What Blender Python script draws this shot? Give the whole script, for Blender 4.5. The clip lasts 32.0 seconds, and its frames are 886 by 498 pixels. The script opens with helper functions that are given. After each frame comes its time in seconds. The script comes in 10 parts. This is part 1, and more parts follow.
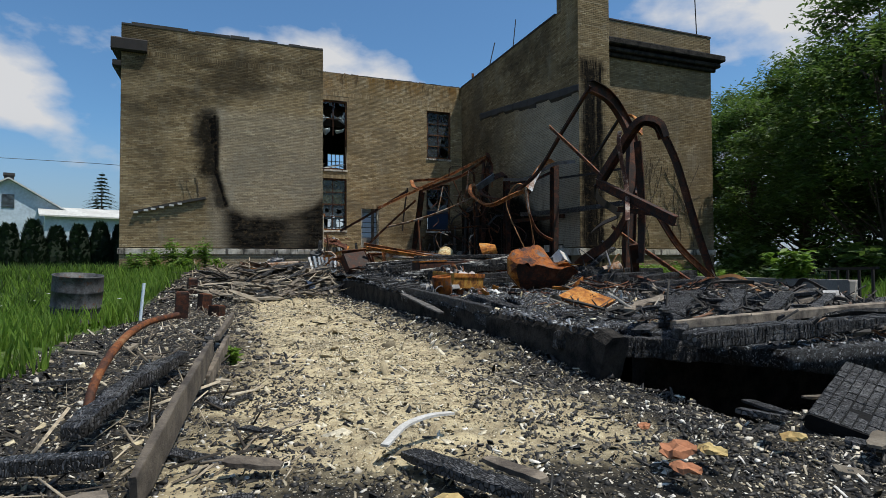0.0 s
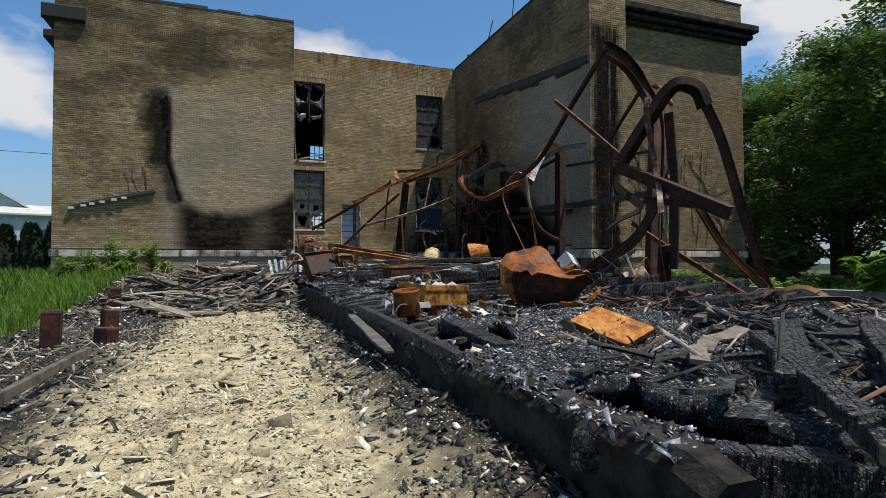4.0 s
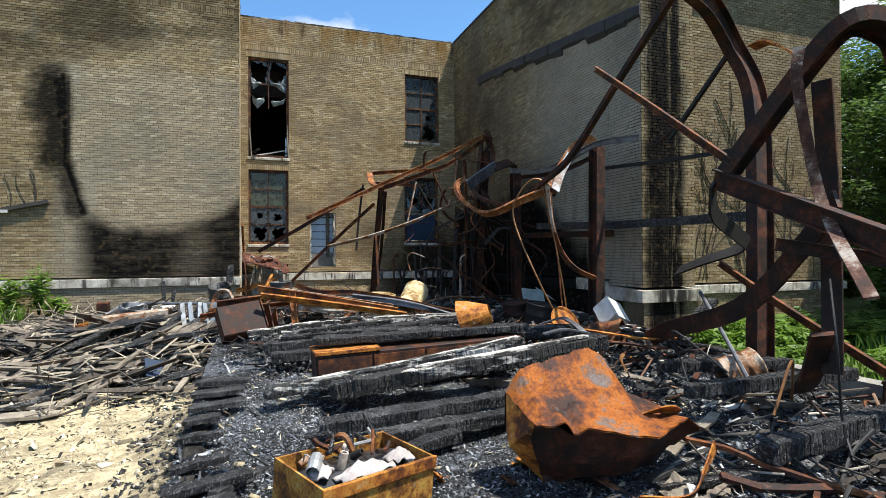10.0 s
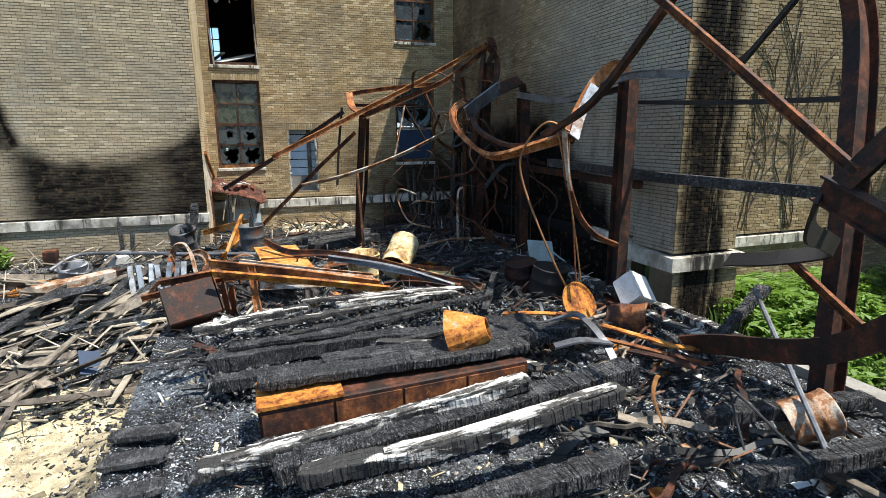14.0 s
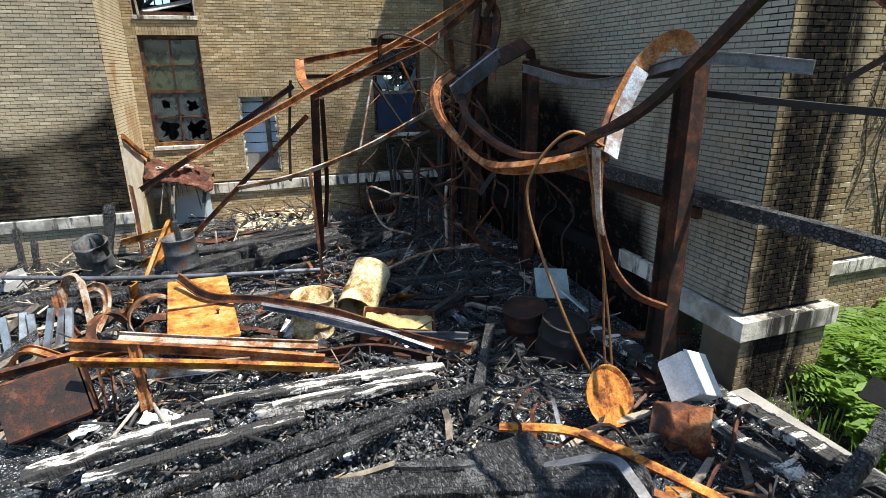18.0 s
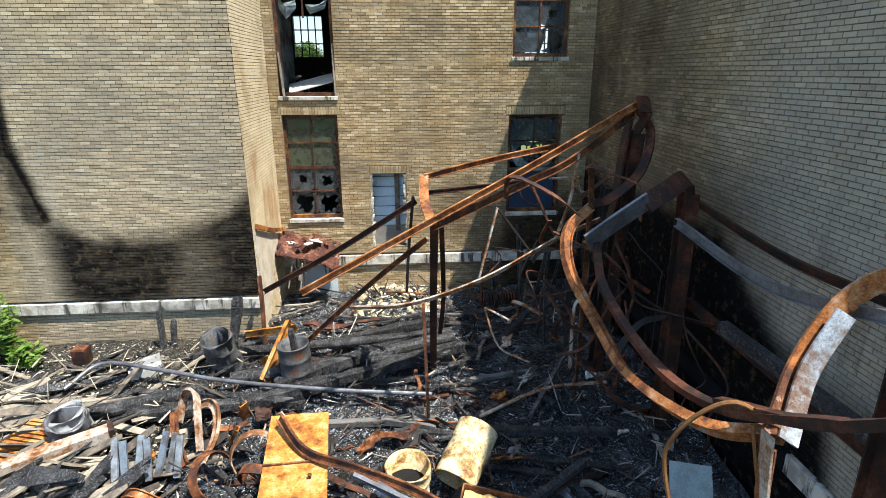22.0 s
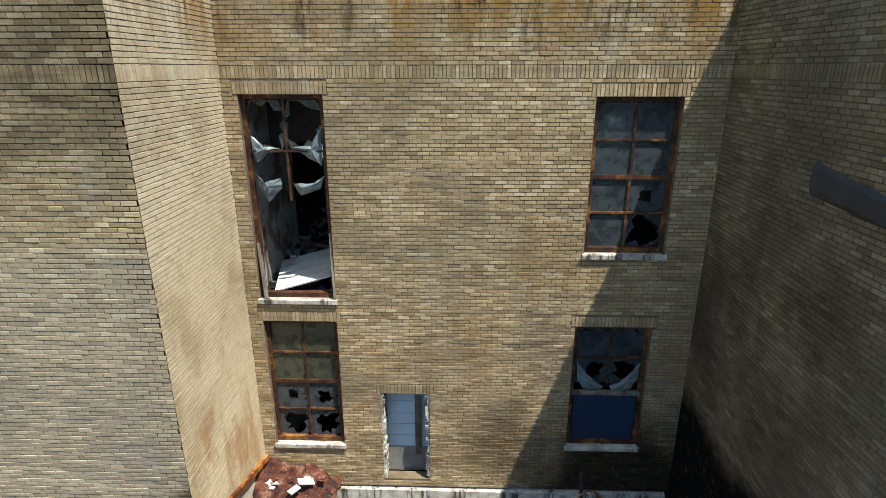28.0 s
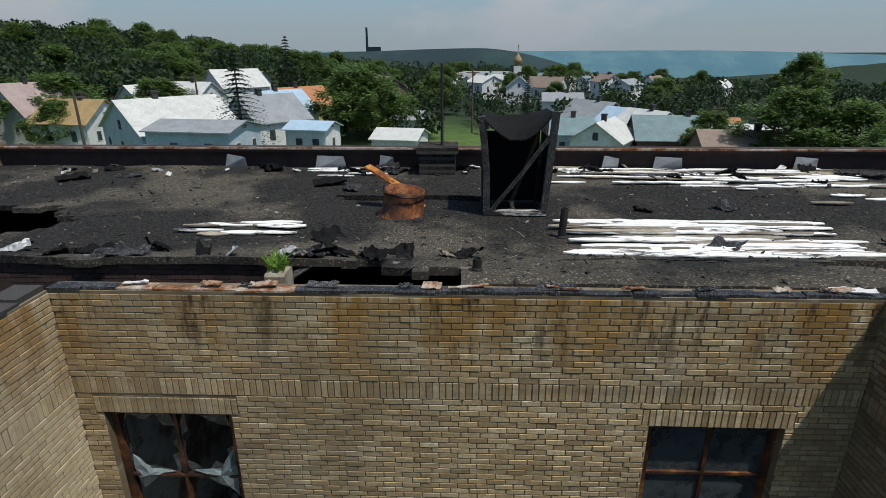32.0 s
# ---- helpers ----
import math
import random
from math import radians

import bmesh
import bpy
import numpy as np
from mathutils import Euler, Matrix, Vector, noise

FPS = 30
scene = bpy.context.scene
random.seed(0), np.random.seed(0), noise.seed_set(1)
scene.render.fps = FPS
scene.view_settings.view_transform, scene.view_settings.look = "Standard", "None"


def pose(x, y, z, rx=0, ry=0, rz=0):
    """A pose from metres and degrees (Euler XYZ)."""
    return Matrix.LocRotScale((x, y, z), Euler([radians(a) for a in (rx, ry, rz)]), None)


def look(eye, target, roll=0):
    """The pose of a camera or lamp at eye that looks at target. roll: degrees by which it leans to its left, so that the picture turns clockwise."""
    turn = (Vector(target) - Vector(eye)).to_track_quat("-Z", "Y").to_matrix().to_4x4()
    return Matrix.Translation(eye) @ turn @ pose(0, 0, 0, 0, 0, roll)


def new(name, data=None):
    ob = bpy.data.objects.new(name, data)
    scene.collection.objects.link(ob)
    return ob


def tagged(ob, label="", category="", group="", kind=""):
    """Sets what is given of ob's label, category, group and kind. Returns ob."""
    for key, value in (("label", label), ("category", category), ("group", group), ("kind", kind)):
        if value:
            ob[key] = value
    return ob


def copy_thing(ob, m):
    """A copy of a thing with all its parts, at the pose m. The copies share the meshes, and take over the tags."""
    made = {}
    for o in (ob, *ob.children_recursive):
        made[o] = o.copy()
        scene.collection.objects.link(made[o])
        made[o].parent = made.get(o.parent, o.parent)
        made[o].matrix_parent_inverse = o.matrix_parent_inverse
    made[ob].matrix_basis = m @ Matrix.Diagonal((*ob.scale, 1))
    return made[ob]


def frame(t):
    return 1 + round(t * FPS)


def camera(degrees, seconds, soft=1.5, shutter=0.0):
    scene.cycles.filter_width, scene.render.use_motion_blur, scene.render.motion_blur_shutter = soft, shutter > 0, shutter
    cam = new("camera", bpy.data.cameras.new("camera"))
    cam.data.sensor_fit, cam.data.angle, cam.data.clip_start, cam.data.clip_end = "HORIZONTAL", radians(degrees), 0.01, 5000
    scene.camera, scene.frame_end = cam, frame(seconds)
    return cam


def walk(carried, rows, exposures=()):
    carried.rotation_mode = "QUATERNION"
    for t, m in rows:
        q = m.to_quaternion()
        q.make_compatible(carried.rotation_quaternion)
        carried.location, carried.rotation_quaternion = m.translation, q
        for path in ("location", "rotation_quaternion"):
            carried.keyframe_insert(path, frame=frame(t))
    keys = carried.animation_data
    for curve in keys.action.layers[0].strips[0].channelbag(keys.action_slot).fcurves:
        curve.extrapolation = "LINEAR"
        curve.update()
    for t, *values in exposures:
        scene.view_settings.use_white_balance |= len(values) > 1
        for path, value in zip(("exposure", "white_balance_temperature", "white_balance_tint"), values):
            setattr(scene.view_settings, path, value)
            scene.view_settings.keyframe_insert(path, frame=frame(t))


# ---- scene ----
cam = camera(77.8, 32.0, soft=0.7)
METRES, EYE, TILT, LEAN, TURN = 30.0, 1.1, 0.0, 0.0, -20.93
ROWS = [
    (0.0, 0.0, 0.0, 0.0, 0.01, 1.62, 0.3),
    (0.5, 0.0042, 0.0071, 0.0012, 0.06, 1.61, 0.28),
    (1.0, 0.0079, 0.0163, 0.0017, 0.13, 1.6, 0.26),
    (1.5, 0.0106, 0.0279, 0.0027, 0.21, 1.62, 0.26),
    (2.0, 0.0122, 0.0404, 0.0037, 0.25, 1.62, 0.29),
    (2.5, 0.0143, 0.0544, 0.0039, 0.28, 1.62, 0.28),
    (3.0, 0.0163, 0.0709, 0.0038, 0.3, 1.63, 0.3),
    (3.5, 0.0179, 0.0891, 0.0045, 0.32, 1.63, 0.31),
    (5.5, 0.0241, 0.1761, 0.0043, 0.47, 1.64, 0.31),
    (6.0, 0.027, 0.2011, 0.0129, 0.9, 1.62, 0.31),
    (6.5, 0.0294, 0.2277, 0.0201, 1.06, 1.62, 0.32),
    (7.0, 0.0311, 0.2545, 0.0218, 1.17, 1.65, 0.34),
    (7.5, 0.0326, 0.2734, 0.0234, 1.22, 1.67, 0.34),
    (8.0, 0.0344, 0.2786, 0.026, 1.26, 1.65, 0.33),
    (8.5, 0.0357, 0.2793, 0.0294, 1.33, 1.42, 0.32),
    (9.0, 0.0367, 0.2792, 0.0338, 1.35, 1.12, 0.33),
    (9.5, 0.037, 0.2795, 0.0391, 1.38, 0.84, 0.35),
    (10.0, 0.0378, 0.2819, 0.0451, 1.44, 0.61, 0.35),
    (10.5, 0.0382, 0.2866, 0.0512, 1.47, 0.47, 0.38),
    (11.0, 0.0388, 0.2929, 0.0572, 1.5, 0.42, 0.38),
    (11.5, 0.0395, 0.3007, 0.0636, 1.56, -0.14, 0.35),
    (12.0, 0.0403, 0.3095, 0.0694, 1.59, -2.23, 0.38),
    (12.5, 0.0413, 0.3189, 0.0756, 1.61, -4.61, 0.39),
    (13.0, 0.0423, 0.3294, 0.0812, 1.66, -6.97, 0.44),
    (13.5, 0.0431, 0.3406, 0.0858, 1.71, -9.28, 0.46),
    (14.0, 0.0435, 0.3526, 0.0898, 1.74, -11.61, 0.47),
    (14.5, 0.044, 0.3648, 0.0929, 1.75, -13.88, 0.45),
    (16.5, 0.0484, 0.4219, 0.1071, 1.84, -18.04, 0.58),
    (17.0, 0.0499, 0.4382, 0.1087, 1.89, -18.03, 0.62),
    (17.5, 0.0511, 0.453, 0.1117, 1.82, -17.99, 0.59),
    (18.0, 0.0523, 0.4602, 0.118, 1.8, -18.02, 0.64),
    (18.5, 0.0527, 0.4612, 0.1257, 1.75, -18.01, 0.66),
    (19.0, 0.0534, 0.4626, 0.1334, 1.74, -18.04, 0.7),
    (19.5, 0.0537, 0.4673, 0.1394, 3.63, -17.98, 0.64),
    (20.0, 0.0537, 0.4737, 0.1457, 6.18, -17.95, 0.55),
    (20.5, 0.0534, 0.4813, 0.1535, 8.28, -17.97, 0.43),
    (21.0, 0.0541, 0.4906, 0.162, 10.86, -18.02, 0.45),
    (21.5, 0.0541, 0.5013, 0.1725, 13.93, -17.96, 0.32),
    (22.0, 0.053, 0.5147, 0.1816, 16.49, -17.92, 0.21),
    (22.5, 0.0506, 0.5327, 0.1879, 19.73, -17.73, 0.08),
    (23.0, 0.0453, 0.5539, 0.1947, 21.93, -17.71, -0.03),
    (23.5, 0.0372, 0.5762, 0.1993, 22.44, -17.63, -0.03),
    (24.0, 0.0301, 0.5988, 0.2037, 22.51, -17.54, -0.04),
    (24.5, 0.0227, 0.6208, 0.2118, 22.28, -17.75, -0.03),
    (25.0, 0.018, 0.642, 0.224, 22.33, -17.85, -0.05),
    (25.5, 0.0146, 0.6604, 0.2359, 22.4, -17.84, 0.07),
    (27.5, 0.0139, 0.6776, 0.2812, 22.75, -18.14, 0.11),
    (28.0, 0.0134, 0.6837, 0.2948, 22.8, -18.21, 0.11),
    (28.5, 0.0125, 0.6904, 0.3085, 22.87, -18.27, 0.1),
    (29.0, 0.0109, 0.699, 0.322, 22.95, -18.34, 0.17),
    (29.5, 0.0069, 0.7111, 0.3361, 22.87, -18.49, 0.15),
    (30.0, 0.0011, 0.7266, 0.3496, 22.74, -18.58, 0.1),
    (30.5, -0.0058, 0.7448, 0.3638, 22.72, -18.75, 0.08),
    (31.0, -0.0134, 0.7653, 0.3761, 22.88, -18.83, 0.07),
    (31.5, -0.0217, 0.7886, 0.3897, 22.91, -19.09, 0.09),
    (32.0, -0.0322, 0.8194, 0.4025, 22.91, -19.89, 0.13),
]
EXPO = [(0.0, -0.1), (4.0, 0.05), (8.0, 0.55), (13.0, 1.0), (18.0, 1.15), (21.0, 1.32), (25.0, 1.2), (28.0, 0.85), (29.5, 0.4), (30.5, 0.1), (32.0, -0.25)]
walk(cam, [(t, pose(0, 0, EYE, TILT, LEAN, TURN) @ pose(METRES * x, METRES * y, METRES * z, 90 + pitch, roll, yaw)) for t, x, y, z, yaw, pitch, roll in ROWS], EXPO)

# ---- world and sun ----
SUN = Vector((0.356, -0.25, 1.0)).normalized()
world = bpy.data.worlds.new("sky")
scene.world = world
world.use_nodes = True
wn, wl = world.node_tree.nodes, world.node_tree.links
wn.clear()
w_out = wn.new("ShaderNodeOutputWorld")
w_bg = wn.new("ShaderNodeBackground")
w_sky = wn.new("ShaderNodeTexSky")
w_sky.sky_type, w_sky.sun_disc = "NISHITA", False
w_sky.sun_elevation, w_sky.sun_rotation = math.asin(SUN.z), math.atan2(SUN.x, SUN.y)
w_sky.dust_density, w_sky.air_density, w_sky.ozone_density = 1.2, 1.0, 2.0
w_co = wn.new("ShaderNodeTexCoord")
w_sep = wn.new("ShaderNodeSeparateXYZ")
wl.new(w_co.outputs["Generated"], w_sep.inputs[0])
w_map = wn.new("ShaderNodeMapping")
w_map.inputs["Scale"].default_value = (1.0, 1.0, 1.9)
w_map.inputs["Location"].default_value = (0.34, 0.1, 0.02)
wl.new(w_co.outputs["Generated"], w_map.inputs[0])
w_noise = wn.new("ShaderNodeTexNoise")
w_noise.inputs["Scale"].default_value, w_noise.inputs["Detail"].default_value = 3.1, 9.0
w_noise.inputs["Roughness"].default_value = 0.52
wl.new(w_map.outputs[0], w_noise.inputs["Vector"])
w_ramp = wn.new("ShaderNodeValToRGB")
w_ramp.color_ramp.elements[0].position, w_ramp.color_ramp.elements[1].position = 0.53, 0.64
wl.new(w_noise.outputs["Fac"], w_ramp.inputs[0])
w_mix = wn.new("ShaderNodeMix")
w_mix.data_type = "RGBA"
w_mix.inputs["B"].default_value = (12.5, 12.7, 13.1, 1)
wl.new(w_ramp.outputs[0], w_mix.inputs["Factor"])
w_tint = wn.new("ShaderNodeMix")
w_tint.data_type, w_tint.blend_type = "RGBA", "MULTIPLY"
w_tint.inputs["Factor"].default_value = 1.0
w_tint.inputs["B"].default_value = (1.42, 2.1, 2.5, 1)
wl.new(w_sky.outputs[0], w_tint.inputs["A"])
wl.new(w_tint.outputs["Result"], w_mix.inputs["A"])
w_low = wn.new("ShaderNodeMapRange")
w_low.interpolation_type = "SMOOTHSTEP"
w_low.inputs["From Min"].default_value, w_low.inputs["From Max"].default_value = -0.02, 0.24
w_low.inputs["To Min"].default_value, w_low.inputs["To Max"].default_value = 0.92, 0.0
wl.new(w_sep.outputs["Z"], w_low.inputs["Value"])
w_haze = wn.new("ShaderNodeMix")
w_haze.data_type = "RGBA"
w_haze.inputs["B"].default_value = (6.4, 7.4, 8.4, 1)
wl.new(w_low.outputs[0], w_haze.inputs["Factor"])
wl.new(w_mix.outputs["Result"], w_haze.inputs["A"])
wl.new(w_haze.outputs["Result"], w_bg.inputs[0])
w_bg.inputs[1].default_value = 0.057
wl.new(w_bg.outputs[0], w_out.inputs[0])

sun = new("sun", bpy.data.lights.new("sun", "SUN"))
sun.data.energy, sun.data.angle, sun.data.color = 5.0, radians(0.55), (1.0, 0.95, 0.86)
sun.matrix_world = look((0, 0, 60), Vector((0, 0, 60)) - SUN)

# ---- materials ----
MATS = {}


class Nodes:
    """A material under construction: short ways to add nodes."""

    def __init__(self, name):
        self.m = bpy.data.materials.new(name)
        self.m.use_nodes = True
        self.t = self.m.node_tree
        self.b = self.t.nodes["Principled BSDF"]
        self.co = self.t.nodes.new("ShaderNodeNewGeometry").outputs["Position"]
        MATS[name] = self.m

    def put(self, sock, v):
        if hasattr(v, "is_output"):
            self.t.links.new(v, sock)
        elif isinstance(v, tuple) and len(v) == 3 and len(sock.default_value) == 4:
            sock.default_value = (*v, 1)
        else:
            sock.default_value = v

    def noise(self, scale, detail=5.0, rough=0.55, stretch=None, off=0.0, local=False):
        n = self.t.nodes.new("ShaderNodeTexNoise")
        co = self.co
        if local:
            co = self.t.nodes.new("ShaderNodeTexCoord").outputs["Object"]
        if stretch or off:
            mp = self.t.nodes.new("ShaderNodeMapping")
            mp.inputs["Scale"].default_value = stretch or (1, 1, 1)
            mp.inputs["Location"].default_value = (off, off * 0.7, off * 0.3)
            self.t.links.new(co, mp.inputs[0])
            co = mp.outputs[0]
        self.t.links.new(co, n.inputs["Vector"])
        n.inputs["Scale"].default_value, n.inputs["Detail"].default_value, n.inputs["Roughness"].default_value = scale, detail, rough
        return n.outputs["Fac"]

    def math(self, op, a, b=0.0, c=0.0):
        n = self.t.nodes.new("ShaderNodeMath")
        n.operation = op
        for s, v in zip(n.inputs, (a, b, c)):
            self.put(s, v)
        return n.outputs[0]

    def step(self, v, lo, hi, out_lo=0.0, out_hi=1.0):
        n = self.t.nodes.new("ShaderNodeMapRange")
        n.interpolation_type = "SMOOTHSTEP"
        for s, x in zip(n.inputs, (v, lo, hi, out_lo, out_hi)):
            self.put(s, x)
        return n.outputs[0]

    def mix(self, f, a, b, blend="MIX"):
        n = self.t.nodes.new("ShaderNodeMix")
        n.data_type, n.blend_type = "RGBA", blend
        self.put(n.inputs["Factor"], f), self.put(n.inputs["A"], a), self.put(n.inputs["B"], b)
        return n.outputs["Result"]

    def ramp(self, v, stops):
        n = self.t.nodes.new("ShaderNodeValToRGB")
        e = n.color_ramp.elements
        while len(e) < len(stops):
            e.new(0.5)
        for k, (p, c) in zip(e, stops):
            k.position, k.color = p, (*c, 1)
        self.put(n.inputs[0], v)
        return n.outputs[0]

    def xyz(self):
        n = self.t.nodes.new("ShaderNodeSeparateXYZ")
        self.t.links.new(self.co, n.inputs[0])
        return n.outputs

    def island(self):
        return self.t.nodes.new("ShaderNodeNewGeometry").outputs["Random Per Island"]

    def own(self):
        return self.t.nodes.new("ShaderNodeObjectInfo").outputs["Random"]

    def capsule(self, u, v, a, b, r, soft, wob):
        """1 within r of the line a-b in the plane (u, v), falling to 0 over soft, with a wobbling edge."""
        (ax, ay), (bx, by) = a, b
        lx, ly = bx - ax, by - ay
        l2 = lx * lx + ly * ly or 1.0
        du, dv = self.math("SUBTRACT", u, ax), self.math("SUBTRACT", v, ay)
        h = self.math("ADD", self.math("MULTIPLY", du, lx / l2), self.math("MULTIPLY", dv, ly / l2))
        h = self.math("MINIMUM", self.math("MAXIMUM", h, 0.0), 1.0)
        eu = self.math("SUBTRACT", du, self.math("MULTIPLY", h, lx))
        ev = self.math("SUBTRACT", dv, self.math("MULTIPLY", h, ly))
        d = self.math("SQRT", self.math("ADD", self.math("MULTIPLY", eu, eu), self.math("MULTIPLY", ev, ev)))
        d = self.math("ADD", d, wob)
        return self.step(d, r, r + soft, 1.0, 0.0)

    def rect(self, u, v, u0, u1, v0, v1, soft, wob):
        du = self.math("SUBTRACT", self.math("ABSOLUTE", self.math("SUBTRACT", u, (u0 + u1) / 2)), (u1 - u0) / 2)
        dv = self.math("SUBTRACT", self.math("ABSOLUTE", self.math("SUBTRACT", v, (v0 + v1) / 2)), (v1 - v0) / 2)
        d = self.math("ADD", self.math("MAXIMUM", du, dv), wob)
        return self.step(d, 0.0, soft, 1.0, 0.0)

    def done(self, color, rough=0.8, bump=None, strength=0.3, dist=0.01, metal=0.0, spec=None):
        self.put(self.b.inputs["Base Color"], color)
        self.put(self.b.inputs["Roughness"], rough)
        self.put(self.b.inputs["Metallic"], metal)
        if spec is not None:
            self.put(self.b.inputs["Specular IOR Level"], spec)
        if bump is not None:
            n = self.t.nodes.new("ShaderNodeBump")
            n.inputs["Strength"].default_value, n.inputs["Distance"].default_value = strength, dist
            self.put(n.inputs["Height"], bump)
            self.t.links.new(n.outputs[0], self.b.inputs["Normal"])
        return self.m


def wobble(k, scale=1.1, amount=0.8, off=0.0):
    n = k.noise(scale, 6, 0.62, off=off)
    return k.math("MULTIPLY", k.math("SUBTRACT", n, 0.5), amount)


BUFF = [(0.0, (0.20, 0.148, 0.08)), (0.2, (0.285, 0.216, 0.12)), (0.55, (0.335, 0.262, 0.15)), (0.85, (0.375, 0.30, 0.18)), (1.0, (0.47, 0.395, 0.26))]


def brick_material(name, soot=None, grey=None, pick="island", rust=False, wash=(0.33, 0.315, 0.275), tone=1.0, amount=0.3):
    """Buff brick: each brick its own tone, weathering over it, soot where the fire burnt."""
    k = Nodes(name)
    if pick == "mortar":
        c = k.mix(k.step(k.noise(2.0, 7, 0.62), 0.36, 0.66), (0.19, 0.15, 0.098), (0.095, 0.074, 0.049))
    else:
        r = k.island() if pick == "island" else k.own()
        c = k.ramp(r, [(p, tuple(v * tone * u for v, u in zip(q, (1.05, 1.0, 0.95)))) for p, q in BUFF])
    fine = k.noise(38, 4, 0.6)
    c = k.mix(k.step(fine, 0.35, 0.7, 0.0, 0.35), c, (0.12, 0.09, 0.055), "MIX")
    row = k.noise(1.0, 3, 0.6, stretch=(0.45, 0.45, 7.4), off=41.0)
    c = k.mix(k.step(row, 0.44, 0.66, 0.0, 0.42), c, (0.13, 0.10, 0.06))
    c = k.mix(k.step(k.noise(1.0, 3, 0.6, stretch=(0.7, 0.7, 9.0), off=57.0), 0.56, 0.7, 0.0, 0.3), c, (0.46, 0.39, 0.27))
    cloud = k.noise(0.55, 6, 0.6, off=3.0)
    c = k.mix(k.step(cloud, 0.42, 0.68, 0.0, 0.55), c, (0.17, 0.14, 0.095))
    pale = k.noise(1.4, 6, 0.65, stretch=(1, 1, 0.35), off=9.0)
    c = k.mix(k.step(pale, 0.55, 0.72, 0.0, 0.35), c, (0.40, 0.36, 0.28))
    if grey:
        g = grey(k)
        c = k.mix(k.math("MULTIPLY", g, 0.62 if wash[0] > 0.5 else amount), c, wash)
    if rust:
        x, y, z = k.xyz()
        run = k.noise(2.2, 6, 0.7, stretch=(1, 1, 0.22), off=5.0)
        low = k.step(z, 9.7, 11.0)
        c = k.mix(k.math("MULTIPLY", k.step(run, 0.42, 0.60), k.math("MULTIPLY", low, 0.9)), c, (0.24, 0.12, 0.025))
        dark = k.noise(3.5, 6, 0.7, stretch=(1, 1, 0.2), off=25.0)
        c = k.mix(k.math("MULTIPLY", k.step(dark, 0.52, 0.64), k.step(z, 9.9, 11.0)), c, (0.035, 0.02, 0.012))
        c = k.mix(k.math("MULTIPLY", k.step(k.noise(0.9, 6, 0.66, stretch=(1, 1, 0.6), off=15.0), 0.5, 0.68), 0.5), c, (0.26, 0.17, 0.07))
        drip = k.math("MULTIPLY", k.step(k.noise(2.2, 6, 0.66, stretch=(1, 1, 0.3), off=8.0), 0.46, 0.64), k.rect(y, z, 26.0, 27.6, 2.6, 4.6, 0.7, wobble(k, 1.5, 0.8)))
        c = k.mix(k.math("MULTIPLY", drip, 0.65), c, (0.28, 0.12, 0.03))
    if soot:
        s = soot(k)
        c = k.mix(s, c, (0.0035, 0.003, 0.0028))
    c = k.mix(k.step(k.noise(7.0, 5, 0.7, off=71.0), 0.52, 0.7, 0.0, 0.35), c, (0.16, 0.105, 0.05))
    return k.done(c, 0.92, k.noise(42, 6, 0.7), 0.6, 0.009, spec=0.12)


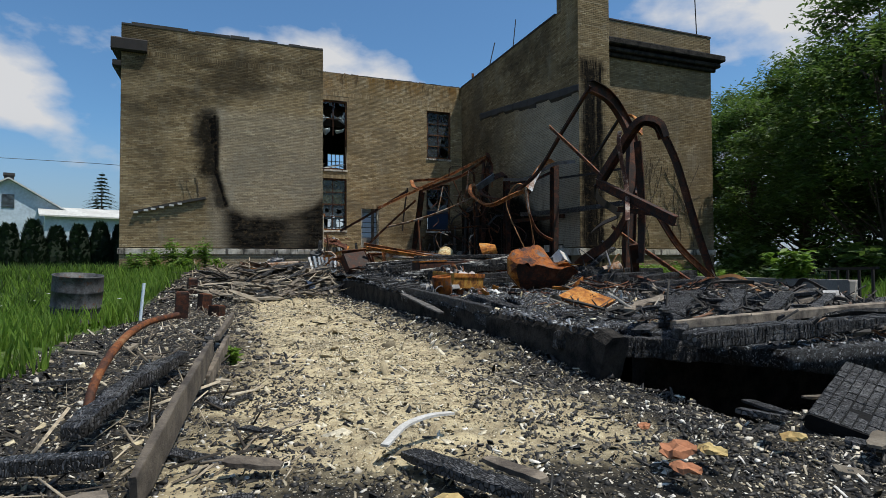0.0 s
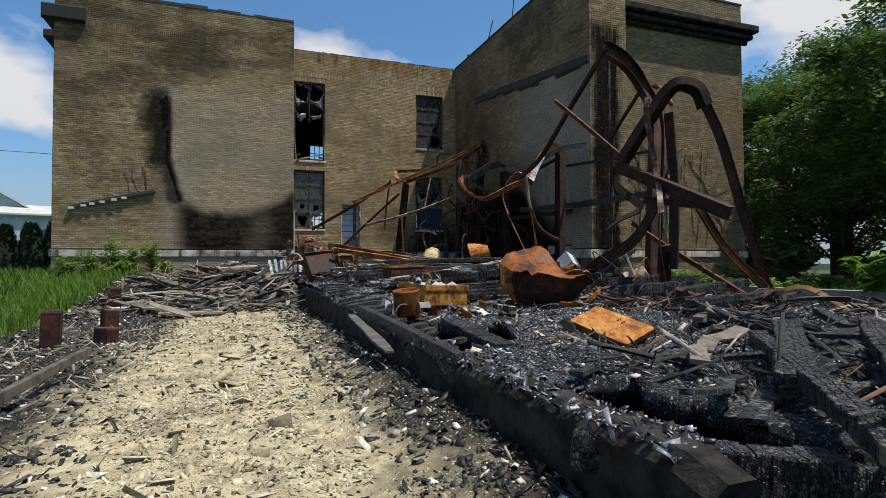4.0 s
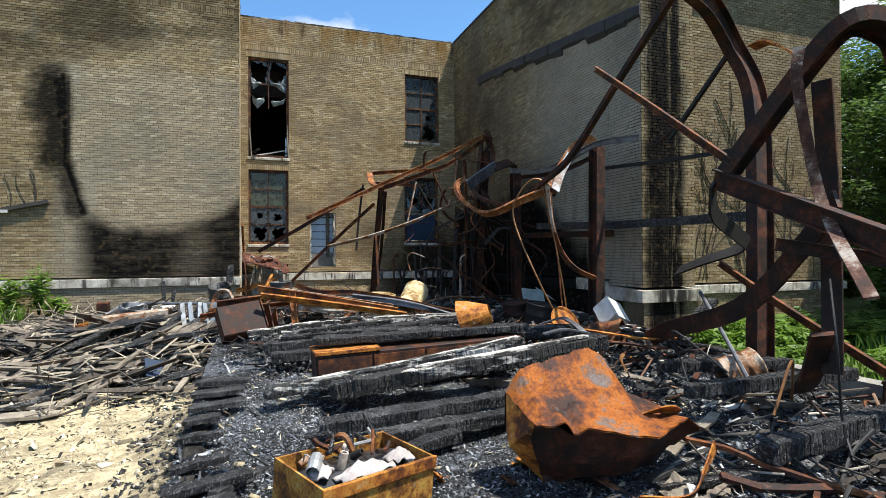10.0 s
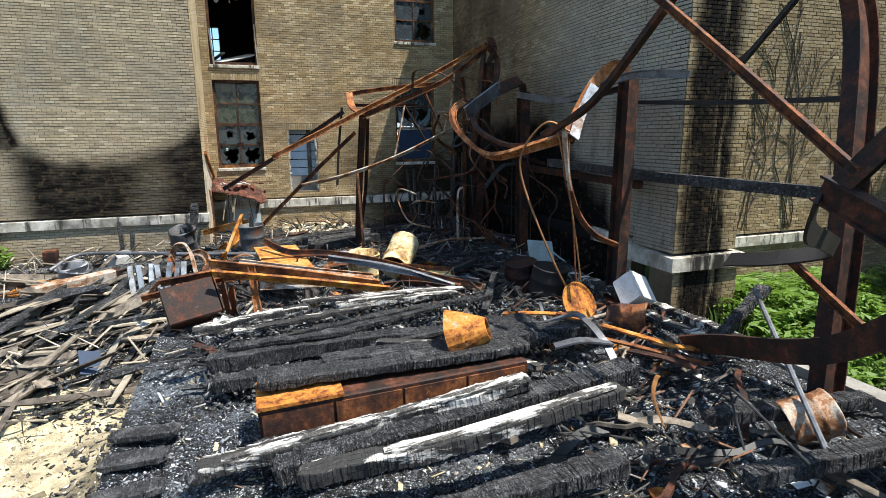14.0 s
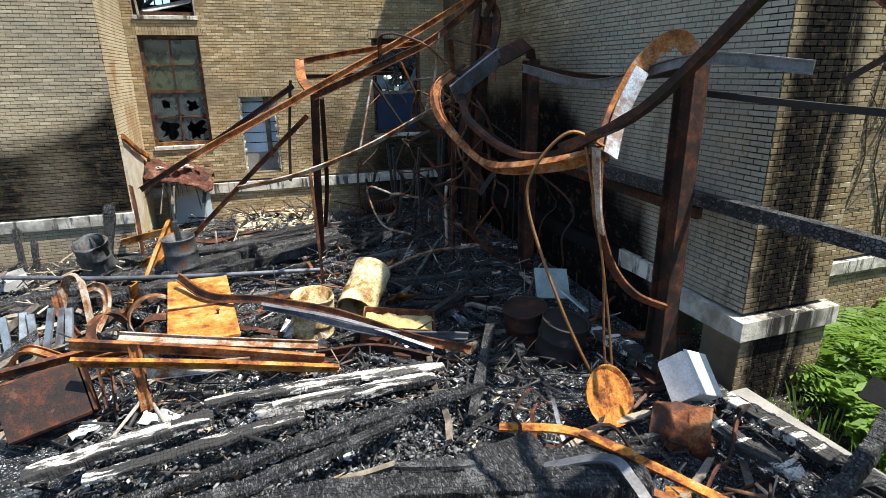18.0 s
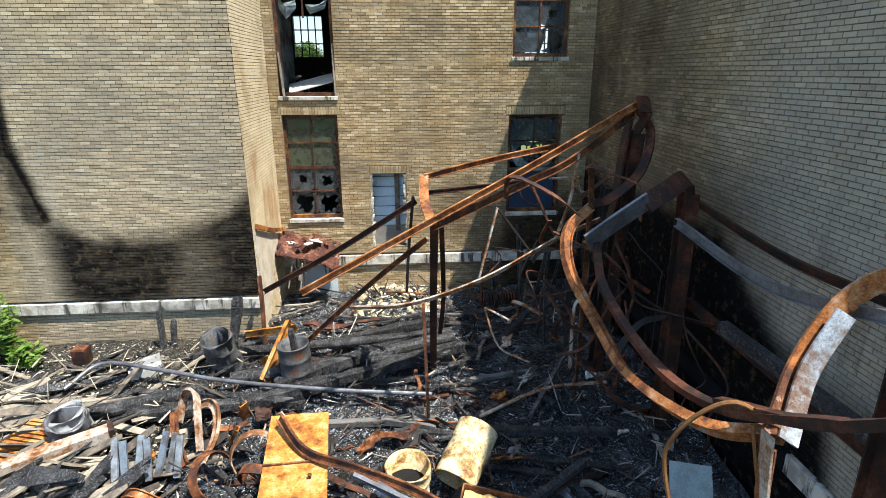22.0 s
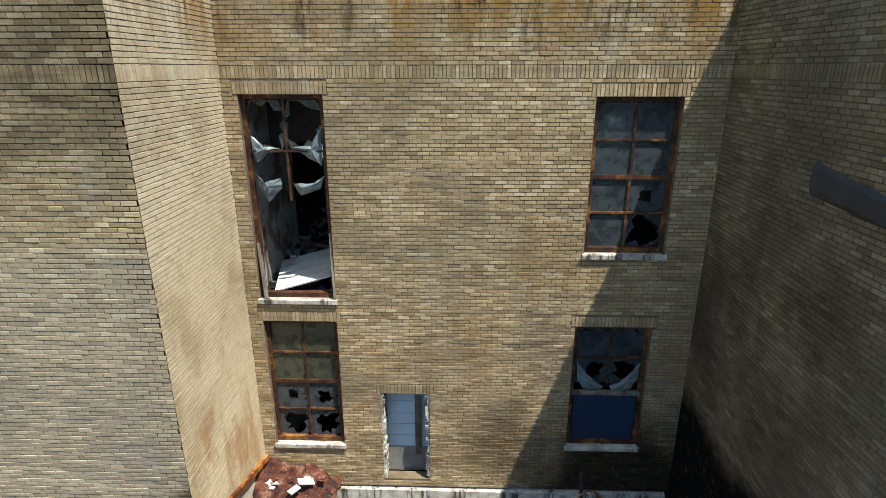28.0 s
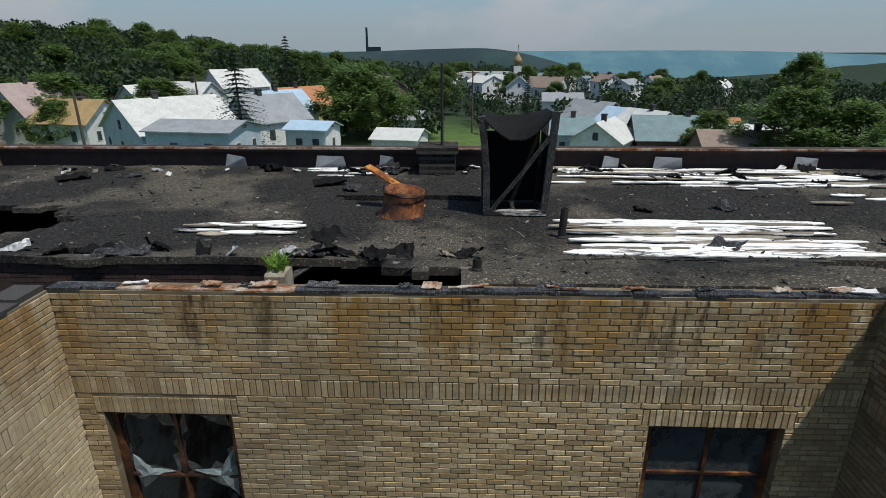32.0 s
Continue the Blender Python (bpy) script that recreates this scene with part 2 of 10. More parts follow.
def soot_left(k):
    x, y, z = k.xyz()
    w = k.math("ADD", wobble(k, 1.3, 0.9), wobble(k, 5.0, 0.35, 7.0))
    small = k.math("MULTIPLY", w, 0.22)
    a = k.capsule(x, z, (-0.78, 7.5), (-0.7, 5.0), 0.03, 0.2, small)
    a = k.math("MAXIMUM", a, k.capsule(x, z, (-0.85, 7.3), (-0.8, 6.4), 0.1, 0.3, small))
    halo = k.capsule(x, z, (-0.95, 7.1), (-0.82, 5.4), 0.3, 0.75, k.math("MULTIPLY", w, 1.1))
    halo = k.math("MAXIMUM", halo, k.math("MULTIPLY", k.capsule(x, z, (-0.8, 5.5), (-0.45, 3.8), 0.12, 0.4, k.math("MULTIPLY", w, 0.7)), 0.9))
    edge = k.math("SUBTRACT", k.math("ADD", x, k.math("MULTIPLY", w, 0.08)), k.step(z, 5.3, 3.5, 0.0, 0.42))
    halo = k.math("MULTIPLY", halo, k.step(edge, -0.64, -0.5, 0.95, 0.0))
    b = k.capsule(x, z, (-0.7, 5.1), (-0.3, 3.7), 0.02, 0.26, small)
    dip = k.math("MULTIPLY", k.math("POWER", k.math("ABSOLUTE", k.math("SUBTRACT", x, 1.45)), 2.0), 0.18)
    top = k.math("SUBTRACT", z, k.math("ADD", dip, 3.1))
    side = k.step(k.math("ADD", k.math("ADD", x, small), k.math("MULTIPLY", z, 0.1)), -0.45, 0.3)
    streaks = wobble(k, 1.0, 1.1, 33.0)
    c = k.math("MULTIPLY", k.step(k.math("ADD", k.math("ADD", top, k.math("MULTIPLY", w, 0.4)), k.math("MULTIPLY", streaks, 0.3)), -0.2, 0.36, 1.0, 0.0), k.math("MULTIPLY", side, k.step(z, 1.6, 1.75, 0.12, 1.0)))
    blot = k.capsule(x, z, (2.6, 2.9), (2.45, 2.0), 0.1, 0.6, k.math("MULTIPLY", w, 0.5))
    c = k.math("MULTIPLY", c, k.math("SUBTRACT", 1.0, k.math("MULTIPLY", blot, 0.2)))
    c = k.math("MULTIPLY", c, k.step(k.noise(1.0, 4, 0.65, stretch=(2.0, 2.0, 7.0), off=61.0), 0.35, 0.65, 1.0, 0.9))
    line = k.math("SUBTRACT", z, k.math("ADD", k.math("MULTIPLY", x, 0.33), 7.95))
    d = k.math("MULTIPLY", k.step(k.math("ADD", line, k.math("MULTIPLY", w, 0.9)), -0.3, 0.6), k.step(k.noise(0.7, 5, 0.6, stretch=(0.6, 1, 1.2), off=11.0), 0.33, 0.6, 0.18, 0.72))
    e = k.math("MULTIPLY", k.step(x, -0.9, -0.6, 1.0, 0.0), k.step(k.noise(0.5, 5, 0.6, off=19.0), 0.36, 0.64, 0.1, 0.38))
    s = k.math("MAXIMUM", k.math("MAXIMUM", a, b), k.math("MAXIMUM", c, halo))
    return k.math("MAXIMUM", s, k.math("MAXIMUM", d, e))


def soot_right(k):
    x, y, z = k.xyz()
    w = wobble(k, 0.9, 1.4)
    steep = k.math("ADD", k.math("MULTIPLY", k.math("SUBTRACT", y, 18.1), 2.6), 0.2)
    rise = k.math("MINIMUM", k.math("MINIMUM", k.math("ADD", k.math("MULTIPLY", k.math("SUBTRACT", y, 18.9), 0.58), 2.6), 4.3), steep)
    low = k.step(k.math("ADD", k.math("SUBTRACT", z, rise), w), -0.5, 0.6, 1.0, 0.0)
    # Half-strength darkening of the back corner up to z 4.2.
    deep = k.rect(y, z, 21.5, 28.6, -1.0, 4.2, 2.2, w)
    low = k.math("MAXIMUM", low, k.math("MULTIPLY", deep, 0.5))
    streak = k.step(k.noise(2.4, 5, 0.7, stretch=(1, 1, 0.18), off=4.0), 0.50, 0.70, 0.03, 0.45)
    streak = k.math("MULTIPLY", streak, k.step(z, 8.0, 2.5))
    up = k.math("MULTIPLY", k.step(k.noise(0.5, 5, 0.6, off=21.0), 0.4, 0.65, 0.15, 0.6), k.step(z, 8.0, 9.0))
    up = k.math("MAXIMUM", up, k.step(k.noise(0.42, 6, 0.62, off=27.0), 0.45, 0.7, 0.0, 0.25))
    # Darker towards the back end, from y 21 to 25.
    up = k.math("MAXIMUM", up, k.math("MULTIPLY", k.step(k.math("ADD", y, k.math("MULTIPLY", w, 1.2)), 21.0, 25.0, 0.0, 0.72), k.math("MULTIPLY", k.step(z, 10.5, 6.0, 0.6, 1.0), k.step(k.noise(0.6, 5, 0.6, off=33.0), 0.3, 0.62, 0.45, 1.0))))
    return k.math("MAXIMUM", k.math("MAXIMUM", low, streak), up)


def soot_pilaster(k):
    x, y, z = k.xyz()
    w = wobble(k, 1.6, 0.5)
    up = k.rect(x, z, 12.15, 12.85, -1.0, 8.6, 0.35, w)
    drip = k.step(k.noise(7.0, 4, 0.7, stretch=(1, 1, 0.06), off=2.0), 0.36, 0.52, 0.45, 1.0)
    front = k.step(y, 17.5, 17.2)
    core = k.rect(x, z, 12.2, 12.55, -1.0, 8.3, 0.25, k.math("MULTIPLY", w, 0.6))
    return k.math("MULTIPLY", k.math("MAXIMUM", k.math("MULTIPLY", core, 0.97), k.math("MULTIPLY", up, drip)), front)


def soot_back(k):
    x, y, z = k.xyz()
    w = wobble(k, 0.9, 1.3)
    a = k.math("MULTIPLY", k.capsule(x, z, (12.0, 1.0), (11.0, 1.6), 1.2, 1.6, w), 0.92)
    b = k.math("MULTIPLY", k.capsule(x, z, (8.6, 2.9), (10.0, 2.4), 0.2, 1.0, w), 0.5)
    return k.math("MAXIMUM", a, b)


def grey_left(k):
    x, y, z = k.xyz()
    w = wobble(k, 0.8, 0.7, 6.0)
    return k.rect(x, z, -0.75, 4.5, 0.0, 7.6, 0.5, w)


def grey_right(k):
    x, y, z = k.xyz()
    line = k.math("ADD", k.math("MULTIPLY", k.math("SUBTRACT", y, 17.0), 0.13), 7.6)
    w = wobble(k, 0.8, 0.6, 6.0)
    d = k.math("SUBTRACT", z, line)
    g = k.step(k.math("ADD", d, k.math("MULTIPLY", w, 0.2)), -0.1, 0.05, 1.0, 0.0)
    return k.math("MULTIPLY", g, k.step(k.math("ADD", y, w), 20.0, 23.0, 1.0, 0.1))


brick_material("brick_left", soot_left, grey_left, tone=1.34)
# Pale wash on the return wall: strong sunlight put into the brick colour.
def grey_side(k):
    return k.step(k.noise(0.7, 6, 0.6, off=31.0), 0.25, 0.6, 0.35, 1.25)


def pale_side(k):
    return grey_side(k)


brick_material("brick_side", None, pale_side, rust=True, wash=(0.58, 0.49, 0.33))
brick_material("brick_back", soot_back, None, rust=True, tone=1.35)
brick_material("brick_right", soot_right, grey_right, amount=0.6, wash=(0.41, 0.385, 0.33))
brick_material("brick_pilaster", soot_pilaster, tone=0.9)
brick_material("brick_face", tone=0.84)
for nm, so, gr in (("brick_left", soot_left, grey_left), ("brick_back", soot_back, None), ("brick_right", soot_right, None), ("brick_pilaster", soot_pilaster, None), ("brick_face", None, None), ("brick_side", None, pale_side)):
    brick_material(nm + "_mortar", so, gr, pick="mortar", wash=(0.16, 0.15, 0.12))


def plain(name, base, dark, scale=6.0, rough=0.8, bump=0.3, metal=0.0, spots=0.6, fine=40.0, dist=0.01, pick=None, vary=0.35, spec=None, stretch=None):
    """A surface with blotches, fine grain and, for repeats, a tone of its own."""
    k = Nodes(name)
    c = k.mix(k.math("MULTIPLY", k.step(k.noise(scale, 7, 0.62, stretch=stretch), 0.36, 0.66), spots), base, dark)
    c = k.mix(k.step(k.noise(fine, 4, 0.65, stretch=stretch, off=2.0), 0.3, 0.75, 0.0, 0.4), c, tuple(v * 0.45 for v in dark))
    if pick:
        r = k.island() if pick == "island" else k.own()
        c = k.mix(k.math("MULTIPLY", r, vary), c, tuple(v * 0.3 for v in dark))
    return k.done(c, rough, k.noise(fine, 6, 0.65, stretch=stretch), bump, dist, metal, spec)


plain("mortar", (0.085, 0.068, 0.048), (0.045, 0.036, 0.027), 2.0)
plain("mortar_dark", (0.05, 0.045, 0.04), (0.02, 0.018, 0.016), 2.0)


def sooty_stone():
    """Pale stone with black runs of soot and broken edges."""
    k = Nodes("stone_band")
    c = k.mix(k.step(k.noise(3.5, 7, 0.66), 0.36, 0.66), (0.62, 0.585, 0.50), (0.30, 0.27, 0.22))
    run = k.noise(4.5, 6, 0.7, stretch=(1, 1, 0.12), off=3.0)
    c = k.mix(k.step(run, 0.52, 0.62, 0.0, 0.9), c, (0.03, 0.027, 0.024))
    big = k.noise(0.55, 5, 0.6, off=12.0)
    c = k.mix(k.step(big, 0.56, 0.68, 0.0, 0.7), c, (0.05, 0.046, 0.04))
    return k.done(c, 0.88, k.noise(18, 7, 0.7), 0.7, 0.02, spec=0.2)


sooty_stone()


def sooted_stone():
    """The same stone behind the chimney's soot: black runs over most of it."""
    k = Nodes("stone_sooted")
    x, y, z = k.xyz()
    c = k.mix(k.step(k.noise(3.5, 7, 0.66), 0.36, 0.66), (0.56, 0.52, 0.44), (0.26, 0.23, 0.18))
    run = k.noise(8.0, 5, 0.7, stretch=(1, 1, 0.08), off=3.0)
    face = k.math("MULTIPLY", k.step(x, 12.0, 12.25), k.step(x, 13.2, 12.95))
    c = k.mix(k.math("MULTIPLY", k.step(run, 0.36, 0.5, 0.25, 0.97), face), c, (0.012, 0.011, 0.01))
    c = k.mix(k.step(k.noise(4.5, 6, 0.7, stretch=(1, 1, 0.12), off=9.0), 0.56, 0.66, 0.0, 0.8), c, (0.05, 0.045, 0.04))
    return k.done(c, 0.88, k.noise(18, 7, 0.7), 0.7, 0.02, spec=0.2)


sooted_stone()
plain("concrete", (0.30, 0.285, 0.25), (0.12, 0.11, 0.10), 1.6, 0.9, 0.5)
plain("concrete_sooty", (0.055, 0.049, 0.042), (0.007, 0.007, 0.007), 3.5, 0.92, 1.0, spots=0.95, fine=22, dist=0.03, spec=0.15)
def rust(name, stops, rough=0.8, metal=0.1, scale=2.6):
    """Steel after a fire: blotches of scale, bright fresh rust and burnt patches at several sizes."""
    k = Nodes(name)
    n = k.math("ADD", k.math("MULTIPLY", k.noise(scale, 8, 0.68), 0.7), k.math("MULTIPLY", k.noise(scale * 5, 6, 0.7, off=4.0), 0.3))
    c = k.ramp(k.step(n, 0.34, 0.66), stops)
    c = k.mix(k.step(k.noise(45, 4, 0.7, off=2.0), 0.42, 0.72, 0.0, 0.55), c, tuple(v * 0.35 for v in stops[0][1]))
    flake = k.step(k.noise(scale * 2.2, 7, 0.72, off=9.0), 0.62, 0.66)
    c = k.mix(k.math("MULTIPLY", flake, 0.5), c, stops[-1][1])
    return k.done(c, k.step(n, 0.3, 0.7, rough - 0.15, rough + 0.1), k.noise(40, 7, 0.7), 0.6, 0.008, metal, 0.3)


rust("rust_orange", [(0.0, (0.035, 0.016, 0.010)), (0.3, (0.15, 0.045, 0.012)), (0.55, (0.40, 0.14, 0.022)), (0.8, (0.50, 0.22, 0.04)), (1.0, (0.40, 0.30, 0.20))])
rust("rust_yellow", [(0.0, (0.03, 0.016, 0.010)), (0.35, (0.18, 0.07, 0.015)), (0.6, (0.38, 0.17, 0.03)), (0.85, (0.46, 0.28, 0.06)), (1.0, (0.30, 0.26, 0.14))])
rust("rust_mid", [(0.0, (0.022, 0.013, 0.010)), (0.4, (0.085, 0.032, 0.016)), (0.7, (0.20, 0.066, 0.02)), (1.0, (0.26, 0.13, 0.06))])
rust("rust_dark", [(0.0, (0.012, 0.010, 0.009)), (0.45, (0.035, 0.018, 0.013)), (0.8, (0.10, 0.032, 0.015)), (1.0, (0.13, 0.065, 0.04))], 0.72, 0.2)
rust("rust_pale", [(0.0, (0.06, 0.028, 0.018)), (0.3, (0.22, 0.09, 0.03)), (0.6, (0.36, 0.27, 0.20)), (1.0, (0.50, 0.46, 0.40))])
rust("rust_flake", [(0.0, (0.025, 0.012, 0.009)), (0.35, (0.08, 0.03, 0.018)), (0.6, (0.15, 0.085, 0.06)), (0.78, (0.30, 0.24, 0.20)), (1.0, (0.40, 0.36, 0.32))])
rust("rust_shell", [(0.0, (0.012, 0.009, 0.008)), (0.22, (0.05, 0.02, 0.012)), (0.4, (0.15, 0.042, 0.010)), (0.55, (0.28, 0.078, 0.009)), (0.68, (0.33, 0.10, 0.012)), (0.82, (0.16, 0.10, 0.075)), (1.0, (0.17, 0.15, 0.145))], scale=1.1)
plain("steel_scorched", (0.22, 0.23, 0.25), (0.05, 0.04, 0.035), 3.5, 0.5, 0.3, 0.6, fine=25)
rust("rust_plate", [(0.0, (0.10, 0.035, 0.012)), (0.3, (0.34, 0.12, 0.02)), (0.6, (0.52, 0.22, 0.04)), (1.0, (0.50, 0.34, 0.18))])
rust("rust_red", [(0.0, (0.016, 0.009, 0.008)), (0.35, (0.06, 0.02, 0.013)), (0.7, (0.13, 0.042, 0.022)), (1.0, (0.26, 0.17, 0.12))], 0.85, 0.0, 3.5)
rust("scorched_white", [(0.0, (0.12, 0.06, 0.035)), (0.25, (0.20, 0.16, 0.14)), (0.55, (0.30, 0.34, 0.38)), (1.0, (0.46, 0.51, 0.56))], 0.55, 0.3)
def white_ash():
    """Timber burnt to white ash, black where it has flaked off."""
    k = Nodes("ash_white")
    n = k.noise(3.2, 8, 0.74, stretch=(0.5, 2.0, 1.0), off=6.0)
    c = k.mix(k.step(n, 0.47, 0.53), (0.60, 0.57, 0.51), (0.03, 0.028, 0.026))
    c = k.mix(k.step(k.noise(28, 6, 0.7, stretch=(2.0, 0.6, 1)), 0.45, 0.68, 0.0, 0.6), c, (0.16, 0.145, 0.12))
    return k.done(c, 0.9, n, 0.8, 0.02)


white_ash()
plain("scorched_board", (0.15, 0.14, 0.13), (0.03, 0.028, 0.026), 5.0, 0.85, 0.6, spots=0.9, stretch=(0.4, 2, 1))
plain("old_plaster", (0.62, 0.55, 0.44), (0.34, 0.26, 0.17), 3.0, 0.92, 0.6)
plain("old_cloth", (0.46, 0.42, 0.40), (0.24, 0.2, 0.18), 5.0, 0.85, 0.4)
plain("flue_grey", (0.30, 0.29, 0.28), (0.10, 0.095, 0.09), 4.0, 0.8, 0.3)
plain("fin_blue", (0.15, 0.19, 0.23), (0.06, 0.05, 0.045), 5.0, 0.55, 0.3, 0.3, spots=0.8)
plain("black_steel", (0.026, 0.021, 0.018), (0.011, 0.009, 0.008), 3.0, 0.7, 0.4, 0.2)
plain("bare_board", (0.44, 0.385, 0.295), (0.12, 0.09, 0.06), 4.0, 0.88, 0.6, pick="own", vary=0.7, stretch=(1, 1, 1))
plain("grey_wood", (0.32, 0.265, 0.20), (0.055, 0.043, 0.034), 5.0, 0.9, 0.8, pick="own", vary=0.85, spots=0.9)
plain("white_paint", (0.72, 0.71, 0.67), (0.42, 0.38, 0.31), 2.5, 0.6, 0.15)
rust("frame_brown", [(0.0, (0.018, 0.010, 0.008)), (0.4, (0.055, 0.022, 0.012)), (0.7, (0.11, 0.042, 0.016)), (0.88, (0.26, 0.11, 0.022)), (1.0, (0.30, 0.17, 0.06))], 0.65, 0.0, 2.0)
plain("soot_black", (0.010, 0.010, 0.010), (0.005, 0.005, 0.005), 3.0, 0.9, 0.5, spec=0.15)
plain("yellow_fibre", (0.50, 0.38, 0.16), (0.26, 0.13, 0.03), 5.0, 0.9, 0.6, fine=25)
rust("cream_tank", [(0.0, (0.10, 0.04, 0.014)), (0.3, (0.36, 0.22, 0.08)), (0.55, (0.55, 0.45, 0.24)), (1.0, (0.68, 0.60, 0.42))], 0.7, 0.0, 3.4)
rust("rust_beam", [(0.0, (0.04, 0.018, 0.012)), (0.3, (0.14, 0.05, 0.02)), (0.6, (0.33, 0.115, 0.028)), (0.8, (0.36, 0.17, 0.07)), (1.0, (0.42, 0.28, 0.21))])
plain("grey_metal", (0.42, 0.43, 0.43), (0.22, 0.21, 0.2), 3.0, 0.5, 0.25, 0.4)
plain("fin_metal", (0.26, 0.29, 0.32), (0.08, 0.07, 0.06), 5.0, 0.55, 0.3, 0.4, spots=0.9)
rust("drum_steel", [(0.0, (0.02, 0.018, 0.017)), (0.35, (0.06, 0.062, 0.064)), (0.65, (0.11, 0.115, 0.118)), (0.82, (0.085, 0.075, 0.07)), (1.0, (0.17, 0.065, 0.025))], 0.6, 0.35)
plain("teal_paint", (0.28, 0.35, 0.34), (0.14, 0.15, 0.14), 4.0, 0.6, 0.2)
plain("blue_board", (0.012, 0.036, 0.085), (0.008, 0.02, 0.045), 2.0, 0.6, 0.2)
plain("siding_blue", (0.56, 0.66, 0.73), (0.42, 0.51, 0.58), 1.5, 0.7, 0.1)
plain("black_cable", (0.02, 0.02, 0.02), (0.01, 0.01, 0.01), 3.0, 0.6, 0.1)
plain("cable_copper", (0.30, 0.14, 0.045), (0.12, 0.05, 0.02), 3.0, 0.5, 0.2, 0.4)
plain("leaf_green", (0.11, 0.20, 0.03), (0.05, 0.10, 0.018), 1.0, 0.6, 0.1, pick="island", vary=0.6)
plain("leaf_dark", (0.15, 0.25, 0.05), (0.06, 0.115, 0.026), 0.5, 0.65, 0.1, pick="island", vary=0.7)
plain("leaf_bright", (0.22, 0.38, 0.045), (0.12, 0.22, 0.03), 1.0, 0.6, 0.1, pick="island", vary=0.5)
plain("leaf_woods", (0.045, 0.085, 0.022), (0.016, 0.034, 0.012), 0.05, 0.7, 0.1, pick="island", vary=0.6)
plain("needle", (0.022, 0.05, 0.020), (0.010, 0.022, 0.010), 1.0, 0.8, 0.1, pick="island", vary=0.6)
for nm in ("leaf_green", "leaf_dark", "leaf_bright", "leaf_woods", "needle"):
    t = MATS[nm].node_tree
    b = t.nodes["Principled BSDF"]
    tl, mx = t.nodes.new("ShaderNodeBsdfTranslucent"), t.nodes.new("ShaderNodeMixShader")
    src = b.inputs["Base Color"].links[0].from_socket
    t.links.new(src, tl.inputs[0])
    mx.inputs[0].default_value = 0.45
    t.links.new(b.outputs[0], mx.inputs[1]), t.links.new(tl.outputs[0], mx.inputs[2])
    t.links.new(mx.outputs[0], t.nodes["Material Output"].inputs[0])
plain("bark", (0.10, 0.075, 0.05), (0.04, 0.03, 0.022), 6.0, 0.9, 0.6)
plain("terracotta", (0.42, 0.17, 0.08), (0.22, 0.09, 0.04), 6.0, 0.85, 0.3)


def charred_wood():
    """Burnt timber: black, cracked across into squares, grey ash on the raised parts."""
    k = Nodes("char_wood")
    co = k.t.nodes.new("ShaderNodeTexCoord").outputs["Object"]
    mp = k.t.nodes.new("ShaderNodeMapping")
    mp.inputs["Scale"].default_value = (2.3, 0.6, 0.8)
    k.t.links.new(co, mp.inputs[0])
    co = mp.outputs[0]
    v = k.t.nodes.new("ShaderNodeTexVoronoi")
    v.feature = "DISTANCE_TO_EDGE"
    v.inputs["Scale"].default_value = 36
    k.t.links.new(co, v.inputs["Vector"])
    crack = k.step(v.outputs["Distance"], 0.0, 0.14)
    cell = k.t.nodes.new("ShaderNodeTexVoronoi")
    cell.inputs["Scale"].default_value = 36
    k.t.links.new(co, cell.inputs["Vector"])
    tone = k.t.nodes.new("ShaderNodeSeparateColor")
    k.t.links.new(cell.outputs["Color"], tone.inputs[0])
    top = k.ramp(tone.outputs[0], [(0.0, (0.010, 0.010, 0.010)), (0.4, (0.028, 0.028, 0.029)), (0.75, (0.06, 0.061, 0.064)), (1.0, (0.13, 0.13, 0.134))])
    c = k.mix(crack, (0.003, 0.003, 0.003), top)
    ash = k.noise(3.2, 6, 0.66)
    c = k.mix(k.math("MULTIPLY", crack, k.step(ash, 0.5, 0.68, 0.0, 0.6)), c, (0.2, 0.2, 0.2))
    c = k.mix(k.math("MULTIPLY", k.own(), 0.12), c, (0.10, 0.095, 0.09))
    return k.done(c, 0.52, crack, 1.0, 0.02, spec=0.35)


charred_wood()


def pale_wood():
    k = Nodes("ash_wood")
    n = k.noise(2.6, 7, 0.72, stretch=(0.35, 2.2, 1.6), off=4.0)
    c = k.mix(k.step(n, 0.52, 0.58), (0.018, 0.017, 0.016), (0.5, 0.47, 0.42))
    c = k.mix(k.step(k.noise(30, 5, 0.7), 0.45, 0.7, 0.0, 0.6), c, (0.05, 0.045, 0.04))
    return k.done(c, 0.85, k.noise(25, 5, 0.6), 0.6, 0.01)


pale_wood()


def rubble_material(name, stops, rough=0.75):
    k = Nodes(name)
    c = k.ramp(k.island(), stops)
    c = k.mix(k.step(k.noise(30, 4, 0.6), 0.4, 0.7, 0.0, 0.45), c, (0.02, 0.018, 0.015))
    return k.done(c, rough, k.noise(70, 4, 0.6), 0.3, 0.005)


# Char and ash; the palest chips also stand in for the char's glitter.
rubble_material("rubble_char", [(0.0, (0.006, 0.006, 0.006)), (0.52, (0.011, 0.011, 0.012)), (0.7, (0.055, 0.062, 0.073)), (0.88, (0.20, 0.22, 0.25)), (0.96, (0.36, 0.38, 0.40)), (1.0, (0.72, 0.72, 0.71))], 0.38)
rubble_material("rubble_roof", [(0.0, (0.006, 0.006, 0.006)), (0.7, (0.02, 0.019, 0.018)), (0.9, (0.10, 0.09, 0.07)), (1.0, (0.30, 0.27, 0.22))], 0.9)
